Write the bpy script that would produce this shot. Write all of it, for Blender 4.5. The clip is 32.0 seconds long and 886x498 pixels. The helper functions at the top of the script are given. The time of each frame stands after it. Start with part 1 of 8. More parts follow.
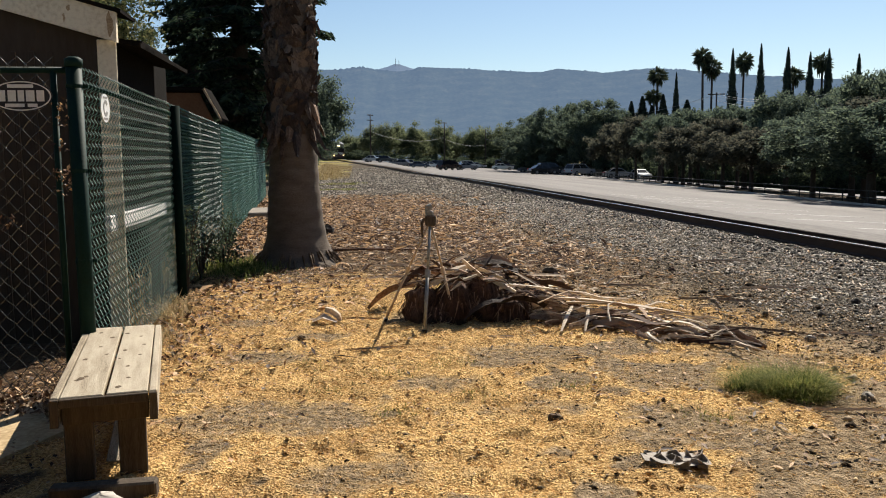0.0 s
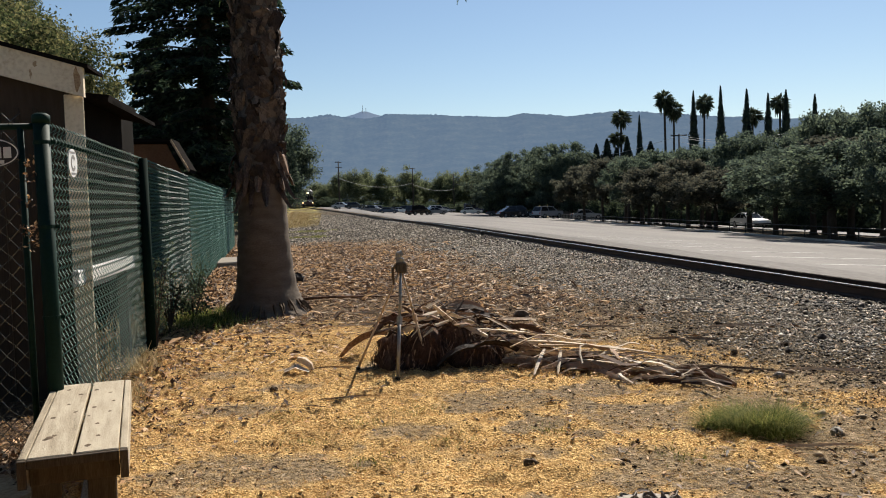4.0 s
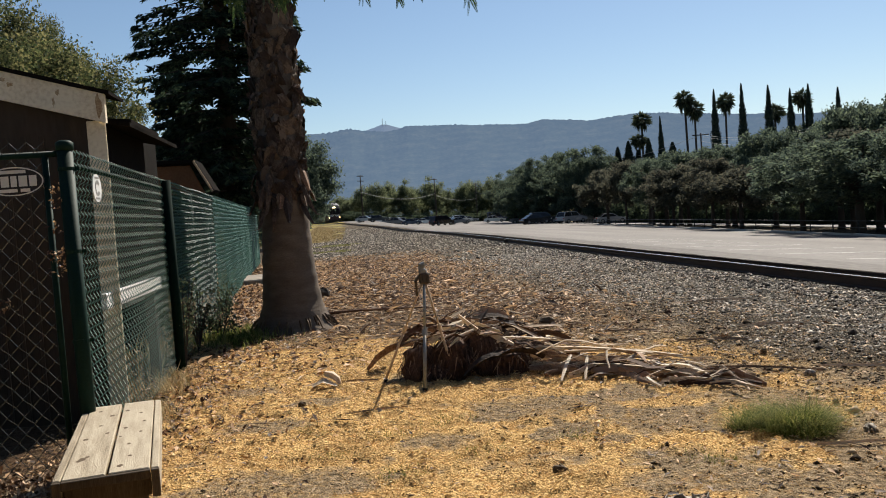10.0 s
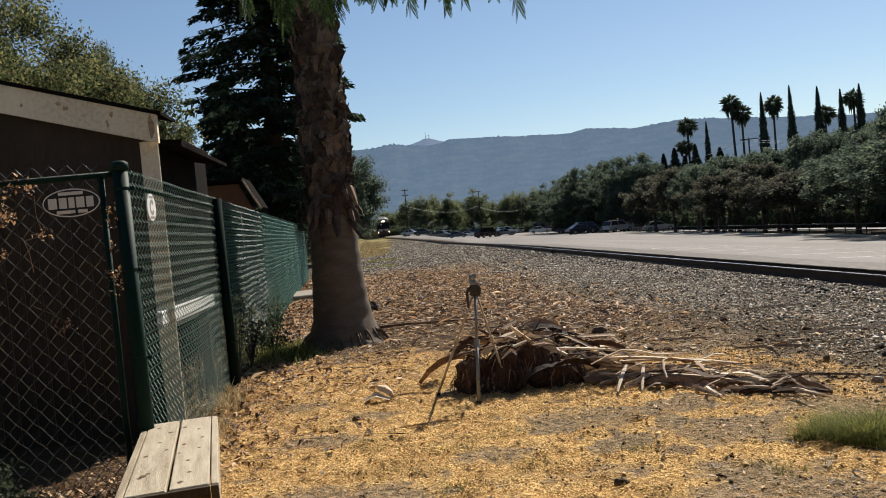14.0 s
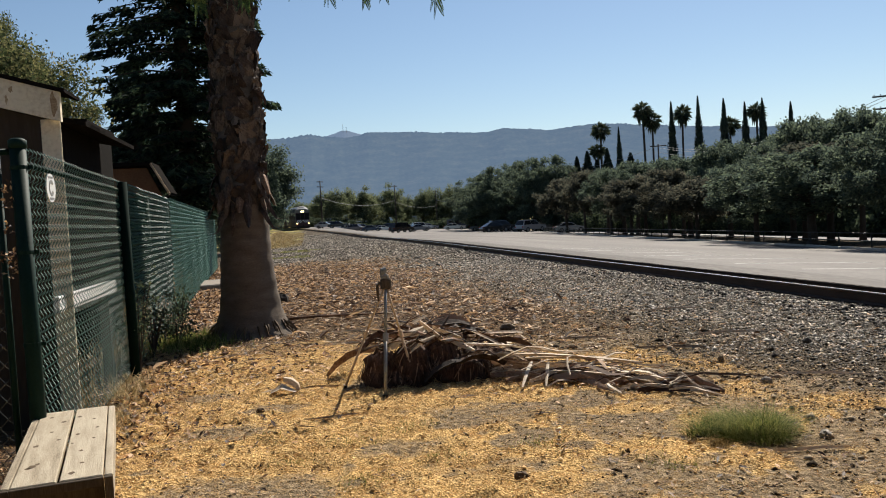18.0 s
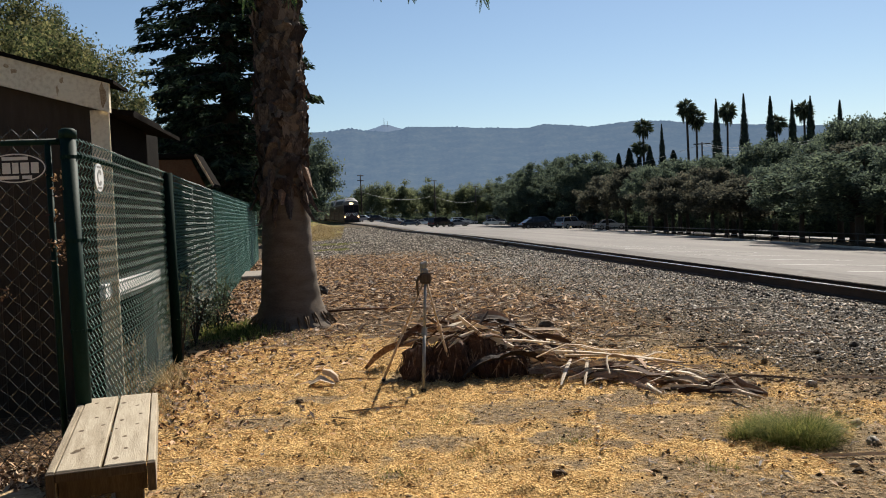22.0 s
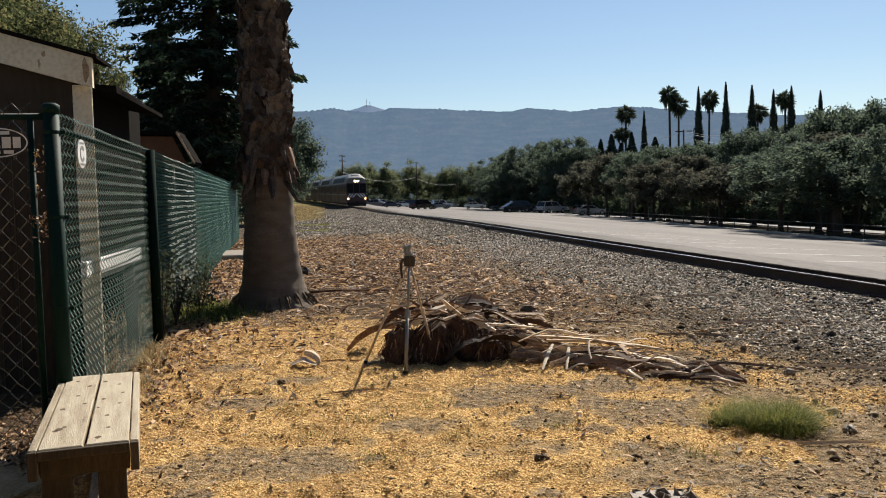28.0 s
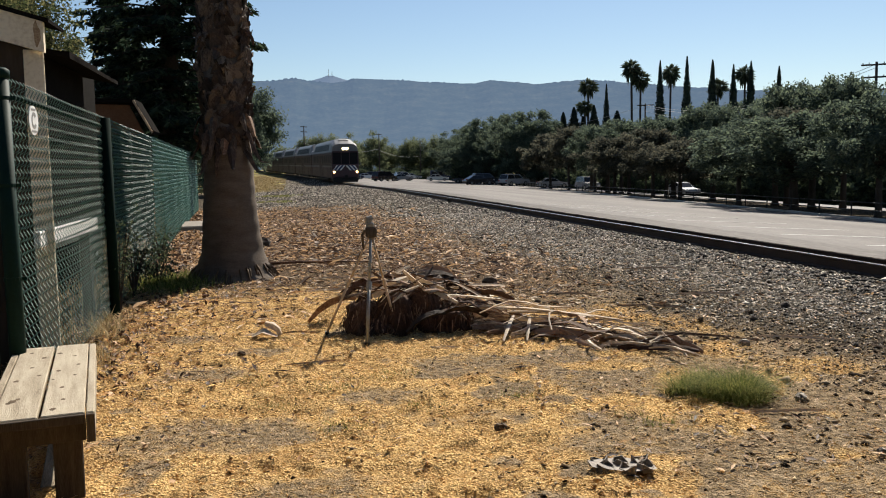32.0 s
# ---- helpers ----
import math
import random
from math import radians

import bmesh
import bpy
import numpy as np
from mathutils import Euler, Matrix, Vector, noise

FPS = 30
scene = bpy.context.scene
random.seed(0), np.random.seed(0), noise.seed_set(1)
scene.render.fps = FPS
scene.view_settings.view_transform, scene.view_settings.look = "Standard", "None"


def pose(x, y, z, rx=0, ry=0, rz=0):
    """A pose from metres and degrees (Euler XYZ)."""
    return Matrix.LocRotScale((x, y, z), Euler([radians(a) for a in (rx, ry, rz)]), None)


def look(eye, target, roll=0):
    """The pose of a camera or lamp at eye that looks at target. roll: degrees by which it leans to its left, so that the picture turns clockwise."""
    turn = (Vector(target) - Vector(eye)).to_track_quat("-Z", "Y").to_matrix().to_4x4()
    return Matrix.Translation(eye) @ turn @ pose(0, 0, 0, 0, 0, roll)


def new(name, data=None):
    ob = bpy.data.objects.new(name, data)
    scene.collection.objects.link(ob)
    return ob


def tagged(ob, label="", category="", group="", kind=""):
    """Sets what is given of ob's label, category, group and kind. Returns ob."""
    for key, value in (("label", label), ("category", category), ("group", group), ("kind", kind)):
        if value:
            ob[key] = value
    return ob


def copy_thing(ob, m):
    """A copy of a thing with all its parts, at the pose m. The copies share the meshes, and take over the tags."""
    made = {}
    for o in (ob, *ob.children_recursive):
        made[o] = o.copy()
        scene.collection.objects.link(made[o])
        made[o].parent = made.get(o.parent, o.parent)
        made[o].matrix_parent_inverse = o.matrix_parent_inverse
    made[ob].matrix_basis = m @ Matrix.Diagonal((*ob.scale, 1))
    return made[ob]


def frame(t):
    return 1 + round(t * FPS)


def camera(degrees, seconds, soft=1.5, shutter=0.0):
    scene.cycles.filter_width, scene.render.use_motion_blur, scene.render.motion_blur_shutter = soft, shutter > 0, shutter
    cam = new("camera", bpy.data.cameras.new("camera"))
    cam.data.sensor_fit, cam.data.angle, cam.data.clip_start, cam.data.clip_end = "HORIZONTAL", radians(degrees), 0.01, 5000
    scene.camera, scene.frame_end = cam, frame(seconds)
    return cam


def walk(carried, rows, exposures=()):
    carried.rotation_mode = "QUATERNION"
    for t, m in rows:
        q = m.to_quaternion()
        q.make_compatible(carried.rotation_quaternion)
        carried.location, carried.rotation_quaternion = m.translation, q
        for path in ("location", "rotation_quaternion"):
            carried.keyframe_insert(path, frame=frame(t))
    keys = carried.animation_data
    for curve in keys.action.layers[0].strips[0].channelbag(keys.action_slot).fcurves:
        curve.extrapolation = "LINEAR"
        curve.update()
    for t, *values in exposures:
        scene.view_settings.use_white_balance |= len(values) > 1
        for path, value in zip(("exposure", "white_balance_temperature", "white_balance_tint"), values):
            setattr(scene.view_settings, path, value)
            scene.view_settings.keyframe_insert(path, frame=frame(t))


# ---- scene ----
cam = camera(55.4, 32.0, 1.0)
PATH = [
    (0, (0.119, 0.093, 1.624), (0.363, 2.066, 1.406), -0.5),
    (0.5, (0.126, 0.093, 1.623), (0.407, 2.06, 1.393), -0.5),
    (1, (0.124, 0.081, 1.626), (0.454, 2.042, 1.41), -0.1),
    (1.5, (0.122, 0.078, 1.627), (0.483, 2.033, 1.409), -0.1),
    (2, (0.122, 0.072, 1.626), (0.482, 2.028, 1.415), -0.8),
    (2.5, (0.119, 0.069, 1.628), (0.441, 2.035, 1.442), -1.8),
    (3, (0.122, 0.065, 1.632), (0.425, 2.036, 1.488), -2.5),
    (3.5, (0.117, 0.058, 1.638), (0.442, 2.029, 1.523), -1.9),
    (5.5, (0.101, 0.059, 1.648), (0.373, 2.037, 1.532), -1.1),
    (6, (0.104, 0.055, 1.647), (0.369, 2.033, 1.515), -1.7),
    (6.5, (0.099, 0.061, 1.643), (0.302, 2.045, 1.492), -2.2),
    (7, (0.099, 0.067, 1.644), (0.219, 2.056, 1.479), -2.6),
    (7.5, (0.108, 0.071, 1.646), (0.212, 2.063, 1.499), -2.3),
    (8, (0.11, 0.074, 1.648), (0.227, 2.067, 1.522), -2.5),
    (8.5, (0.12, 0.066, 1.648), (0.255, 2.058, 1.539), -2.8),
    (9, (0.123, 0.058, 1.65), (0.295, 2.049, 1.571), -3.4),
    (9.5, (0.133, 0.044, 1.648), (0.365, 2.029, 1.571), -3.9),
    (10, (0.134, 0.035, 1.643), (0.394, 2.016, 1.555), -4.0),
    (10.5, (0.126, 0.043, 1.641), (0.461, 2.013, 1.583), -2.3),
    (11, (0.139, 0.067, 1.632), (0.493, 2.035, 1.577), -2.0),
    (11.5, (0.127, 0.093, 1.622), (0.399, 2.074, 1.561), -4.1),
    (12, (0.116, 0.085, 1.635), (0.347, 2.071, 1.592), -5.0),
    (12.5, (0.09, 0.086, 1.64), (0.285, 2.076, 1.601), -4.6),
    (13, (0.091, 0.075, 1.638), (0.25, 2.068, 1.593), -5.5),
    (13.5, (0.095, 0.091, 1.635), (0.241, 2.085, 1.594), -5.6),
    (15.5, (0.091, 0.093, 1.634), (0.335, 2.076, 1.539), -4.0),
    (16, (0.098, 0.1, 1.621), (0.371, 2.079, 1.528), -3.8),
    (16.5, (0.099, 0.094, 1.625), (0.403, 2.069, 1.541), -3.5),
    (17, (0.098, 0.086, 1.627), (0.42, 2.059, 1.557), -3.1),
    (17.5, (0.109, 0.086, 1.629), (0.456, 2.054, 1.557), -3.1),
    (18, (0.113, 0.075, 1.628), (0.469, 2.042, 1.551), -3.3),
    (18.5, (0.109, 0.08, 1.633), (0.459, 2.047, 1.557), -3.1),
    (19, (0.107, 0.081, 1.63), (0.44, 2.051, 1.553), -2.7),
    (19.5, (0.098, 0.085, 1.632), (0.428, 2.056, 1.574), -2.0),
    (20, (0.097, 0.086, 1.624), (0.428, 2.058, 1.58), -1.7),
    (20.5, (0.1, 0.088, 1.631), (0.409, 2.063, 1.562), -2.0),
    (21, (0.098, 0.088, 1.63), (0.371, 2.067, 1.545), -2.2),
    (21.5, (0.097, 0.089, 1.628), (0.364, 2.07, 1.541), -2.3),
    (22, (0.1, 0.091, 1.627), (0.365, 2.072, 1.543), -2.4),
    (22.5, (0.096, 0.096, 1.628), (0.306, 2.082, 1.513), -2.9),
    (23, (0.109, 0.137, 1.621), (0.335, 2.121, 1.517), -4.2),
    (23.1, (0.102, 0.151, 1.618), (0.379, 2.131, 1.56), -4.0),
    (23.5, (0.155, 0.178, 1.621), (0.566, 2.133, 1.723), 2.0),
    (23.7, (0.149, 0.178, 1.629), (0.566, 2.131, 1.694), 2.3),
    (24, (0.141, 0.176, 1.639), (0.506, 2.142, 1.697), 0.5),
    (24.5, (0.097, 0.117, 1.634), (0.353, 2.1, 1.643), -2.1),
    (25, (0.045, 0.087, 1.645), (0.168, 2.082, 1.572), -4.1),
    (25.5, (0.052, 0.11, 1.643), (0.212, 2.102, 1.568), -4.4),
    (27.5, (0.06, 0.099, 1.641), (0.333, 2.077, 1.528), -1.8),
    (28, (0.064, 0.102, 1.636), (0.373, 2.074, 1.509), -1.3),
    (28.5, (0.068, 0.101, 1.634), (0.4, 2.068, 1.496), -1.1),
    (29, (0.066, 0.101, 1.635), (0.391, 2.068, 1.48), -1.1),
    (29.5, (0.064, 0.109, 1.631), (0.368, 2.078, 1.454), -0.8),
    (30, (0.068, 0.117, 1.626), (0.38, 2.083, 1.44), -0.8),
    (30.5, (0.068, 0.119, 1.627), (0.392, 2.083, 1.432), -0.8),
    (31, (0.075, 0.123, 1.628), (0.432, 2.081, 1.429), -0.9),
    (31.5, (0.075, 0.127, 1.628), (0.451, 2.08, 1.419), -1.0),
    (32, (0.073, 0.114, 1.626), (0.467, 2.065, 1.432), -0.9),
]
walk(cam, [(t, look(eye, target, roll)) for t, eye, target, roll in PATH],
     [(0, 0.52), (1, 0.48), (2, 0.42), (7, 0.42), (8, 0.5), (9, 0.48), (10, 0.41), (11, 0.3), (12, 0.37), (22, 0.41), (23, 0.47), (23.5, 0.44), (23.7, 0.44), (24, 0.28), (25, 0.35), (27, 0.42), (32, 0.43)])

# ---- world and sun ----
SUN_AZ, SUN_EL = 32.0, 41.0          # degrees to the right of the track's direction, and above the horizon
world = bpy.data.worlds.new("sky")
scene.world = world
world.use_nodes = True
wn = world.node_tree
sky = wn.nodes.new("ShaderNodeTexSky")
sky.sky_type = "NISHITA"
sky.sun_disc = False
sky.sun_elevation = radians(SUN_EL)
sky.sun_rotation = radians(SUN_AZ)
sky.air_density, sky.dust_density, sky.ozone_density = 1.0, 0.15, 2.5
wn.nodes["Background"].inputs["Strength"].default_value = 0.07
wn.links.new(sky.outputs[0], wn.nodes["Background"].inputs[0])
sun = new("sun", bpy.data.lights.new("sun", "SUN"))
sun.data.energy, sun.data.angle, sun.data.color = 6.6, radians(0.6), (1.0, 0.93, 0.82)
_d = Vector((math.sin(radians(SUN_AZ)) * math.cos(radians(SUN_EL)), math.cos(radians(SUN_AZ)) * math.cos(radians(SUN_EL)), math.sin(radians(SUN_EL))))
sun.matrix_world = look(_d * 60, (0, 0, 0))


# ---- materials ----
def surf(name, cols, scale=6.0, fine=60.0, rough=0.85, bump=0.3, metal=0.0, spec=0.3, island=0.0, stretch=(1, 1, 1), randob=0.0, trans=0.0, dist=0.02):
    """A surface of two or three colours mixed by coarse and fine noise, with relief."""
    m = bpy.data.materials.new(name)
    m.use_nodes = True
    nt = m.node_tree
    n, l = nt.nodes, nt.links
    b = n["Principled BSDF"]
    b.inputs["Roughness"].default_value = rough
    b.inputs["Metallic"].default_value = metal
    b.inputs["Specular IOR Level"].default_value = spec
    co = n.new("ShaderNodeTexCoord")
    mp = n.new("ShaderNodeMapping")
    mp.inputs["Scale"].default_value = stretch
    l.new(co.outputs["Object"], mp.inputs[0])
    n1, n2 = n.new("ShaderNodeTexNoise"), n.new("ShaderNodeTexNoise")
    for nn, sc, det in ((n1, scale, 4), (n2, fine, 3)):
        nn.inputs["Scale"].default_value = sc
        nn.inputs["Detail"].default_value = det
        l.new(mp.outputs[0], nn.inputs["Vector"])
    add = n.new("ShaderNodeMath")
    add.operation = "MULTIPLY_ADD"
    l.new(n2.outputs[0], add.inputs[0])
    add.inputs[1].default_value = 0.5
    mul = n.new("ShaderNodeMath")
    mul.operation = "MULTIPLY"
    l.new(n1.outputs[0], mul.inputs[0])
    mul.inputs[1].default_value = 0.5
    l.new(mul.outputs[0], add.inputs[2])
    fac = add.outputs[0]
    for amount, node in ((island, "ShaderNodeNewGeometry"), (randob, "ShaderNodeObjectInfo")):
        if amount:
            g = n.new(node)
            mix = n.new("ShaderNodeMath")
            mix.operation = "MULTIPLY_ADD"
            l.new(g.outputs["Random Per Island" if node.endswith("Geometry") else "Random"], mix.inputs[0])
            mix.inputs[1].default_value = amount
            sub = n.new("ShaderNodeMath")
            sub.operation = "SUBTRACT"
            l.new(fac, sub.inputs[0])
            sub.inputs[1].default_value = amount / 2
            l.new(sub.outputs[0], mix.inputs[2])
            fac = mix.outputs[0]
    ramp = n.new("ShaderNodeValToRGB")
    ramp.color_ramp.elements[0].position, ramp.color_ramp.elements[1].position = 0.3, 0.7
    ramp.color_ramp.elements[0].color = (*cols[0], 1)
    ramp.color_ramp.elements[1].color = (*cols[-1], 1)
    for k, c in enumerate(cols[1:-1]):
        e = ramp.color_ramp.elements.new(0.3 + 0.4 * (k + 1) / (len(cols) - 1))
        e.color = (*c, 1)
    l.new(fac, ramp.inputs[0])
    l.new(ramp.outputs[0], b.inputs["Base Color"])
    if bump:
        bp = n.new("ShaderNodeBump")
        bp.inputs["Strength"].default_value = bump
        bp.inputs["Distance"].default_value = dist
        l.new(add.outputs[0], bp.inputs["Height"])
        l.new(bp.outputs[0], b.inputs["Normal"])
    if trans:
        t = n.new("ShaderNodeBsdfTranslucent")
        l.new(ramp.outputs[0], t.inputs[0])
        ms = n.new("ShaderNodeMixShader")
        ms.inputs[0].default_value = trans
        l.new(b.outputs[0], ms.inputs[1])
        l.new(t.outputs[0], ms.inputs[2])
        l.new(ms.outputs[0], n["Material Output"].inputs[0])
    return m


def plain(name, col, rough=0.5, metal=0.0, emit=0.0, ecol=None, spec=0.5):
    m = bpy.data.materials.new(name)
    m.use_nodes = True
    b = m.node_tree.nodes["Principled BSDF"]
    b.inputs["Base Color"].default_value = (*col, 1)
    b.inputs["Roughness"].default_value, b.inputs["Metallic"].default_value = rough, metal
    b.inputs["Specular IOR Level"].default_value = spec
    if emit:
        b.inputs["Emission Color"].default_value = (*(ecol or col), 1)
        b.inputs["Emission Strength"].default_value = emit
    return m


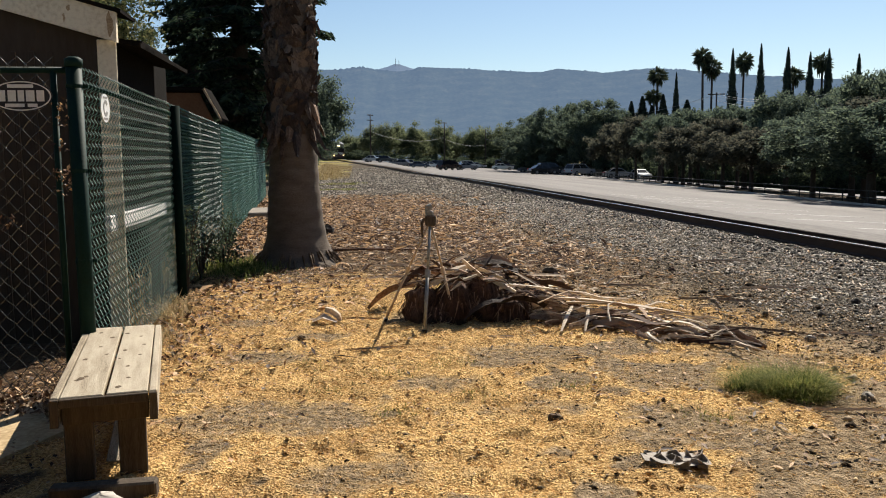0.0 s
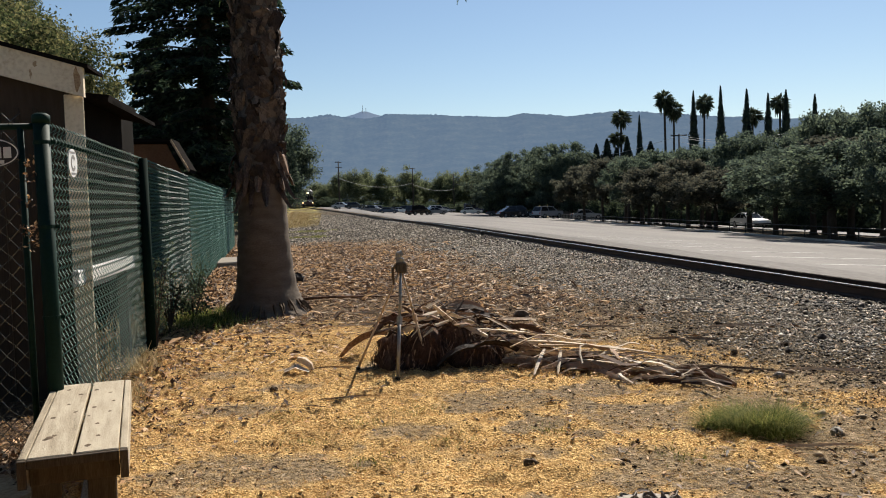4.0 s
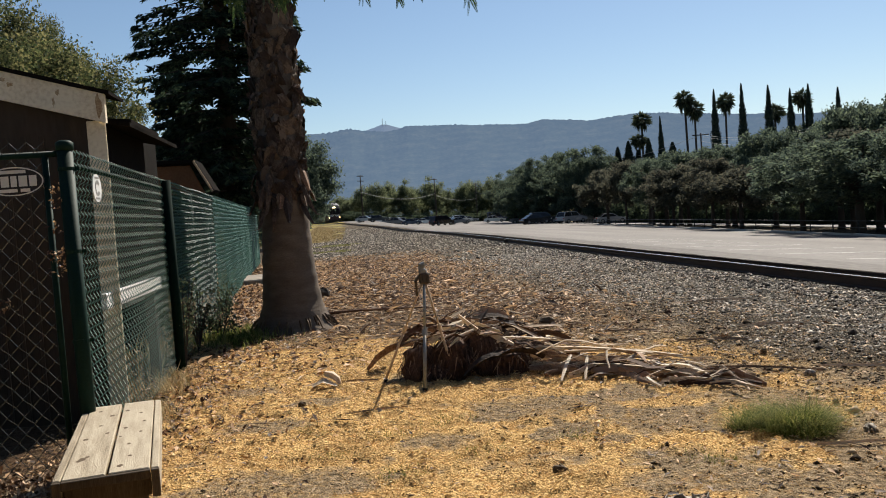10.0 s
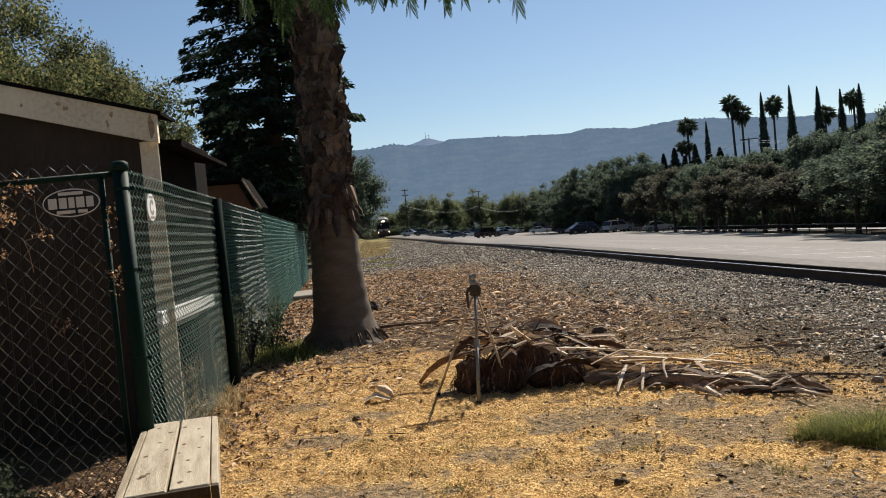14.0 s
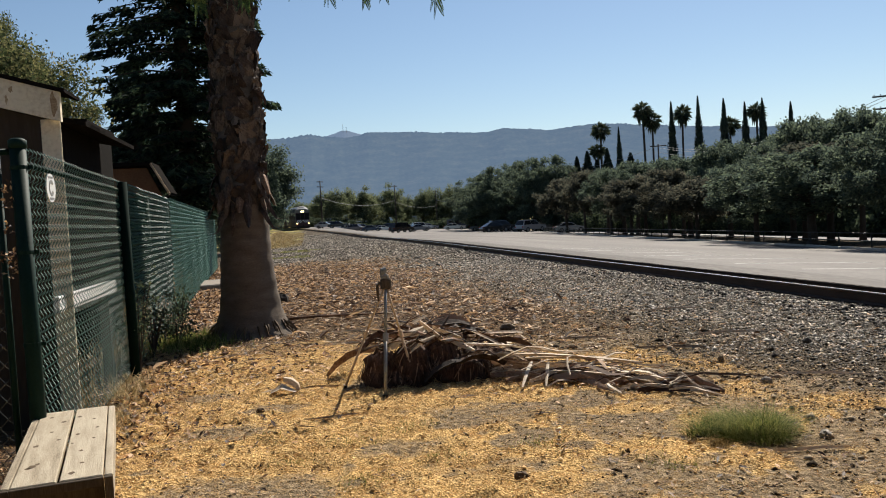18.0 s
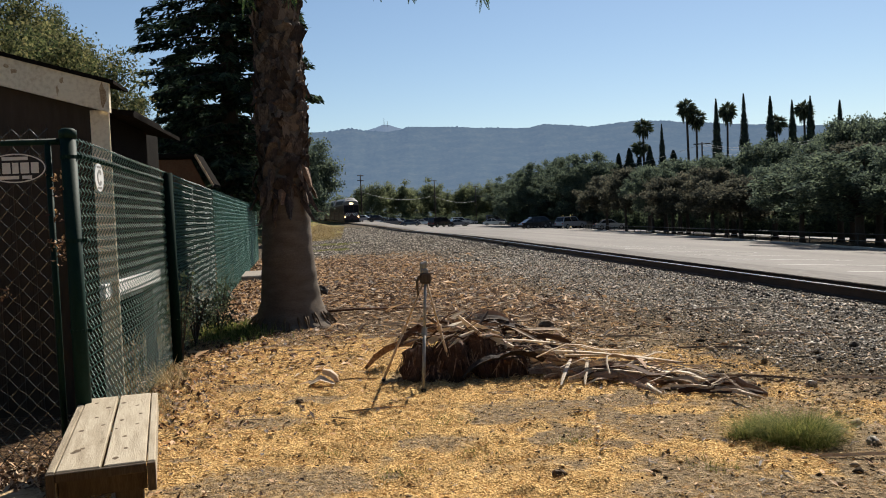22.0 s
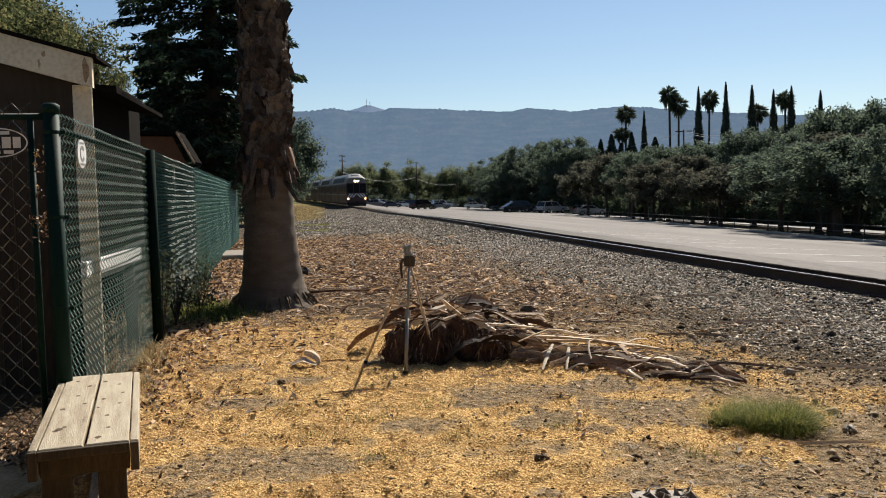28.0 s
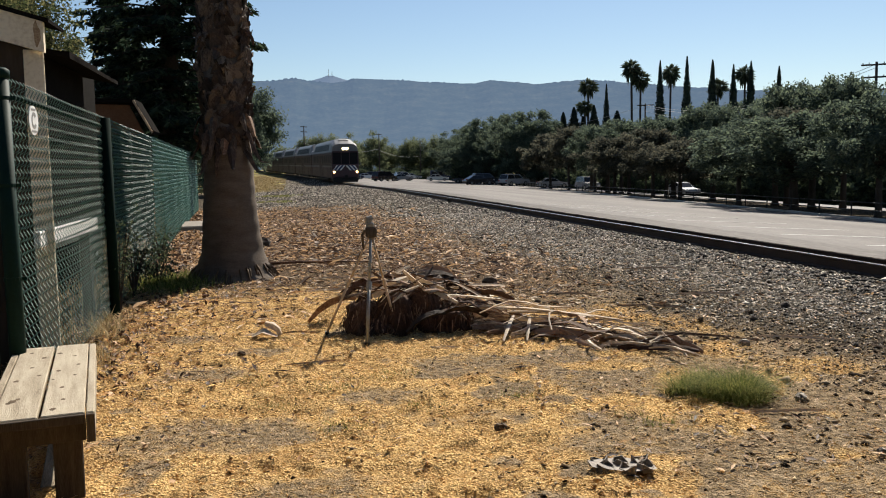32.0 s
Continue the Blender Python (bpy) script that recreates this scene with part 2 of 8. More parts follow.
M = {
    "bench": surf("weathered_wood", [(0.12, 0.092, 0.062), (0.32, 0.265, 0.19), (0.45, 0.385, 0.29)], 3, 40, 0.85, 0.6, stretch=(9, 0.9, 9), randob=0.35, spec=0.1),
    # Brown leg wood, darkened further for the shade on the bench front.
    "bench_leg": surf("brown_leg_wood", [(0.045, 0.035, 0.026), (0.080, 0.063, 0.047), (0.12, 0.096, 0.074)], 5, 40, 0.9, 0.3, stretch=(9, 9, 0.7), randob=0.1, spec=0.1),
    "knot": surf("knot_wood", [(0.05, 0.035, 0.02), (0.14, 0.09, 0.05)], 30, 90, 0.9, 0.3),
    "green_paint": surf("green_vinyl", [(0.004, 0.017, 0.012), (0.007, 0.027, 0.020)], 8, 60, 0.6, 0.05, spec=0.10),
    # Much darker than green_paint, for a single upright.
    "dark_green": surf("dull_green_vinyl", [(0.0025, 0.009, 0.007), (0.005, 0.016, 0.012)], 8, 60, 0.85, 0.05, spec=0.04),
    "wire": surf("green_vinyl_wire", [(0.024, 0.078, 0.058), (0.066, 0.165, 0.122)], 3, 40, 0.42, 0.0, spec=0.32),
    # Panel wire, its base colour lightened to carry sun glints.
    "wire_grey": surf("worn_wire", [(0.030, 0.034, 0.028), (0.085, 0.082, 0.066)], 3, 40, 0.26, 0.0, spec=0.9),
    "bark": surf("palm_bark", [(0.070, 0.052, 0.038), (0.125, 0.095, 0.070), (0.185, 0.145, 0.110)], 3, 45, 0.95, 0.8, stretch=(1, 1, 3)),
    "boot": surf("palm_leaf_base", [(0.030, 0.018, 0.012), (0.068, 0.043, 0.030), (0.18, 0.125, 0.086)], 9, 50, 0.8, 0.6, randob=0.35, stretch=(1, 1, 0.6), trans=0.15),
    "frond": surf("dry_frond", [(0.13, 0.074, 0.04), (0.40, 0.275, 0.165), (0.68, 0.55, 0.40)], 4, 40, 0.7, 0.4, randob=0.6, trans=0.35),
    "fibre": surf("dark_palm_fibre", [(0.032, 0.018, 0.012), (0.085, 0.045, 0.028), (0.17, 0.095, 0.06)], 10, 70, 0.95, 0.8, randob=0.3),
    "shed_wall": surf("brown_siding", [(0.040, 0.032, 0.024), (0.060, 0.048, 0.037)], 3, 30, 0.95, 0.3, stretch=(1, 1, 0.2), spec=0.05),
    "cream": surf("cream_trim", [(0.46, 0.37, 0.25), (0.66, 0.58, 0.43), (0.72, 0.64, 0.48)], 1.5, 30, 0.8, 0.25),
    "stain": surf("rust_stain", [(0.16, 0.085, 0.04), (0.34, 0.24, 0.14), (0.50, 0.41, 0.28)], 12, 60, 0.9, 0.2),
    "leaf_oak": surf("oak_leaf", [(0.040, 0.056, 0.024), (0.100, 0.118, 0.046), (0.20, 0.195, 0.082)], 0.7, 5, 0.75, 0.0, island=0.7, trans=0.55, spec=0.15),
    # Near-black roof and wall colours, with the shade of trees put in.
    "shingle": surf("shingle_roof", [(0.006, 0.005, 0.004), (0.014, 0.011, 0.009)], 6, 40, 1.0, 0.6, spec=0.02),
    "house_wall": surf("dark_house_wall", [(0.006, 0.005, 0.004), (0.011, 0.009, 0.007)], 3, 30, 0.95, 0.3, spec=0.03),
    "tan_roof": surf("tan_roof", [(0.13, 0.062, 0.032), (0.20, 0.10, 0.052)], 3, 30, 0.95, 0.2, spec=0.03),
    # Haze is put into leaf_far, leaf_bright, leaf_rust, cypress and palm_leaf: lifted, greyed colours.
    "leaf_far": surf("broadleaf", [(0.050, 0.068, 0.056), (0.088, 0.115, 0.084), (0.135, 0.165, 0.105)], 0.7, 5, 0.9, 0.0, island=0.55, trans=0.55, spec=0.05),
    "leaf_olive": surf("olive_leaf", [(0.040, 0.054, 0.024), (0.100, 0.112, 0.046), (0.20, 0.185, 0.082)], 0.7, 5, 0.8, 0.0, island=0.7, trans=0.5, spec=0.06),
    "leaf_bright": surf("sunlit_leaf", [(0.056, 0.070, 0.042), (0.118, 0.138, 0.074), (0.195, 0.212, 0.115)], 0.7, 5, 0.9, 0.0, island=0.6, trans=0.6, spec=0.06),
    "leaf_rust": surf("rusty_leaf", [(0.052, 0.057, 0.046), (0.084, 0.086, 0.064), (0.120, 0.112, 0.078)], 0.7, 5, 0.9, 0.0, island=0.5, trans=0.5, spec=0.06),
    "needle": surf("conifer_needle", [(0.012, 0.024, 0.018), (0.032, 0.052, 0.034), (0.070, 0.098, 0.055)], 0.8, 6, 0.9, 0.0, island=0.5, trans=0.42, spec=0.08),
    "cypress": surf("cypress_foliage", [(0.022, 0.034, 0.030), (0.036, 0.052, 0.042), (0.055, 0.072, 0.052)], 0.8, 6, 0.9, 0.0, island=0.4, trans=0.3, spec=0.08),
    "frond_green": surf("feathery_leaf", [(0.016, 0.036, 0.014), (0.036, 0.068, 0.022), (0.09, 0.125, 0.035)], 2, 20, 0.6, 0.0, island=0.4, trans=0.35, spec=0.2),
    "palm_leaf": surf("fan_palm_leaf", [(0.030, 0.042, 0.030), (0.055, 0.072, 0.045), (0.09, 0.10, 0.06)], 1, 6, 0.9, 0.0, island=0.4, trans=0.35, spec=0.08),
    "tree_bark": surf("tree_bark", [(0.03, 0.024, 0.018), (0.07, 0.055, 0.042)], 4, 30, 0.95, 0.6, stretch=(1, 1, 0.3)),
    "steel": surf("rail_steel", [(0.05, 0.035, 0.028), (0.09, 0.06, 0.045)], 5, 60, 0.7, 0.1, metal=0.3),
    "railhead": surf("polished_railhead", [(0.55, 0.55, 0.56), (0.75, 0.75, 0.76)], 3, 60, 0.22, 0.0, metal=1.0),
    # For the far rail top: its missing glint is put into the colour.
    "rust": surf("rusty_steel", [(0.035, 0.024, 0.018), (0.07, 0.045, 0.032)], 5, 60, 0.95, 0.1, spec=0.05),
    "tie": surf("creosoted_tie", [(0.02, 0.016, 0.013), (0.06, 0.05, 0.04)], 4, 40, 0.95, 0.5, randob=0.4),
    "stone": surf("ballast_stone", [(0.020, 0.017, 0.012), (0.098, 0.082, 0.063), (0.56, 0.48, 0.385)], 5, 60, 0.68, 0.1, island=1.35, spec=0.25),
    # Darker tone than ballast_stone, for the track bed.
    "dark_stone": surf("oily_ballast", [(0.018, 0.015, 0.012), (0.045, 0.038, 0.030), (0.13, 0.11, 0.09)], 5, 60, 0.8, 0.1, island=1.1, spec=0.15),
    "straw": surf("straw_fibre", [(0.44, 0.27, 0.11), (0.76, 0.505, 0.225), (0.92, 0.71, 0.41)], 3, 30, 0.8, 0.0, island=0.7, trans=0.22, spec=0.2),
    "soil": surf("dark_soil_crumb", [(0.040, 0.029, 0.019), (0.14, 0.104, 0.065), (0.42, 0.32, 0.21)], 8, 60, 0.95, 0.2, island=0.8, spec=0.05),
    "husk": surf("torn_palm_husk", [(0.075, 0.038, 0.022), (0.19, 0.105, 0.062), (0.40, 0.26, 0.165)], 5, 45, 0.8, 0.4, randob=0.6, trans=0.25),
    "pale_husk": surf("bleached_palm_husk", [(0.42, 0.32, 0.22), (0.66, 0.54, 0.40), (0.82, 0.72, 0.58)], 5, 45, 0.75, 0.3, randob=0.4, trans=0.3),
    "litter": surf("leaf_litter", [(0.050, 0.025, 0.013), (0.19, 0.098, 0.045), (0.60, 0.38, 0.20)], 3, 30, 0.65, 0.0, island=1.0, trans=0.3, spec=0.4),
    "chip": surf("wood_chip", [(0.12, 0.07, 0.04), (0.33, 0.22, 0.13), (0.50, 0.38, 0.25)], 6, 50, 0.9, 0.2, island=0.7),
    "grass": surf("green_grass", [(0.050, 0.075, 0.016), (0.125, 0.155, 0.036), (0.27, 0.26, 0.09)], 3, 20, 0.8, 0.0, island=0.7, trans=0.45, spec=0.1),
    "tuft": surf("lawn_grass", [(0.060, 0.080, 0.016), (0.145, 0.175, 0.036), (0.34, 0.32, 0.10)], 3, 20, 0.8, 0.0, island=1.0, trans=0.5, spec=0.1),
    "drygrass": surf("dry_grass", [(0.20, 0.14, 0.06), (0.36, 0.27, 0.13), (0.48, 0.38, 0.21)], 3, 20, 0.85, 0.0, island=0.6, trans=0.25),
    "weed": surf("roadside_weed", [(0.14, 0.15, 0.03), (0.24, 0.24, 0.06), (0.34, 0.31, 0.10)], 3, 20, 0.8, 0.0, island=0.6, trans=0.25),
    "asphalt": surf("pale_asphalt", [(0.062, 0.054, 0.048), (0.118, 0.104, 0.093), (0.19, 0.168, 0.15)], 0.45, 25, 0.85, 0.15, stretch=(1, 0.10, 1), spec=0.22),
    "street": surf("street_asphalt", [(0.16, 0.15, 0.145), (0.22, 0.21, 0.20)], 0.4, 25, 0.9, 0.15),
    "slab": surf("stained_slab", [(0.20, 0.135, 0.07), (0.38, 0.28, 0.16), (0.52, 0.41, 0.26)], 4, 30, 0.95, 0.4, spec=0.05),
    "paint": surf("worn_white_line", [(0.26, 0.24, 0.22), (0.66, 0.64, 0.60)], 3, 30, 0.8, 0.0),
    "old_concrete": surf("old_concrete", [(0.15, 0.125, 0.10), (0.27, 0.235, 0.19)], 5, 50, 0.9, 0.25),
    "concrete": surf("concrete", [(0.32, 0.29, 0.25), (0.48, 0.44, 0.38)], 5, 50, 0.9, 0.25),
    "pole": surf("wood_pole", [(0.03, 0.024, 0.02), (0.06, 0.048, 0.038)], 3, 30, 0.95, 0.3, stretch=(1, 1, 0.1)),
    "cable": plain("cable", (0.22, 0.22, 0.22), 0.6),
    "dark_metal": surf("dark_metal", [(0.02, 0.02, 0.02), (0.05, 0.05, 0.048)], 6, 50, 0.5, 0.1, metal=0.6),
    "galv": surf("dull_pipe", [(0.20, 0.19, 0.17), (0.34, 0.33, 0.30)], 6, 60, 0.5, 0.1, metal=0.5),
    "lath": surf("tan_lath", [(0.44, 0.31, 0.20), (0.62, 0.48, 0.34)], 6, 50, 0.8, 0.2),
    "rubber": surf("rubber", [(0.012, 0.012, 0.012), (0.025, 0.025, 0.025)], 8, 60, 0.8, 0.1),
    "glass_dark": plain("tinted_glass", (0.010, 0.011, 0.013), 0.12, 0.0, spec=0.3),
    "white_sign": surf("white_sign", [(0.55, 0.55, 0.53), (0.70, 0.70, 0.68)], 9, 60, 0.5, 0.0),
    "black_sign": surf("black_sign", [(0.012, 0.012, 0.013), (0.03, 0.03, 0.03)], 9, 60, 0.5, 0.0),
    "plastic": surf("muddy_plastic", [(0.09, 0.07, 0.052), (0.19, 0.155, 0.12), (0.33, 0.28, 0.23)], 9, 60, 0.7, 0.2),
    "hedge": surf("hedge_leaf", [(0.036, 0.048, 0.034), (0.060, 0.078, 0.048), (0.095, 0.118, 0.060)], 1, 6, 0.9, 0.0, island=0.5, trans=0.4, spec=0.05),
}


def ground_material():
    m = bpy.data.materials.new("earth_straw_mulch_gravel")
    m.use_nodes = True
    n, l = m.node_tree.nodes, m.node_tree.links
    b = n["Principled BSDF"]
    b.inputs["Roughness"].default_value, b.inputs["Specular IOR Level"].default_value = 1.0, 0.03
    co = n.new("ShaderNodeTexCoord")

    def noise_node(scale, detail=4):
        q = n.new("ShaderNodeTexNoise")
        q.inputs["Scale"].default_value, q.inputs["Detail"].default_value = scale, detail
        l.new(co.outputs["Object"], q.inputs["Vector"])
        return q.outputs[0]

    def ramp(fac, stops):
        r = n.new("ShaderNodeValToRGB")
        els = r.color_ramp.elements
        while len(els) < len(stops):
            els.new(0.5)
        for e, (p, c) in zip(els, stops):
            e.position, e.color = p, (*c, 1)
        l.new(fac, r.inputs[0])
        return r.outputs[0]

    def mix(fac, a, c):
        x = n.new("ShaderNodeMix")
        x.data_type = "RGBA"
        l.new(fac, x.inputs[0])
        l.new(a, x.inputs[6])
        l.new(c, x.inputs[7])
        return x.outputs[2]

    def attr(name, spread=0.5, scale=14.0):
        a = n.new("ShaderNodeAttribute")
        a.attribute_name = name
        q = n.new("ShaderNodeMath")
        q.operation = "MULTIPLY_ADD"
        l.new(noise_node(scale, 5), q.inputs[0])
        q.inputs[1].default_value = spread * 2
        s = n.new("ShaderNodeMath")
        s.operation = "SUBTRACT"
        l.new(a.outputs["Fac"], s.inputs[0])
        s.inputs[1].default_value = spread
        l.new(s.outputs[0], q.inputs[2])
        r = n.new("ShaderNodeMapRange")
        r.inputs[1].default_value, r.inputs[2].default_value = 0.25, 0.75
        l.new(q.outputs[0], r.inputs[0])
        return r.outputs[0]

    fine, mid = noise_node(70, 3), noise_node(18, 4)
    dirt = ramp(mid, [(0.3, (0.13, 0.094, 0.056)), (0.5, (0.25, 0.183, 0.112)), (0.7, (0.44, 0.328, 0.204))])
    straw = ramp(fine, [(0.30, (0.29, 0.172, 0.068)), (0.46, (0.62, 0.385, 0.150)), (0.62, (0.88, 0.615, 0.280))])
    straw_dull = ramp(fine, [(0.30, (0.21, 0.124, 0.052)), (0.48, (0.48, 0.296, 0.122)), (0.66, (0.79, 0.535, 0.235))])
    straw = mix(ramp(noise_node(1.6, 5), [(0.42, (0, 0, 0)), (0.62, (1, 1, 1))]), straw, straw_dull)
    mulch = ramp(fine, [(0.32, (0.026, 0.016, 0.010)), (0.5, (0.078, 0.048, 0.029)), (0.68, (0.20, 0.125, 0.076))])
    gravel = ramp(fine, [(0.3, (0.028, 0.022, 0.016)), (0.5, (0.082, 0.066, 0.048)), (0.7, (0.20, 0.163, 0.120))])
    grass = ramp(fine, [(0.3, (0.14, 0.12, 0.035)), (0.7, (0.36, 0.29, 0.11))])
    c = mix(attr("gravel", 0.25), dirt, gravel)
    c = mix(attr("mulch", 0.3), c, mulch)
    c = mix(attr("straw", 0.42, 13.0), c, straw)
    c = mix(attr("grassy", 0.3, 1.0), c, grass)
    l.new(c, b.inputs["Base Color"])
    bp = n.new("ShaderNodeBump")
    bp.inputs["Strength"].default_value, bp.inputs["Distance"].default_value = 1.0, 0.05
    add = n.new("ShaderNodeMath")
    l.new(fine, add.inputs[0])
    l.new(mid, add.inputs[1])
    l.new(add.outputs[0], bp.inputs["Height"])
    l.new(bp.outputs[0], b.inputs["Normal"])
    return m


# ---- building helpers ----
class Shape:
    """Gathers boxes, tubes, plates and sheets into one mesh."""

    def __init__(self):
        self.v, self.f = [], []

    def add(self, vs, fs):
        o = len(self.v)
        self.v += [tuple(p) for p in vs]
        self.f += [tuple(i + o for i in q) for q in fs]
        return self

    def box(self, a, b, m=None):
        (x0, y0, z0), (x1, y1, z1) = a, b
        vs = [Vector(p) for p in ((x0, y0, z0), (x1, y0, z0), (x1, y1, z0), (x0, y1, z0), (x0, y0, z1), (x1, y0, z1), (x1, y1, z1), (x0, y1, z1))]
        if m is not None:
            vs = [m @ p for p in vs]
        return self.add(vs, [(0, 3, 2, 1), (4, 5, 6, 7), (0, 1, 5, 4), (1, 2, 6, 5), (2, 3, 7, 6), (3, 0, 4, 7)])

    def bevelbox(self, a, b, e=0.006, m=None):
        """A box with chamfered edges along all sides."""
        c = [(a[i] + b[i]) / 2 for i in range(3)]
        h = [(b[i] - a[i]) / 2 for i in range(3)]
        vs = []
        for sx in (-1, 1):
            for sy in (-1, 1):
                for sz in (-1, 1):
                    for k in range(3):
                        p = [s * (hh - (0 if i == k else e)) for i, (s, hh) in enumerate(zip((sx, sy, sz), h))]
                        vs.append(Vector([c[i] + p[i] for i in range(3)]))
        def vi(sx, sy, sz, k):
            return ((sx > 0) * 4 + (sy > 0) * 2 + (sz > 0)) * 3 + k
        fs = []
        for k in range(3):
            u, w = (k + 1) % 3, (k + 2) % 3
            for s in (-1, 1):
                q = []
                for a1, a2 in ((-1, -1), (1, -1), (1, 1), (-1, 1)):
                    t = [0, 0, 0]
                    t[k], t[u], t[w] = s, a1, a2
                    q.append(vi(*t, k))
                fs.append(tuple(q if s > 0 else q[::-1]))
        for k in range(3):
            u, w = (k + 1) % 3, (k + 2) % 3
            for a1 in (-1, 1):
                for a2 in (-1, 1):
                    t0, t1 = [0, 0, 0], [0, 0, 0]
                    t0[k], t0[u], t0[w] = -1, a1, a2
                    t1[k], t1[u], t1[w] = 1, a1, a2
                    q = [vi(*t0, u), vi(*t1, u), vi(*t1, w), vi(*t0, w)]
                    fs.append(tuple(q if a1 * a2 < 0 else q[::-1]))
        for sx in (-1, 1):
            for sy in (-1, 1):
                for sz in (-1, 1):
                    q = [vi(sx, sy, sz, 0), vi(sx, sy, sz, 1), vi(sx, sy, sz, 2)]
                    fs.append(tuple(q if sx * sy * sz > 0 else q[::-1]))
        if m is not None:
            vs = [m @ p for p in vs]
        return self.add(vs, fs)

    def tube(self, pts, radii, n=8, cap=True):
        pts = [Vector(p) for p in pts]
        if not hasattr(radii, "__len__"):
            radii = [radii] * len(pts)
        vs, up = [], None
        for i, p in enumerate(pts):
            d = (pts[min(i + 1, len(pts) - 1)] - pts[max(i - 1, 0)]).normalized()
            if up is None:
                up = Vector((0, 0, 1)) if abs(d.z) < 0.9 else Vector((1, 0, 0))
            a = d.cross(up).normalized()
            up = a.cross(d)
            vs += [p + radii[i] * (math.cos(2 * math.pi * k / n) * a + math.sin(2 * math.pi * k / n) * up) for k in range(n)]
        fs = [(i * n + k, i * n + (k + 1) % n, (i + 1) * n + (k + 1) % n, (i + 1) * n + k) for i in range(len(pts) - 1) for k in range(n)]
        if cap:
            fs += [tuple(range(n))[::-1], tuple(range((len(pts) - 1) * n, len(pts) * n))]
        return self.add(vs, fs)

    def ribbon(self, pts, widths, across, thick=0.004, cup=0.0):
        """A curved strip with thickness: a leaf stalk or blade. across: its sideways direction."""
        pts = [Vector(p) for p in pts]
        vs = []
        for i, p in enumerate(pts):
            d = (pts[min(i + 1, len(pts) - 1)] - pts[max(i - 1, 0)]).normalized()
            a = Vector(across)
            a = (a - d * a.dot(d)).normalized()
            nn = d.cross(a)
            w = widths[i]
            vs += [p - a * w + nn * cup * w, p - nn * thick, p + a * w + nn * cup * w, p + nn * thick]
        fs = []
        for i in range(len(pts) - 1):
            for k in range(4):
                fs.append((i * 4 + k, i * 4 + (k + 1) % 4, (i + 1) * 4 + (k + 1) % 4, (i + 1) * 4 + k))
        fs += [(3, 2, 1, 0), tuple((len(pts) - 1) * 4 + k for k in range(4))]
        return self.add(vs, fs)

    def prism(self, outline, y0, y1, axis="y"):
        """A closed outline of (x, z) drawn out along y (or, axis x, of (y, z) along x)."""
        k = len(outline)
        vs = []
        for yy in (y0, y1):
            vs += [(p, yy, q) if axis == "y" else (yy, p, q) for p, q in outline]
        fs = [tuple(range(k)), tuple(range(2 * k - 1, k - 1, -1))] + [((i + 1) % k, i, i + k, (i + 1) % k + k) for i in range(k)]
        return self.add(vs, fs)

    def mesh(self, name, material, smooth=False):
        me = bpy.data.meshes.new(name)
        me.from_pydata(self.v, [], self.f)
        me.materials.append(material)
        if smooth:
            me.polygons.foreach_set("use_smooth", [True] * len(me.polygons))
        me.update()
        return me


def part(name, shape, material, parent, label="", smooth=False, m=None):
    """Links a shape (or a mesh) as one mesh object under a thing or under a part."""
    me = shape.mesh(name, material, smooth) if isinstance(shape, Shape) else shape
    ob = new(name, me)
    ob.parent = parent
    if m is not None:
        ob.matrix_basis = m
    if label:
        tagged(ob, label)
    return ob


def thing(name, at, label, category, group="", kind="", rz=0.0):
    e = new(name)
    e.empty_display_size = 0.2
    e.matrix_basis = pose(*at, 0, 0, rz)
    return tagged(e, label, category, group, kind)


def solid(name, shape, material, label, category="", group="", kind="", smooth=False, at=None):
    ob = new(name, shape.mesh(name, material, smooth))
    if at is not None:
        ob.matrix_basis = at
    return tagged(ob, label, category, group, kind)


def array_mesh(name, verts, faces, material, smooth=False):
    """A mesh out of arrays: verts (pieces, corners, 3) and the faces of one piece."""
    n, k, _ = verts.shape
    me = bpy.data.meshes.new(name)
    allf = (np.asarray(faces)[None] + (np.arange(n) * k)[:, None, None]).reshape(-1, len(faces[0]))
    me.vertices.add(n * k)
    me.vertices.foreach_set("co", verts.astype(np.float32).ravel())
    me.loops.add(allf.size)
    me.loops.foreach_set("vertex_index", allf.astype(np.int32).ravel())
    me.polygons.add(len(allf))
    me.polygons.foreach_set("loop_start", np.arange(0, allf.size, allf.shape[1], dtype=np.int32))
    me.polygons.foreach_set("loop_total", np.full(len(allf), allf.shape[1], dtype=np.int32))
    if smooth:
        me.polygons.foreach_set("use_smooth", np.ones(len(allf), dtype=bool))
    me.materials.append(material)
    me.update(calc_edges=True)
    me.validate()
    return me


rng = np.random.default_rng(7)


def vnoise(x, y, scale, seed=0):
    """Smooth value noise in -1 to 1 over arrays."""
    x, y = np.asarray(x, float) * scale, np.asarray(y, float) * scale
    xi, yi = np.floor(x).astype(np.int64), np.floor(y).astype(np.int64)
    fx, fy = x - xi, y - yi
    fx, fy = fx * fx * (3 - 2 * fx), fy * fy * (3 - 2 * fy)

    def h(a, b):
        k = (a * 374761393 + b * 668265263 + seed * 974634711) & 0xFFFFFFFF
        k = ((k ^ (k >> 13)) * 1274126177) & 0xFFFFFFFF
        return ((k ^ (k >> 16)) & 0xFFFF) / 32767.5 - 1

    a, b = h(xi, yi) * (1 - fx) + h(xi + 1, yi) * fx, h(xi, yi + 1) * (1 - fx) + h(xi + 1, yi + 1) * fx
    return a * (1 - fy) + b * fy


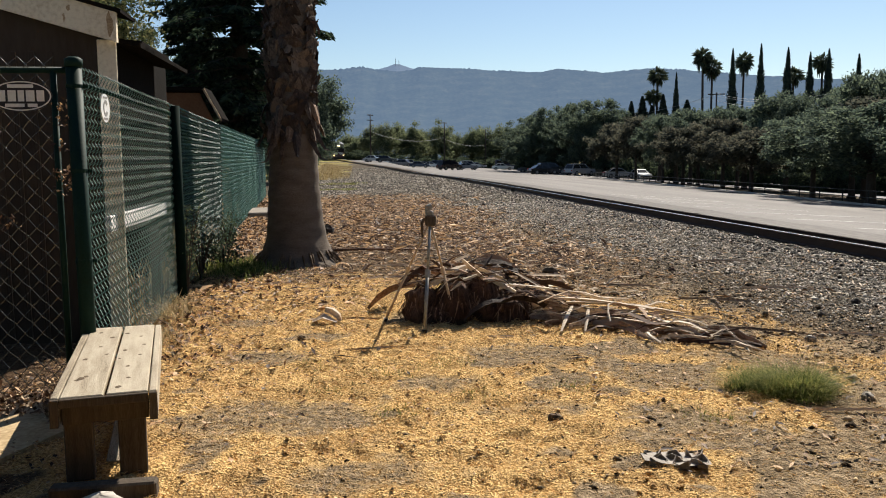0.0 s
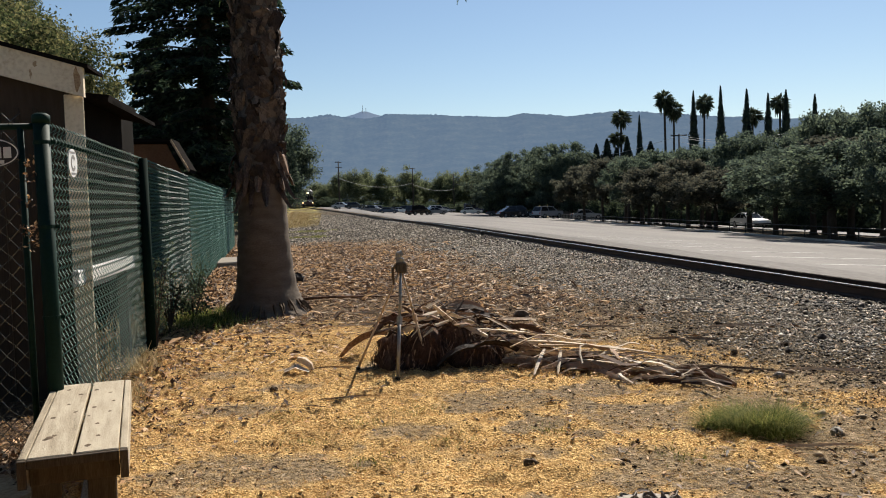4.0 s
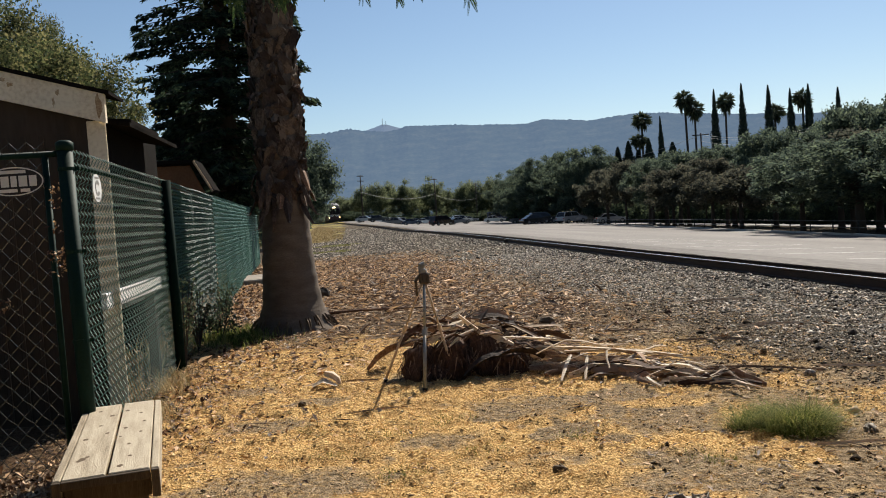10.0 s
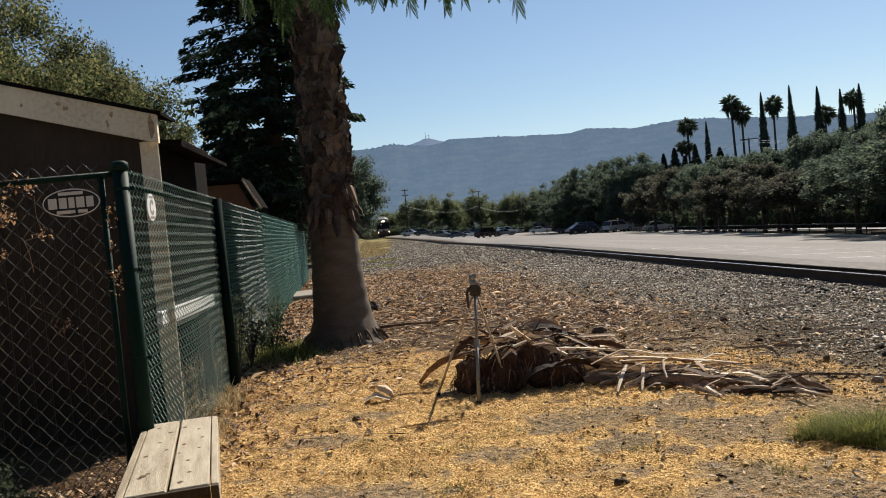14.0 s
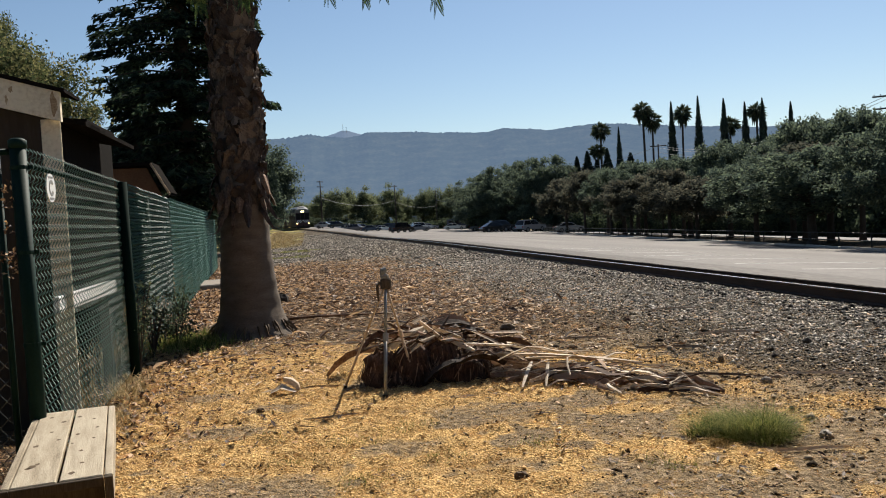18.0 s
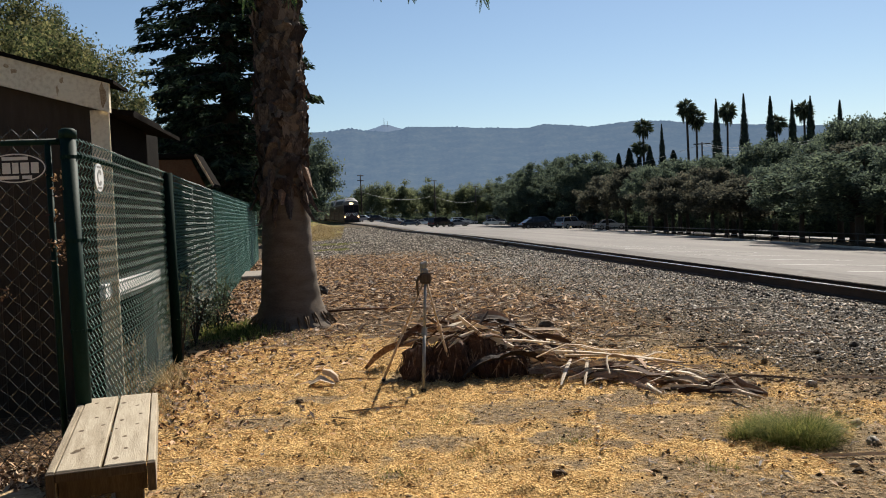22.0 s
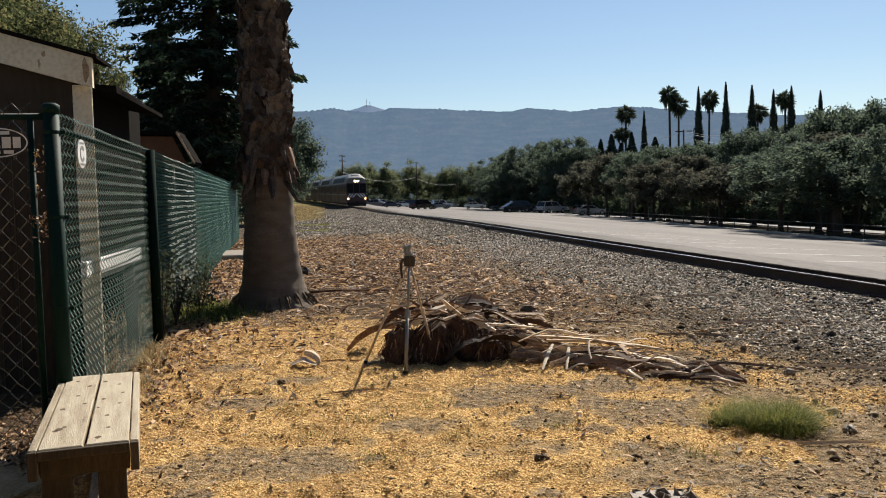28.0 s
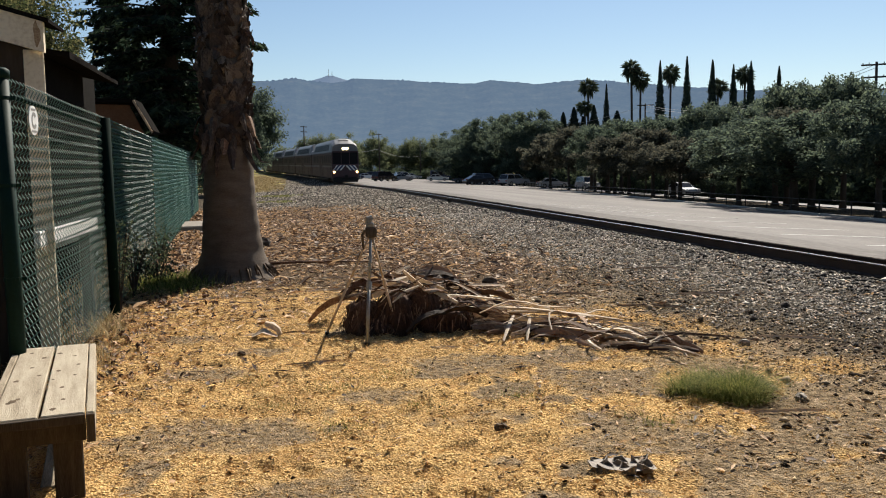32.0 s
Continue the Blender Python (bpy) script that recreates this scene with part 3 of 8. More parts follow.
def step(a, b, x):
    t = np.clip((np.asarray(x, float) - a) / (b - a), 0, 1)
    return t * t * (3 - 2 * t)


# ---- the plan ----
RAIL_X, GAUGE = 7.9, 1.5


def track_x(y):
    """The middle of the track, straight near by and bending to the left far off."""
    s = max(0.0, y - 60)
    return RAIL_X + GAUGE / 2 - (4.0e-4 * s * s if s < 70 else 1.96 + 0.064 * (s - 70))


def grade(y):
    """The slow rise of the land along the track."""
    y = np.asarray(y, float)
    return 0.0072 * np.clip(y - 95, 0, 225) - 0.2 * step(50, 92, y)


def land(x, y):
    """The height of the land: rising along the track, falling gently away beyond it."""
    x, y = np.asarray(x, float), np.asarray(y, float)
    lot = step(10.4, 15.0, x)
    return grade(y) * (1 - lot) - 0.058 * np.clip(x - 10.5, 0, 45) - 0.45 * lot * step(75, 150, y) * step(34, 20, x)


def fence_x(y):
    return -1.575 - 0.043 * (y - 5.95)


def zones(x, y):
    """How far the ground is straw, mulch, gravel and grass."""
    n1, n2 = vnoise(x, y, 0.7, 3), vnoise(x, y, 2.3, 4)
    edge = 4.6 + 0.6 * n1 + 0.4 * n2 - 0.25 * np.maximum(0, y - 6) + 0.35 * np.clip(6.8 - y, 0, 2.5)
    straw = step(edge + 0.6, edge - 1.2, x - 0.12 * (y - 6)) * step(12.6, 10.2, y + 0.8 * n1 + 0.6 * n2 + 0.55 * np.maximum(0, x - 1.5))
    bare = step(0.0, 0.34, vnoise(x, y, 1.15, 9) * 0.55 + vnoise(x, y, 3.1, 10) * 0.5 + vnoise(x, y, 7.0, 11) * 0.3 - 0.06 * (y - 5) + 0.14 * (x - 1.0))
    # trodden bare patches
    for px, py, rx, ry in ((-0.54, 6.95, 0.30, 0.22), (0.75, 5.95, 0.32, 0.18), (-0.35, 5.35, 0.55, 0.28), (1.55, 6.75, 0.40, 0.30), (2.2, 4.55, 0.45, 0.25), (1.45, 5.25, 0.40, 0.16), (2.5, 5.9, 0.35, 0.25), (3.5, 4.5, 0.45, 0.3), (-0.75, 8.5, 0.28, 0.2), (2.75, 3.7, 0.5, 0.3), (0.3, 4.3, 0.4, 0.2), (3.6, 6.3, 0.5, 0.4), (2.42, 4.1, 0.34, 0.30), (2.1, 5.05, 0.35, 0.15)):
        d2 = ((x - px) / rx) ** 2 + ((y - py) / ry) ** 2
        bare = np.maximum(bare, 0.85 * step(2.9, 0.0, d2 + 0.8 * n2 + 0.9 * vnoise(x, y, 5.0, 14) + 0.5 * vnoise(x, y, 12.0, 16)))
    straw = np.maximum(straw, 0.85 * step(1.3, 0.3, ((x - 3.75) / 0.8) ** 2 + ((y - 3.75) / 0.5) ** 2 + 0.5 * n2))
    straw = straw * (1 - 0.85 * bare) * np.maximum(step(-1.95, -1.5, x), step(5.3, 4.8, y))
    right = 4.15 + 0.7 * n1
    mulch = step(right + 0.9, right - 1.2, x) * (0.62 * step(8.9, 10.8, y + n1 - 0.25 * np.minimum(x, 2.0)) + 0.38 * step(13.5, 16.5, y + 0.5 * x + n1)) * step(38, 31, y + 2 * n1)
    mulch = np.maximum(mulch, 0.7 * step(-0.9, -1.7, x) * step(40, 30, y))
    gravel = np.maximum(step(2.9, 6.0, x + 0.7 * n1 + 0.4 * n2 + 0.12 * (y - 8) - 0.45 * np.clip(7.2 - y, 0, 3)), step(30, 36, y + 2 * n1)) * (1 - mulch)
    strip = step(62, 69, y + 3 * n1) * step(1.6, -0.4, x - 0.02 * (y - 60) + 0.8 * n1)
    grassy = np.maximum(strip * (0.4 + 0.6 * step(-0.3, 0.4, vnoise(x, y, 0.12, 12))), step(200, 260, np.abs(x) + np.abs(y)))
    return straw, mulch, gravel, grassy


def ground_z(x, y):
    x, y = np.asarray(x, float), np.asarray(y, float)
    straw, mulch, gravel, grassy = zones(x, y)
    clump = vnoise(x, y, 10, 35) + 0.6 * vnoise(x, y, 21, 36)
    near = step(60, 30, y) * step(10.4, 9.6, x)
    z = land(x, y) + 0.03 * vnoise(x, y, 0.5, 1) * near
    z = z + near * (straw * (0.020 * vnoise(x, y, 5, 5) + 0.030 * np.maximum(clump, -0.45)) + 0.014 * mulch * vnoise(x, y, 7, 7) + 0.010 * gravel * vnoise(x, y, 11, 8))
    tx = np.where(y < 60, RAIL_X + GAUGE / 2, RAIL_X + GAUGE / 2 - np.where(y < 130, 4.0e-4 * (y - 60) ** 2, 1.96 + 0.064 * (y - 130)))
    bed = step(2.6, 1.3, np.abs(x - tx))
    z = z * (1 - bed) + bed * (grade(y) + 0.075 - 0.06 * step(0.72, 0.6, np.abs(x - tx)) - 0.17 * step(-0.3, 0.6, x - tx) + 0.012 * vnoise(x, y, 9, 15) * near)
    z = z + 0.22 * step(0, 1, grassy) * step(64, 74, y) * step(150, 110, y) * step(3.2, 0.5, x)
    return z


# ---- ground ----
def graded(a, b, fine, lo, hi, grow=1.12):
    """Grid lines from lo to hi, fine between a and b and ever wider beyond."""
    mid = list(np.arange(a, b, fine))
    up, s = [b], fine
    while up[-1] < hi:
        s *= grow
        up.append(up[-1] + s)
    dn, s = [], fine
    p = a
    while p > lo:
        s *= grow
        p -= s
        dn.append(p)
    return np.array(dn[::-1] + mid + up)


def build_ground():
    xs, ys = graded(-2.2, 4.6, 0.025, -3500, 3500, 1.10), graded(2.9, 9.5, 0.025, -600, 4500, 1.05)
    X, Y = np.meshgrid(xs, ys)
    x, y = X.ravel(), Y.ravel()
    z = ground_z(x, y)
    nx, ny = len(xs), len(ys)
    i = (np.arange(ny - 1)[:, None] * nx + np.arange(nx - 1)[None]).ravel()
    f = np.stack([i, i + 1, i + 1 + nx, i + nx], 1)
    me = array_mesh("ground", np.stack([x, y, z], 1)[None], [[0, 1, 2, 3]], ground_material())
    me.clear_geometry()
    me.from_pydata(np.stack([x, y, z], 1).tolist(), [], f.tolist())
    me.polygons.foreach_set("use_smooth", np.ones(len(f), dtype=bool))
    for name, w in zip(("straw", "mulch", "gravel", "grassy"), zones(x, y)):
        me.attributes.new(name, "FLOAT", "POINT").data.foreach_set("value", w.astype(np.float32))
    me.update()
    return tagged(new("ground", me), "dry earth with straw-coloured fibre, leaf mulch and grey gravel", "ground", kind="structure")


build_ground()


# ---- track ----
def build_track():
    ys = [-30.0] + list(np.arange(-20, 60, 10.0)) + list(np.arange(60, 440, 6.0))
    for side, dx in (("near", 0.0), ("far", GAUGE)):
        e = thing("rail", (0, 0, 0), "rusty steel railway rail with a polished running surface", "rail", "rails of the track", "structure")
        for nm, prof, mt, lab in (("rail_web", [(-0.07, 0.0), (0.07, 0.0), (0.07, 0.012), (0.012, 0.03), (0.012, 0.125), (0.036, 0.14), (0.036, 0.168), (-0.036, 0.168), (-0.036, 0.14), (-0.012, 0.125), (-0.012, 0.03), (-0.07, 0.012)], "steel", ""),
                              ("rail_head", [(-0.024, 0.1685), (-0.006, 0.1685), (-0.009, 0.174), (-0.021, 0.174)], "railhead" if side == "near" else "rust", "polished steel top" if side == "near" else "steel top coloured dark to carry no glint")):
            s, k = Shape(), len(prof)
            for y in ys:
                cx = track_x(y) - GAUGE / 2 + dx
                s.v += [(cx + px, y, 0.085 - (0.17 if dx else 0.0) + pz + float(grade(y))) for px, pz in prof]
            for i in range(len(ys) - 1):
                for j in range(k):
                    s.f.append((i * k + j, i * k + (j + 1) % k, (i + 1) * k + (j + 1) % k, (i + 1) * k + j))
            part(nm, s, M[mt], e, lab)
    ties = thing("railway_ties", (0, 0, 0), "dark creosoted wooden ties half sunk in ballast", "ties", kind="structure")
    me = Shape().bevelbox((-1.25, -0.11, -0.1), (1.25, 0.11, 0.0), 0.01).mesh("tie", M["tie"])
    y = 6.0
    while y < 100:
        part("tie", me, None, ties, m=pose(track_x(y), y, 0.005 + float(grade(y)), 0, 2.8, random.uniform(-1, 1)))
        y += 0.55


build_track()


# ---- paved lot and street beyond ----
def slab(name, near, far, y0, y1, z, mt, label, thick=0.06, n=60, cols=28):
    """A paved sheet that follows the land, with a thickness at its edges."""
    s = Shape()
    ys = np.linspace(y0, y1, n)
    k = cols + 3
    for y in ys:
        p, q = near(y), far(y)
        xs = p + (q - p) * np.linspace(0, 1, cols + 1) ** 1.6
        zs = land(xs, np.full(len(xs), y)) + z
        s.v += [(p - 5 * thick, y, float(zs[0]) - thick)] + [(float(a), y, float(b)) for a, b in zip(xs, zs)] + [(q, y, float(zs[-1]) - thick)]
    for i in range(n - 1):
        for j in range(k - 1):
            s.f.append((i * k + j, i * k + j + 1, (i + 1) * k + j + 1, (i + 1) * k + j))
    return solid(name, s, M[mt], label, "paving", kind="structure")


def lot_near(y):
    return track_x(y) + 1.75 + 0.006 * max(0, y - 20)


def lot_far(y):
    return 25.8 + 0.145 * (y - 55)


slab("parking_lot", lambda y: lot_near(y) + 0.05 * math.sin(y * 0.9) + 0.04 * math.sin(y * 2.3), lot_far, -20, 262, 0.06, "asphalt", "pale sun-bleached asphalt of a wide car park", 0.08, 200)
slab("street", lambda y: 38.5, lambda y: 45.5, -160, 420, 0.03, "street", "grey asphalt street beyond the guard rail", 0.05)


# ---- hills ----
def hill_mesh(name, az0, az1, n, ridge, near, far, rows, tree, seed):
    """A slope that rises from near to the ridge line (bearing, elevation), its crest uneven with tree crowns."""
    deg = np.linspace(az0, az1, n)
    az = np.radians(deg)
    top = np.interp(deg, [a for a, _ in ridge], [b for _, b in ridge])
    crowns = np.abs(vnoise(deg, deg * 0, 5.5, seed)) * 0.10 * step(-0.2, 0.5, vnoise(deg, deg * 0, 0.9, seed + 1)) + vnoise(deg, deg * 0, 16.0, seed + 2) * 0.02
    V = np.zeros((rows, n, 3))
    for r in range(rows):
        t = r / (rows - 1)
        d = near + (far - near) * t
        o = np.full(n, t)
        spur = vnoise(deg, o * 1.2, 0.28, 21) * 0.5 + vnoise(deg, o * 3, 0.8, 22) * 0.3
        rough = vnoise(deg * 6, o * 46, 0.9, 23) * 0.03 + vnoise(deg * 6, o * 46, 2.7, 24) * 0.02
        el = top * (t ** 0.75) * (1 + 0.25 * spur * (1 - t)) + rough * (0.3 + 0.6 * t) * (t < 0.99) + tree * crowns * (t > 0.99) - 0.25 * (1 - t)
        V[r, :, 0], V[r, :, 1] = d * np.sin(az), d * np.cos(az)
        V[r, :, 2] = 1.6 + d * np.tan(np.radians(el))
    i = (np.arange(rows - 1)[:, None] * n + np.arange(n - 1)[None]).ravel()
    me = bpy.data.meshes.new(name)
    me.from_pydata(V.reshape(-1, 3).tolist(), [], np.stack([i, i + 1, i + 1 + n, i + n], 1).tolist())
    return me


def build_hills():
    ridge = [(-60, 5.0), (-30, 5.6), (-10, 5.8), (0.2, 5.75), (1.8, 5.9), (2.8, 5.75), (4.0, 5.62), (5.0, 5.72), (5.6, 5.9), (6.2, 5.9), (8.4, 5.8), (11.4, 5.55), (13.7, 5.5), (14.8, 5.7), (17.8, 5.35), (21, 5.55), (26, 5.0), (31, 4.5), (40, 4.15), (60, 3.6)]
    knoll = [(1.4, 4.6), (2.4, 5.55), (2.9, 5.8), (3.5, 5.95), (3.9, 6.12), (4.3, 6.10), (4.8, 5.92), (5.4, 5.75), (6.4, 5.0)]
    # Aerial haze is put into the hills as a bluish emission.
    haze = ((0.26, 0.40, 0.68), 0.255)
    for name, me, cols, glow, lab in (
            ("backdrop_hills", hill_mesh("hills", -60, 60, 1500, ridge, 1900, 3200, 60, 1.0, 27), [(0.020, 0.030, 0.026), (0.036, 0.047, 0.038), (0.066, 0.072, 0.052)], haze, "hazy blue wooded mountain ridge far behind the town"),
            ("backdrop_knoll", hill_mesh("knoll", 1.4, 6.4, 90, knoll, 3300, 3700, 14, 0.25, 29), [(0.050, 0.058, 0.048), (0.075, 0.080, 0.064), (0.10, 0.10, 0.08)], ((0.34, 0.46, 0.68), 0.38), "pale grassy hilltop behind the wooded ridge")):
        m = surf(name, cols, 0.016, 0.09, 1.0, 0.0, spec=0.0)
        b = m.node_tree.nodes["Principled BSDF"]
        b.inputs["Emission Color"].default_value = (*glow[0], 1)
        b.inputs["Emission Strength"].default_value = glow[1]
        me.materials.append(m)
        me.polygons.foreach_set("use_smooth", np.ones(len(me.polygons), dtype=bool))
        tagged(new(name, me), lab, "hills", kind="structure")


def at_az(az, d):
    return d * math.sin(radians(az)), d * math.cos(radians(az))


build_hills()


def build_mast():
    # Steel colour lifted to pass for haze as well.
    m = surf("hazy_steel", [(0.30, 0.33, 0.36), (0.40, 0.43, 0.46)], 0.1, 0.5, 0.8, 0.0)
    for az, h in ((4.0, 30), (4.22, 18)):
        x, y = at_az(az, 3690)
        e = thing("radio_mast", (x, y, 1.6 + 3690 * math.tan(radians(6.08))), "slim radio mast on the far pale hilltop", "mast")
        part("mast", Shape().tube([(0, 0, -20), (0, 0, h)], [1.5, 0.6], 6), m, e)
        for dz in (h * 0.45, h * 0.75):
            part("antenna_arm", Shape().box((-2.5, -0.4, dz), (2.5, 0.4, dz + 0.9)), m, e)


build_mast()


# ---- fence ----
def chain_link(length, height, spacing=0.066, bottom=0.06, r=0.0042, rise=0.95, depth=0.013, bend=0.09, sides=3, arcs=False):
    """Zigzag wires in the plane x, z from x = 0 to length, bent round each other where they cross."""
    cols = int(length / spacing)
    rows = int((height - bottom) / (spacing * rise))
    u = np.concatenate([[0.0]] + [[n + b, n + 1 - b] for n in range(rows) for b in (bend,)] + [[float(rows)]])
    if arcs:
        u = np.linspace(0, rows, rows * 5 + 1)
    k = len(u)
    z = bottom + u * spacing * rise
    V = np.zeros((cols, k, sides, 3))
    for c in range(cols):
        side = 1 - 2 * np.abs((u + c) % 2 - 1)
        if arcs:
            side = np.sin(side * np.pi / 2) * 0.75 + side * 0.25
        x = (c + 0.5) * spacing + side * spacing * 0.54 + 0.003 * np.sin(z * 3 + c * 0.3)
        yy = depth * side * (1 if c % 2 else -1) + 0.012 * math.sin(c * 0.11) * np.sin(z * 1.7)
        for j in range(sides):
            a = 2 * math.pi * j / sides + 0.5
            V[c, :, j, 0], V[c, :, j, 1], V[c, :, j, 2] = x + r * 1.25 * math.cos(a), yy + r * math.sin(a), z
    F = []
    for i in range(k - 1):
        for j in range(sides):
            F.append([i * sides + j, i * sides + (j + 1) % sides, (i + 1) * sides + (j + 1) % sides, (i + 1) * sides + j])
    return V.reshape(cols, -1, 3), F


FENCE_H = 2.245


def build_fence():
    e = thing("chain_link_fence", (-1.575, 5.95, 0), "tall green vinyl-coated chain-link fence along a dirt strip", "fence")
    part("corner_post", Shape().tube([(0, 0, -0.2), (0, 0, FENCE_H - 0.02)], 0.051, 16).tube([(0, 0, FENCE_H - 0.02), (0, 0, FENCE_H + 0.03), (0, 0, FENCE_H + 0.045)], [0.057, 0.057, 0.034], 16), M["green_paint"], e, "dark green corner post with a domed cap", True)
    for z in (0.35, 0.95, 1.55, 2.1):
        part("tension_band", Shape().tube([(0, 0, z - 0.012), (0, 0, z + 0.012)], 0.056, 14).box((0.03, -0.006, z - 0.012), (0.085, 0.006, z + 0.012)), M["green_paint"], e)
    # the panel that faces the bench
    V, F = chain_link(4.3, FENCE_H + 0.05, 0.056, r=0.0030, rise=1.05, sides=6)
    part("mesh_panel", array_mesh("mesh_panel", V, F, M["wire_grey"], True), None, e, "chain-link mesh with sun glints put into its wire colour", m=pose(-4.38, 0, 0))
    part("top_rail", Shape().tube([(-4.4, 0, FENCE_H - 0.04), (-0.03, 0, FENCE_H - 0.04)], 0.021, 10), M["green_paint"], e, smooth=True)
    part("gate_upright", Shape().tube([(-0.13, 0, 0.05), (-0.13, 0, FENCE_H - 0.04)], 0.021, 10), M["green_paint"], e, smooth=True)
    for x in (-2.2, -4.3):
        part("post", Shape().tube([(x, 0.03, -0.2), (x, 0.03, FENCE_H)], 0.03, 10), M["green_paint"], e, smooth=True)
    # the long run beside the track
    run = math.hypot(30, 30 * 0.043)
    ang = math.degrees(math.atan2(30, -30 * 0.043))
    m = pose(0, 0, 0, 0, 0, ang)
    for nm, a, b, sp, r, sides in (("long_mesh", 0.05, 4.2, 0.051, 0.0030, 5), ("middle_mesh", 4.25, 10.2, 0.051, 0.0034, 5), ("far_mesh", 10.25, run, 0.052, 0.0038, 4)):
        V, F = chain_link(b - a, FENCE_H + 0.02, sp, bottom=0.03, r=r, rise=0.84, sides=sides, depth=0.017 if a < 9 else 0.013, arcs=a < 9)
        V[:, :, 0] += a
        part(nm, array_mesh(nm, V, F, M["wire"], True), None, e, "green vinyl chain-link mesh", m=m)
    part("long_top_rail", Shape().tube([(0.03, 0.035, FENCE_H - 0.10), (run, 0.035, FENCE_H - 0.10)], 0.019, 8), M["green_paint"], e, smooth=True, m=m)
    # Added upright that draws the dark band across the mesh.
    part("terminal_post", Shape().tube([(0, -0.045, -0.2), (0, -0.045, FENCE_H - 0.02)], 0.055, 16), M["dark_green"], e, "stout very dark green upright", True, m=m @ pose(4.2, 0, 0))
    d = 7.2
    me = Shape().tube([(0, 0.04, -0.2), (0, 0.04, FENCE_H - 0.05)], 0.030, 10).mesh("line_post", M["green_paint"], True)
    while d < run:
        part("line_post", me, None, e, m=m @ pose(d, 0, 0))
        d += 3.0
    return e


build_fence()


def build_signs():
    def oval(a, b, n=40, z=0.0):
        return [(a * math.cos(2 * math.pi * k / n), b * math.sin(2 * math.pi * k / n)) for k in range(n)]
    e = thing("oval_fence_sign", (-1.905, 5.93, 2.037), "dark oval maker's plate with pale bars wired to the mesh", "sign")
    part("plate", Shape().prism(oval(0.195, 0.102), -0.004, 0.004), M["black_sign"], e)
    s = Shape()
    o, i = oval(0.188, 0.095), oval(0.180, 0.087)
    k = len(o)
    s.add([(x, -0.006, z) for x, z in o] + [(x, -0.006, z) for x, z in i] + [(x, -0.0042, z) for x, z in o] + [(x, -0.0042, z) for x, z in i],
          [(j, (j + 1) % k, k + (j + 1) % k, k + j) for j in range(k)] + [(2 * k + j, j, (j + 1) % k, 2 * k + (j + 1) % k)[::-1] for j in range(k)])
    part("pale_rim", s, M["white_sign"], e, "pale painted rim")
    for x0, x1 in ((-0.150, -0.095), (-0.080, -0.03), (-0.018, 0.02), (0.032, 0.085), (0.098, 0.145)):
        part("lettering_bar", Shape().box((x0, -0.007, -0.035), (x1, -0.0042, 0.036)), M["white_sign"], e, "pale block of lettering")
    for x0, x1, z in ((-0.10, 0.02, -0.060), (0.04, 0.10, -0.060), (-0.08, 0.08, 0.063)):
        part("small_bar", Shape().box((x0, -0.007, z - 0.011), (x1, -0.0042, z + 0.011)), M["white_sign"], e, "small pale line of lettering")
    e = thing("round_fence_sign", (fence_x(6.66) + 0.03, 6.66, 2.0), "small white oval plate with grey marks on the mesh", "sign", rz=87)
    part("plate", Shape().prism(oval(0.098, 0.104), -0.004, 0.004), M["white_sign"], e)
    part("emblem", Shape().prism([(0.05 * math.cos(a) + 0.005, 0.06 * math.sin(a)) for a in np.linspace(0.6, 5.7, 16)] + [(0.03 * math.cos(a), 0.036 * math.sin(a)) for a in np.linspace(5.7, 0.6, 16)], -0.0065, -0.0042), M["galv"], e, "grey ring mark")
    for z in (0.076, -0.078):
        part("small_bar", Shape().box((-0.045, -0.0062, z - 0.006), (0.045, -0.0042, z + 0.008)), M["galv"], e, "grey line of lettering")


build_signs()


# ---- unseen wall and ceiling added behind the camera to block sky light ----
def build_light_blockers():
    solid("wall_south", Shape().box((-14, -4.2, -0.1), (12, -4.0, 3.1)), M["house_wall"], "unseen dark wall added to block sky light", "wall", kind="structure")
    solid("ceiling", Shape().box((-14, -4.2, 3.1), (12, 2.1, 3.22)), M["house_wall"], "unseen dark sheet added overhead to block sky light", "ceiling", kind="structure")


build_light_blockers()


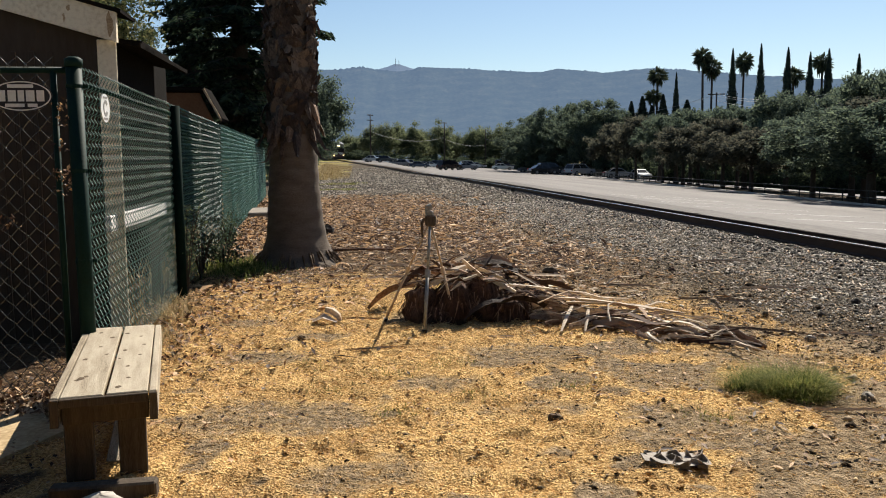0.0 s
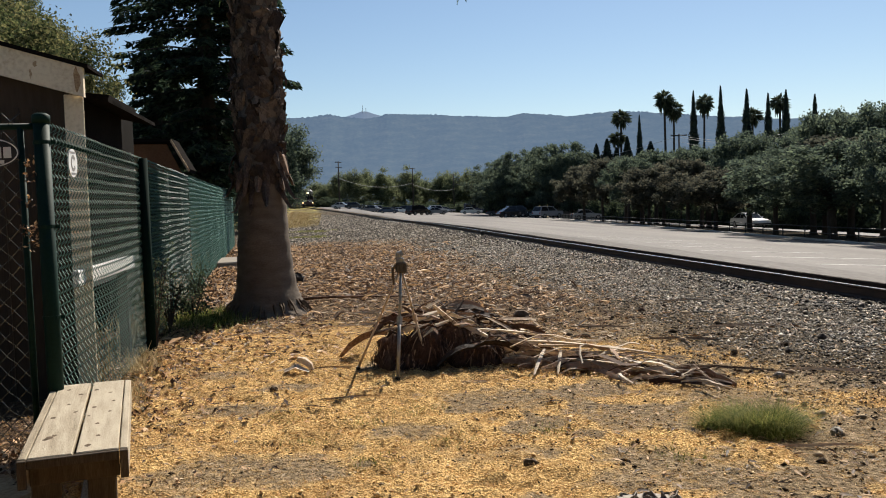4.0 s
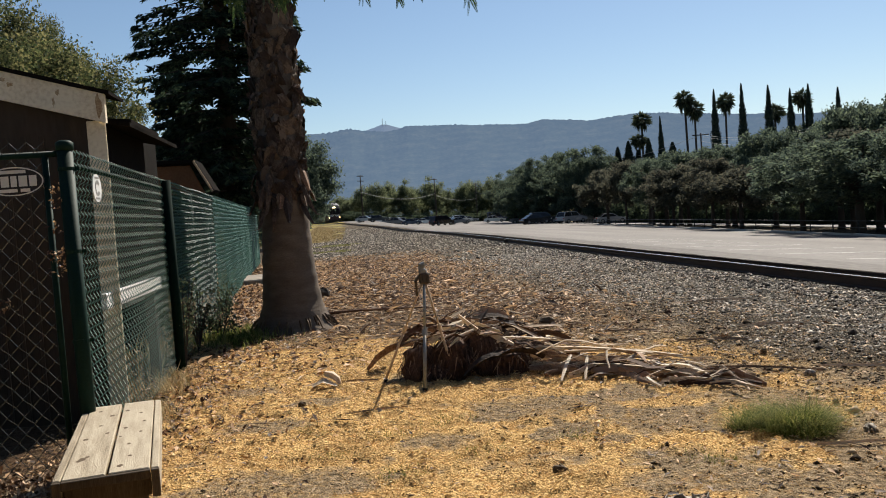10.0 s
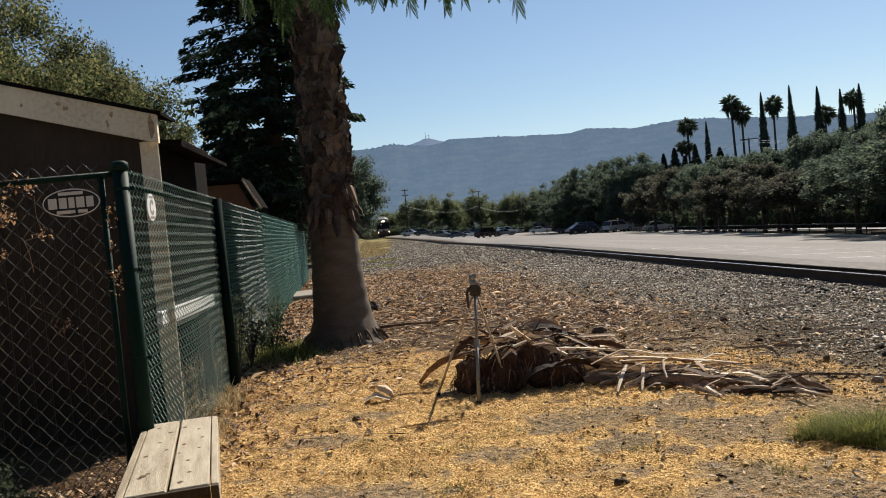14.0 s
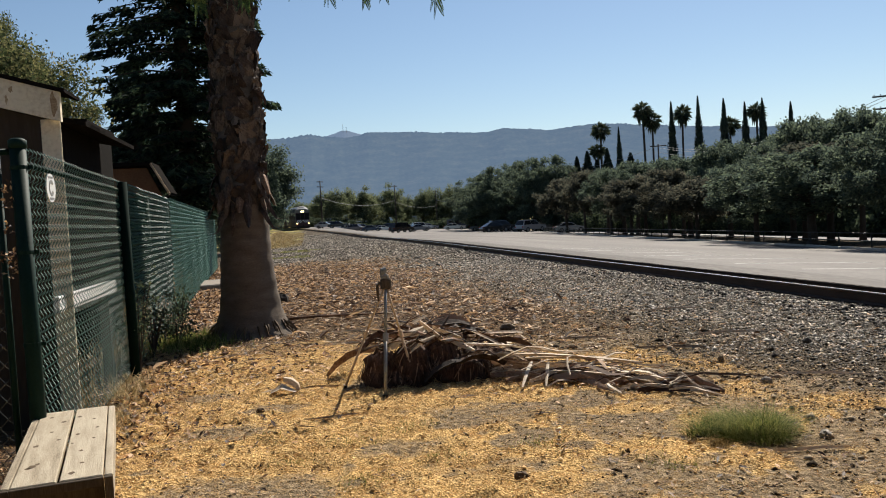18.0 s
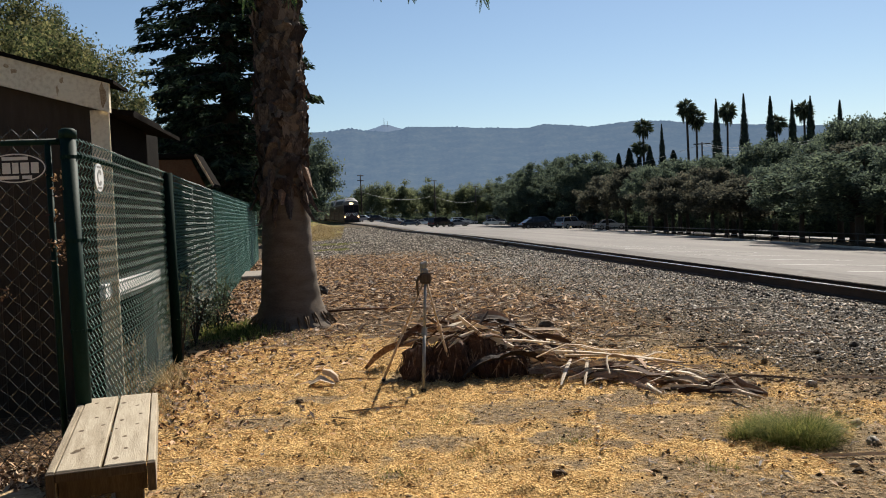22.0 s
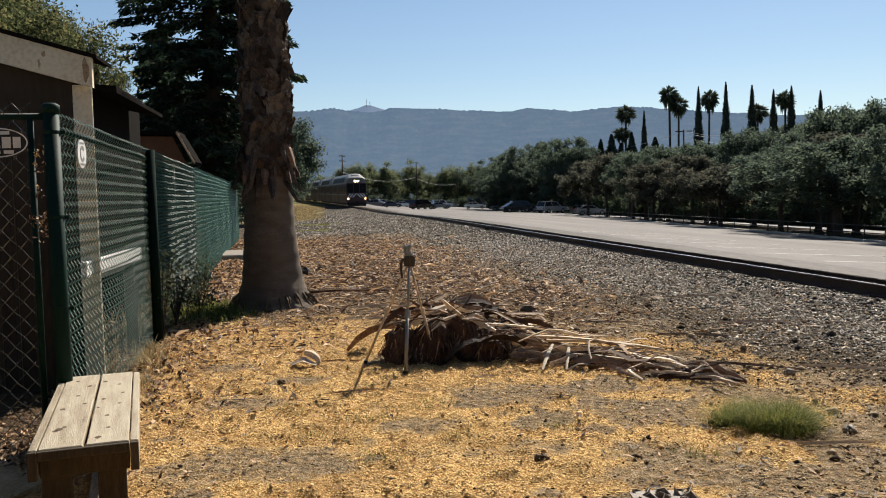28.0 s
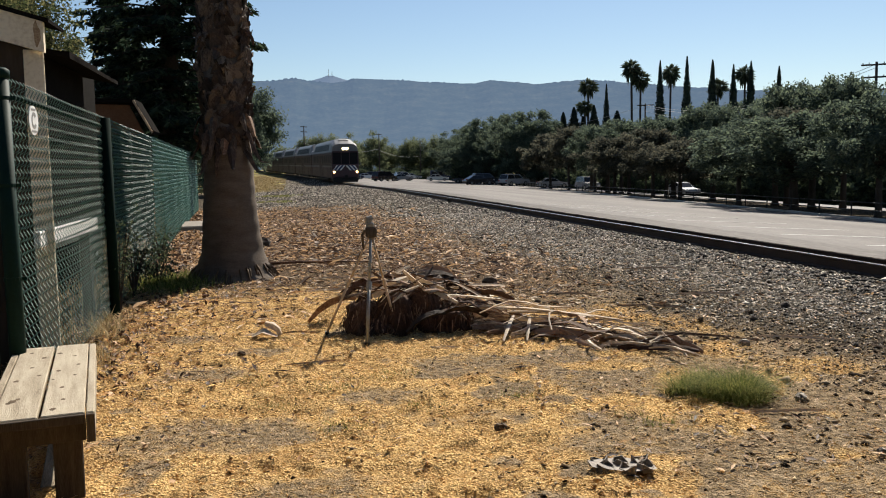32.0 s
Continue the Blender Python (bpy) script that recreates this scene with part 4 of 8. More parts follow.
# ---- sheds behind the fence ----
def build_sheds():
    e = thing("garden_shed", (-4.36, 9.37, 0), "dark brown wooden shed with a weathered cream fascia", "shed")
    X0, X1, Y0, Y1 = -2.6, 2.55, -1.52, 0.52
    peak = lambda x: 2.63 + 0.285 * (2.6 - x)
    part("front_wall", Shape().prism([(X0, 0.0), (X1 - 0.06, 0.0), (X1 - 0.06, peak(X1) + 0.02), (X0, peak(X0) + 0.02)], Y0, Y0 + 0.1), M["shed_wall"], e, "dark vertical siding")
    me = Shape().bevelbox((-0.02, -0.012, 0.05), (0.02, 0.0, 2.55), 0.004).mesh("batten", M["shed_wall"])
    for k in range(34):
        x = X0 + 0.15 + k * 0.15
        if x < X1 - 0.2:
            part("batten", me, None, e, m=pose(x, Y0, 0))
    # Darker than the front wall: shade is put into its colour.
    part("side_wall", Shape().box((X1 - 0.16, Y0 + 0.1, 1.02), (X1 - 0.06, Y1, 2.66)), M["house_wall"], e, "side wall raised on posts, coloured dark for shade")
    part("sill_board", Shape().bevelbox((X1 - 0.055, Y0 - 0.25, 1.0), (X1 - 0.005, Y1 + 0.1, 1.14), 0.008), M["white_sign"], e, "weathered white sill board")
    for y in (Y0 + 0.3, Y1 - 0.12):
        part("foundation_post", Shape().box((X1 - 0.16, y, 0), (X1 - 0.06, y + 0.1, 1.02)), M["shed_wall"], e)
    part("back_wall", Shape().box((X0, Y1 - 0.1, 0.9), (X1 - 0.16, Y1, 2.66)), M["shed_wall"], e)
    part("floor", Shape().box((X0 + 0.1, Y0 + 0.1, 0.9), (X1 - 0.16, Y1 - 0.1, 1.0)), M["shed_wall"], e)
    part("far_side_wall", Shape().box((X0, Y0 + 0.1, 0), (X0 + 0.1, Y1 - 0.1, 2.66)), M["shed_wall"], e)
    part("corner_board", Shape().bevelbox((X1 - 0.11, Y0 - 0.018, 0.0), (X1 + 0.05, Y0 + 0.004, peak(X1) + 0.01), 0.006), M["cream"], e, "cream corner board")
    part("rake_fascia", Shape().prism([(X1 + 0.08, peak(X1 + 0.08) + 0.0), (X1 + 0.08, peak(X1 + 0.08) + 0.25), (X0, peak(X0) + 0.26), (X0, peak(X0) + 0.0)], Y0 - 0.11, Y0 - 0.05), M["cream"], e, "cream fascia with peeling paint")
    part("roof", Shape().prism([(X1 + 0.13, peak(X1 + 0.13) + 0.255), (X1 + 0.13, peak(X1 + 0.13) + 0.285), (X0, peak(X0) + 0.295), (X0, peak(X0) + 0.265)], Y0 - 0.14, Y0 + 0.4), M["shingle"], e, "dark shingle roof with a ragged edge")
    # Overhang drawn out so that it shades the side wall.
    part("rear_roof", Shape().prism([(X1 + 0.20, 2.62), (X1 + 0.20, 2.66), (X0, 2.66 + 1.2), (X0, 2.62 + 1.2)], Y0 + 0.25, Y1 + 0.6), M["shingle"], e, "lower dark shingle roof")
    rr = random.Random(12)
    for x, w, h, dz in ((X1 + 0.03, 0.035, 0.11, 0.13), (X1 - 0.30, 0.02, 0.03, 0.17), (X1 - 0.34, 0.012, 0.05, 0.08), (X1 - 0.68, 0.04, 0.022, 0.15), (X1 - 0.74, 0.03, 0.018, 0.18), (X1 - 1.42, 0.14, 0.075, 0.16), (X1 - 1.60, 0.09, 0.05, 0.19), (X1 - 1.05, 0.015, 0.02, 0.1)):
        z = peak(x) + dz
        part("rust_stain", Shape().add([(x + w * rr.uniform(0.5, 1.2) * math.cos(a), Y0 - 0.1106, z + h * rr.uniform(0.5, 1.2) * math.sin(a)) for a in np.linspace(0, 2 * math.pi, 13)[:-1]], [tuple(range(12))]), M["stain"], e, "rusty brown stain")
    e = thing("dark_house", (-4.4, 13.6, 0), "dark brown house wall, tree shade put into its colour", "house")
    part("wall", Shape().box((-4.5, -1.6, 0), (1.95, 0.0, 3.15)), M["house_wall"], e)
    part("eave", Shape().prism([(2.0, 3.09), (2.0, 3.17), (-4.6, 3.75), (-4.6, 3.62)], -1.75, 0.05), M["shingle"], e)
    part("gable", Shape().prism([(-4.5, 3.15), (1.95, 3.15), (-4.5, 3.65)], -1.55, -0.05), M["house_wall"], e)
    for x in (-0.1, 1.2, 1.8):
        part("trim_board", Shape().bevelbox((x, -1.63, 0.4), (x + 0.07, -1.603, 2.9), 0.004), M["house_wall" if x != 1.2 else "cream"], e, "narrow trim board")
    e = thing("low_outbuilding", (-4.2, 21.8, 0), "low outbuilding with a tan sloping roof edge", "shed")
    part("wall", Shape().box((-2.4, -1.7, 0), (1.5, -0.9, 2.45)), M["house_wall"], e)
    part("gable_face", Shape().prism([(-2.4, 2.45), (1.55, 2.45), (1.25, 3.10), (-2.4, 3.16)], -1.78, -1.7), M["tan_roof"], e, "brown boarded gable")
    part("roof", Shape().prism([(1.72, 2.46), (1.76, 2.52), (1.38, 3.22), (-2.6, 3.28), (-2.6, 3.2), (1.32, 3.14)], -1.9, -0.8), M["shingle"], e)
    part("bargeboard", Shape().prism([(1.72, 2.46), (1.75, 2.50), (1.38, 3.20), (1.345, 3.17)], -1.96, -1.9), M["chip"], e, "sunlit tan bargeboard")


build_sheds()


# ---- bench ----
def build_bench():
    ang = math.degrees(math.atan2(6.05 - 4.29, -1.14 + 0.81)) - 90
    e = thing("wooden_bench", (-1.056, 4.355, 0), "weathered grey plank bench on stout legs", "bench", rz=ang)
    L, W, H = 1.79, 0.5, 0.466
    for k, (x0, x1) in enumerate(((-0.205, -0.006), (0.010, 0.205))):
        part("top_plank", Shape().bevelbox((x0, 0.0 + 0.006 * k, H - 0.04), (x1, L, H), 0.005), M["bench"], e)
    for x0, x1 in ((-0.25, -0.210), (0.211, 0.25)):
        part("side_rail", Shape().bevelbox((x0, 0.008, H - 0.145), (x1, L - 0.008, H - 0.002), 0.005), M["bench"], e)
    for y in (0.05, L - 0.10):
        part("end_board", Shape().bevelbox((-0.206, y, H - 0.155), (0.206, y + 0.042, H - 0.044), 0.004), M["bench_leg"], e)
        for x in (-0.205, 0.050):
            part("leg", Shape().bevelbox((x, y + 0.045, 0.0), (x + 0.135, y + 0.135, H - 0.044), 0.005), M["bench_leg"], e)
    # Added plates over the plank ends, coloured dark for shade.
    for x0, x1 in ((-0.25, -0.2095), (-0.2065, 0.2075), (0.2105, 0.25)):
        part("end_cap", Shape().bevelbox((x0, -0.026, H - (0.145 if x1 - x0 < 0.1 else 0.05)), (x1, -0.001, H - 0.006), 0.003), M["bench_leg"], e, "end grain plate, shade put into its dark colour")
    part("brace", Shape().bevelbox((-0.03, 0.25, 0.0), (0.05, 1.62, 0.035), 0.004), M["bench"], e, "pale diagonal brace")
    rr = random.Random(3)
    for x, y, r in ((-0.14, 0.36, 0.022), (-0.118, 0.40, 0.012), (-0.155, 0.33, 0.014), (0.085, 0.57, 0.011), (0.155, 1.13, 0.012), (-0.05, 0.92, 0.012), (0.04, 1.52, 0.014), (0.06, 0.12, 0.016), (0.10, 0.30, 0.012), (-0.16, 0.82, 0.016), (-0.10, 1.15, 0.012), (-0.05, 1.42, 0.015), (0.14, 0.85, 0.010), (0.05, 1.0, 0.013), (-0.13, 1.6, 0.012), (0.13, 1.4, 0.012), (0.03, 0.78, 0.009)):
        s = Shape()
        s.add([(x + r * rr.uniform(0.7, 1.3) * math.cos(a), y + r * rr.uniform(1.3, 2.2) * math.sin(a), H + 0.0006) for a in np.linspace(0, 2 * math.pi, 9)[:-1]], [tuple(range(8))])
        part("knot", s, M["knot"], e, "dark knot")
    # Dark leg wood here carries the shade on the timber's face.
    s = Shape().bevelbox((-0.05, -0.05, -0.02), (0.44, 0.04, 0.07), 0.01)
    solid("timber_offcut", s, M["bench_leg"], "short weathered timber on the ground, darkened for shade", "timber", at=pose(-1.22, 4.16, 0.015, 0, 0, 3))
    s = Shape()
    rock(s, (0, 0, 0.03), 0.085, 11, (1.4, 0.9, 0.7))
    solid("pale_stone", s, M["concrete"], "pale rounded stone on the ground beside the bench", "stone", smooth=True, at=pose(-1.0, 4.02, 0.0))
    q = [(-1.42, 5.42), (-1.9, 5.63), (-2.8, 4.55), (-1.75, 4.66)]
    s = Shape().add([(x, y, -0.02) for x, y in q] + [(x, y, 0.03) for x, y in q], [(0, 1, 2, 3), (7, 6, 5, 4), (1, 0, 4, 5), (2, 1, 5, 6), (3, 2, 6, 7), (0, 3, 7, 4)])
    solid("concrete_slab", s, M["slab"], "pale concrete slab sunk in the ground beside the bench", "slab")


def rock(s, c, r, seed, sq=(1, 1, 1), n=3):
    """A lumpy stone."""
    rr = random.Random(seed)
    rows, cols = n + 2, 7
    vs = []
    for i in range(rows + 1):
        th = math.pi * i / rows
        for j in range(cols):
            ph = 2 * math.pi * j / cols
            q = r * rr.uniform(0.8, 1.15)
            vs.append((c[0] + q * sq[0] * math.sin(th) * math.cos(ph), c[1] + q * sq[1] * math.sin(th) * math.sin(ph), c[2] + q * sq[2] * math.cos(th)))
    fs = [(i * cols + j, (i + 1) * cols + j, (i + 1) * cols + (j + 1) % cols, i * cols + (j + 1) % cols) for i in range(rows) for j in range(cols)]
    s.add(vs, fs)


build_bench()


# ---- tripod ----
def build_tripod():
    top = Vector((0.985, 8.06, 1.02))
    e = thing("tripod_stand", (0.9, 8.1, 0), "thin tan three-legged stand with a rusty clamp head", "tripod")
    o = Vector((0.9, 8.1, 0))
    for foot, mt, r in (((0.552, 8.399), "lath", 0.013), ((0.888, 7.76), "galv", 0.017), ((1.249, 8.198), "lath", 0.013)):
        f = Vector((*foot, float(ground_z(*foot)) - 0.01))
        d = (top - f)
        leg = part("leg", Shape().tube([f - o, f + d * 0.55 - o], r, 8).tube([f + d * 0.5 - o, top - o], r * 0.8, 8), M[mt], e, smooth=True)
        part("foot", Shape().tube([f - o + Vector((0, 0, -0.01)), f - o + d * 0.035], [r * 0.9, r * 1.7], 8), M["dark_metal"], leg)
        part("joint", Shape().tube([f - o + d * 0.49, f - o + d * 0.56], r * 1.6, 8), M["lath" if mt == "lath" else "galv"], leg)
    part("head_plate", Shape().bevelbox((-0.045, -0.045, 0.97), (0.055, 0.045, 1.07), 0.012, Matrix.Translation((0.08, -0.04, 0))), M["bench_leg"], e, "rusty clamp block")
    part("head_knob", Shape().bevelbox((0.045, -0.075, 1.06), (0.12, -0.005, 1.115), 0.014, Matrix.Translation((-0.005, 0, 0))).tube([(0.06, -0.04, 1.10), (0.07, -0.04, 1.15), (0.10, -0.04, 1.165)], [0.028, 0.034, 0.022], 8), M["galv"], e, "worn grey swivel knob")
    part("crank", Shape().tube([(0.03, -0.05, 1.04), (0.0, -0.07, 1.0), (0.005, -0.08, 0.86)], [0.014, 0.014, 0.011], 6), M["knot"], e)


build_tripod()


# ---- fan palm ----
PALM = (-0.54, 13.25)


def build_palm():
    e = thing("fan_palm", (*PALM, 0), "tall fan palm with a shaggy trunk of old leaf bases", "palm tree")
    prof = [(-0.1, 0.70), (0.0, 0.62), (0.08, 0.545), (0.22, 0.50), (0.45, 0.455), (0.8, 0.415), (1.2, 0.385), (1.6, 0.36), (2.0, 0.335), (3.0, 0.31), (4.5, 0.285), (6.0, 0.27), (8.0, 0.26)]
    s, n = Shape(), 40
    zs = np.concatenate([np.linspace(-0.1, 0.3, 12), np.linspace(0.33, 8.0, 120)])
    for z in zs:
        r0 = np.interp(z, [p for p, _ in prof], [q for _, q in prof])
        ring = 0.006 * math.sin(z * 75) * (z < 1.8)
        flare = max(0, 0.42 - z) ** 1.3 * 0.35
        for k in range(n):
            a = 2 * math.pi * k / n
            lob = 1 + 0.02 * float(vnoise(math.cos(a) * 2, math.sin(a) * 2 + z, 1.5, 31)) + 0.02 * float(vnoise(a * 3, z * 2, 1.2, 32))
            rr = r0 * lob + ring + flare * (0.4 + 0.6 * math.sin(a * 5 + 1) ** 2) * 0.6
            s.v.append((rr * math.cos(a), rr * math.sin(a) - 0.012 * z, z))
    for i in range(len(zs) - 1):
        for k in range(n):
            s.f.append((i * n + k, i * n + (k + 1) % n, (i + 1) * n + (k + 1) % n, (i + 1) * n + k))
    part("trunk", s, M["bark"], e, "grey ringed trunk", True)
    rr = random.Random(5)
    # root fringe at the foot
    for k in range(60):
        a = rr.uniform(0, 2 * math.pi)
        r = rr.uniform(0.58, 0.70)
        h = rr.uniform(0.0, 0.12)
        p0 = Vector((0.52 * math.cos(a), 0.52 * math.sin(a), h + 0.1))
        p1 = Vector((r * math.cos(a), r * math.sin(a), 0.02))
        part("root", Shape().tube([p0, (p0 + p1) / 2 + Vector((0, 0, 0.03)), p1], [0.022, 0.018, 0.008], 5), M["knot"], e)
    # old leaf bases, spiralling up: broad at the foot, split and flared at the torn tip
    meshes = []
    for q in range(10):
        sh = Shape()
        L, w = rr.uniform(0.20, 0.32), rr.uniform(0.085, 0.125)
        out = rr.uniform(0.0, 0.045) if q < 8 else rr.uniform(0.05, 0.10)
        lean = rr.uniform(-0.35, 0.35)
        spine = [(0.0, 0, 0), (0.035, 0, L * 0.3), (0.05 + out * 0.35, 0, L * 0.62), (0.045 + out, 0, L * 0.92)]
        sh.ribbon(spine, [w * 1.25, w * 1.1, w * 0.75, w * 0.30], (0, 1, lean), 0.013, -0.35)
        for sd in (-1, 1):
            t0 = Vector(spine[2]) + Vector((0.0, sd * w * 0.4, 0))
            t1 = Vector(spine[3]) + Vector((rr.uniform(-0.02, 0.02), sd * w * rr.uniform(0.5, 1.0), rr.uniform(-0.02, 0.03)))
            sh.ribbon([t0, (t0 + t1) / 2 + Vector((0.015, 0, 0)), t1], [w * 0.45, w * 0.3, 0.006], (0.2, 1, 0.4 * sd), 0.007, -0.3)
        meshes.append(sh.mesh("leaf_base", M["boot"]))
    z, k = 1.95, 0
    while z < 7.4:
        r0 = np.interp(z, [p for p, _ in prof], [q for _, q in prof])
        for j in range(9):
            a = 2 * math.pi * (j / 9 + k * 0.38 / 9) + rr.uniform(-0.16, 0.16)
            m = Matrix.Translation((0, -0.012 * z, 0)) @ pose(0, 0, 0, 0, 0, math.degrees(a)) @ pose(r0 - 0.025, 0, z + rr.uniform(-0.06, 0.06), rr.uniform(-42, 42), rr.uniform(-8, 4), 0)
            part("leaf_base", meshes[rr.randrange(10)], None, e, m=m)
        z += 0.155
        k += 1
    # torn skirt where the clean trunk begins: curled flaps that hang and flare
    for j in range(54):
        a = rr.uniform(0, 2 * math.pi)
        z0 = rr.uniform(1.95, 2.55) if j < 40 else rr.uniform(2.6, 4.5)
        L = rr.uniform(0.22, 0.55) if j < 40 else rr.uniform(0.15, 0.3)
        out = rr.uniform(0.04, 0.17) * (1 if j < 40 else 0.6)
        tip = rr.uniform(-0.3, 1.5)
        sh = Shape().ribbon([(0.31, 0, z0), (0.36 + out * 0.5, 0, z0 - L * 0.30), (0.37 + out * 0.9, 0, z0 - L * 0.65), (0.36 + out * (1 + 0.3 * tip), 0, z0 - L * 0.9), (0.36 + out * (1 + 0.8 * tip), 0, z0 - L * 0.95)], [0.05, 0.062, 0.046, 0.026, 0.004], (0.35 * rr.uniform(-1, 1), 1, 0.6 * rr.uniform(-1, 1)), 0.005, rr.uniform(-1.0, -0.3))
        part("hanging_leaf_base", sh, M["husk" if j % 7 == 0 else "boot"], e, m=pose(0, -0.025, 0, 0, 0, math.degrees(a)))
    # crown of fan leaves, far above
    V = []
    for j in range(46):
        a, tilt = rr.uniform(0, 2 * math.pi), rr.uniform(-0.5, 1.2)
        st = Vector((math.cos(a) * math.cos(tilt), math.sin(a) * math.cos(tilt), math.sin(tilt)))
        side = Vector((-math.sin(a), math.cos(a), 0))
        hub = Vector((0, -0.1, 7.9)) + st * rr.uniform(0.9, 1.3)
        for b in np.linspace(-1.2, 1.2, 20):
            d = (st * math.cos(b) + side * math.sin(b)).normalized()
            tip = hub + d * rr.uniform(0.7, 0.95) + Vector((0, 0, -0.25))
            w = side * 0.025
            V.append([hub, (hub + tip) / 2 + w, tip, (hub + tip) / 2 - w])
    part("crown", array_mesh("crown", np.array([[list(p) for p in q] for q in V]), [[0, 1, 2, 3]], M["palm_leaf"]), None, e, "green fan leaves")
    return e


build_palm()


# ---- trees ----
def leaf_cloud(centres, spread, count, size, r, squash=0.8):
    """Folded leaves gathered round clump centres."""
    c = np.asarray(centres)[r.integers(0, len(centres), count)]
    d = r.normal(size=(count, 3))
    d /= np.linalg.norm(d, axis=1, keepdims=True)
    p = c + d * (spread * r.random(count) ** 0.45)[:, None] * np.array([1, 1, squash])
    u = r.normal(size=(count, 3))
    u[:, 2] -= 0.4
    u /= np.linalg.norm(u, axis=1, keepdims=True)
    v = np.cross(u, r.normal(size=(count, 3)))
    v /= np.linalg.norm(v, axis=1, keepdims=True)
    w = np.cross(u, v)
    s = (size * r.uniform(0.6, 1.3, count))[:, None]
    return np.stack([p - u * s, p + v * s * 0.55 + w * s * 0.15, p + u * s, p - v * s * 0.55 + w * s * 0.15], 1)


def build_tree(name, label, h, crown, low, seed, mat, count, size, lean=0.0, clumps=34, trunk=0.18, core=0.75, spread=0.24):
    """A broadleaf tree: trunk, limbs to each clump, and a crown of folded leaves. Its foot is at the origin."""
    r = np.random.default_rng(seed)
    e = thing(name, (0, 0, 0), label, "tree")
    mid = (h + low) / 2
    cs = []
    while len(cs) < clumps:
        d = r.normal(size=3)
        d /= np.linalg.norm(d)
        q = r.uniform(core - 0.3, 1.0) if r.random() < 0.8 or name == "shade_tree" else r.uniform(1.0, 1.22)
        p = np.array([d[0] * crown * q, d[1] * crown * q, mid + d[2] * (h - low) / 2 * q])
        p[:2] *= 1.0 - 0.35 * max(0, (p[2] - mid) / (h - mid))
        cs.append(p)
    fork = Vector((lean, 0, low + 0.15 * (h - low)))
    part("trunk", Shape().tube([(0, 0, -0.1), (0.02, 0, 0.3), (lean * 0.5, 0.03, fork.z * 0.6), fork], [trunk * 1.5, trunk, trunk * 0.85, trunk * 0.7], 9), M["tree_bark"], e, smooth=True)
    for p in cs[::6]:
        p = Vector(p)
        s = Shape().tube([fork, fork.lerp(p, 0.5) + Vector((0, 0, 0.12 * crown)), p], [trunk * 0.5, trunk * 0.28, trunk * 0.08], 5, False)
        part("limb", s, M["tree_bark"], e)
    V = leaf_cloud(cs, crown * spread * r.uniform(0.55, 1.25, count), count, size, r)
    part("crown", array_mesh("crown", V, [[0, 1, 2], [0, 2, 3]], M[mat]), None, e)
    return e


def build_conifer(h, base, seed, label):
    r = np.random.default_rng(seed)
    e = thing("conifer", (0, 0, 0), label, "tree")
    part("trunk", Shape().tube([(0, 0, -0.1), (0, 0, h * 0.5), (0, 0, h)], [0.42, 0.24, 0.02], 10), M["tree_bark"], e, smooth=True)
    s, V, boughs = Shape(), [], []
    z = 2.6
    while z < h - 0.3:
        t = z / h
        n = 7 if t < 0.8 else 5
        for k in range(n):
            a = r.uniform(0, 2 * math.pi)
            L = min(base * (1 - t) ** 0.95, (3.25 if z > 6.5 else 2.5) + 0.3 * r.normal()) * r.uniform(0.72, 1.06) + 0.25
            d = np.array([math.cos(a), math.sin(a), 0.0])
            pts = [np.array([0, 0, z]) + d * L * q + np.array([0, 0, 0.10 * L * q - 0.33 * L * q * q + 0.08 * L * q ** 6]) for q in (0, 0.4, 0.75, 1.0)]
            if len(boughs) < 280:
                boughs.append(pts)
                part("branch", Shape().tube(pts, [0.04, 0.03, 0.018, 0.006], 4, False), M["tree_bark"], e)
            else:
                s.tube(pts, [0.04, 0.03, 0.018, 0.006], 4, False)
            m = int(30 + 44 * L)
            q = r.random(m) ** 0.7
            along = np.array([np.interp(q, (0, 0.4, 0.75, 1.0), [p[i] for p in pts]) for i in range(3)]).T
            side = np.array([-d[1], d[0], 0.0])
            w = (0.10 + 0.22 * L * (1 - q)) * r.uniform(-1, 1, m)
            c = along + side * w[:, None] + np.stack([np.zeros(m), np.zeros(m), -0.10 * np.abs(w) - r.uniform(0, 0.22, m)], 1)
            u = d * 0.55 + side * np.sign(w)[:, None] * 0.6 + r.normal(size=(m, 3)) * 0.25 + np.array([0, 0, -0.4])
            u /= np.linalg.norm(u, axis=1, keepdims=True)
            v = np.cross(u, np.array([0, 0, 1.0]) + r.normal(size=(m, 3)) * 0.5)
            v /= np.linalg.norm(v, axis=1, keepdims=True)
            sz = r.uniform(0.12, 0.24, m)[:, None]
            V.append(np.stack([c - u * sz * 0.6, c + v * sz * 0.32, c + u * sz, c - v * sz * 0.32 - np.array([0, 0, 0.03])], 1))
        z += 0.26 + 0.16 * (1 - t)
    if s.v:
        tagged(part("twigs", s, M["tree_bark"], e), kind="stuff")
    part("needles", array_mesh("needles", np.concatenate(V), [[0, 1, 2], [0, 2, 3]], M["needle"]), None, e)
    return e


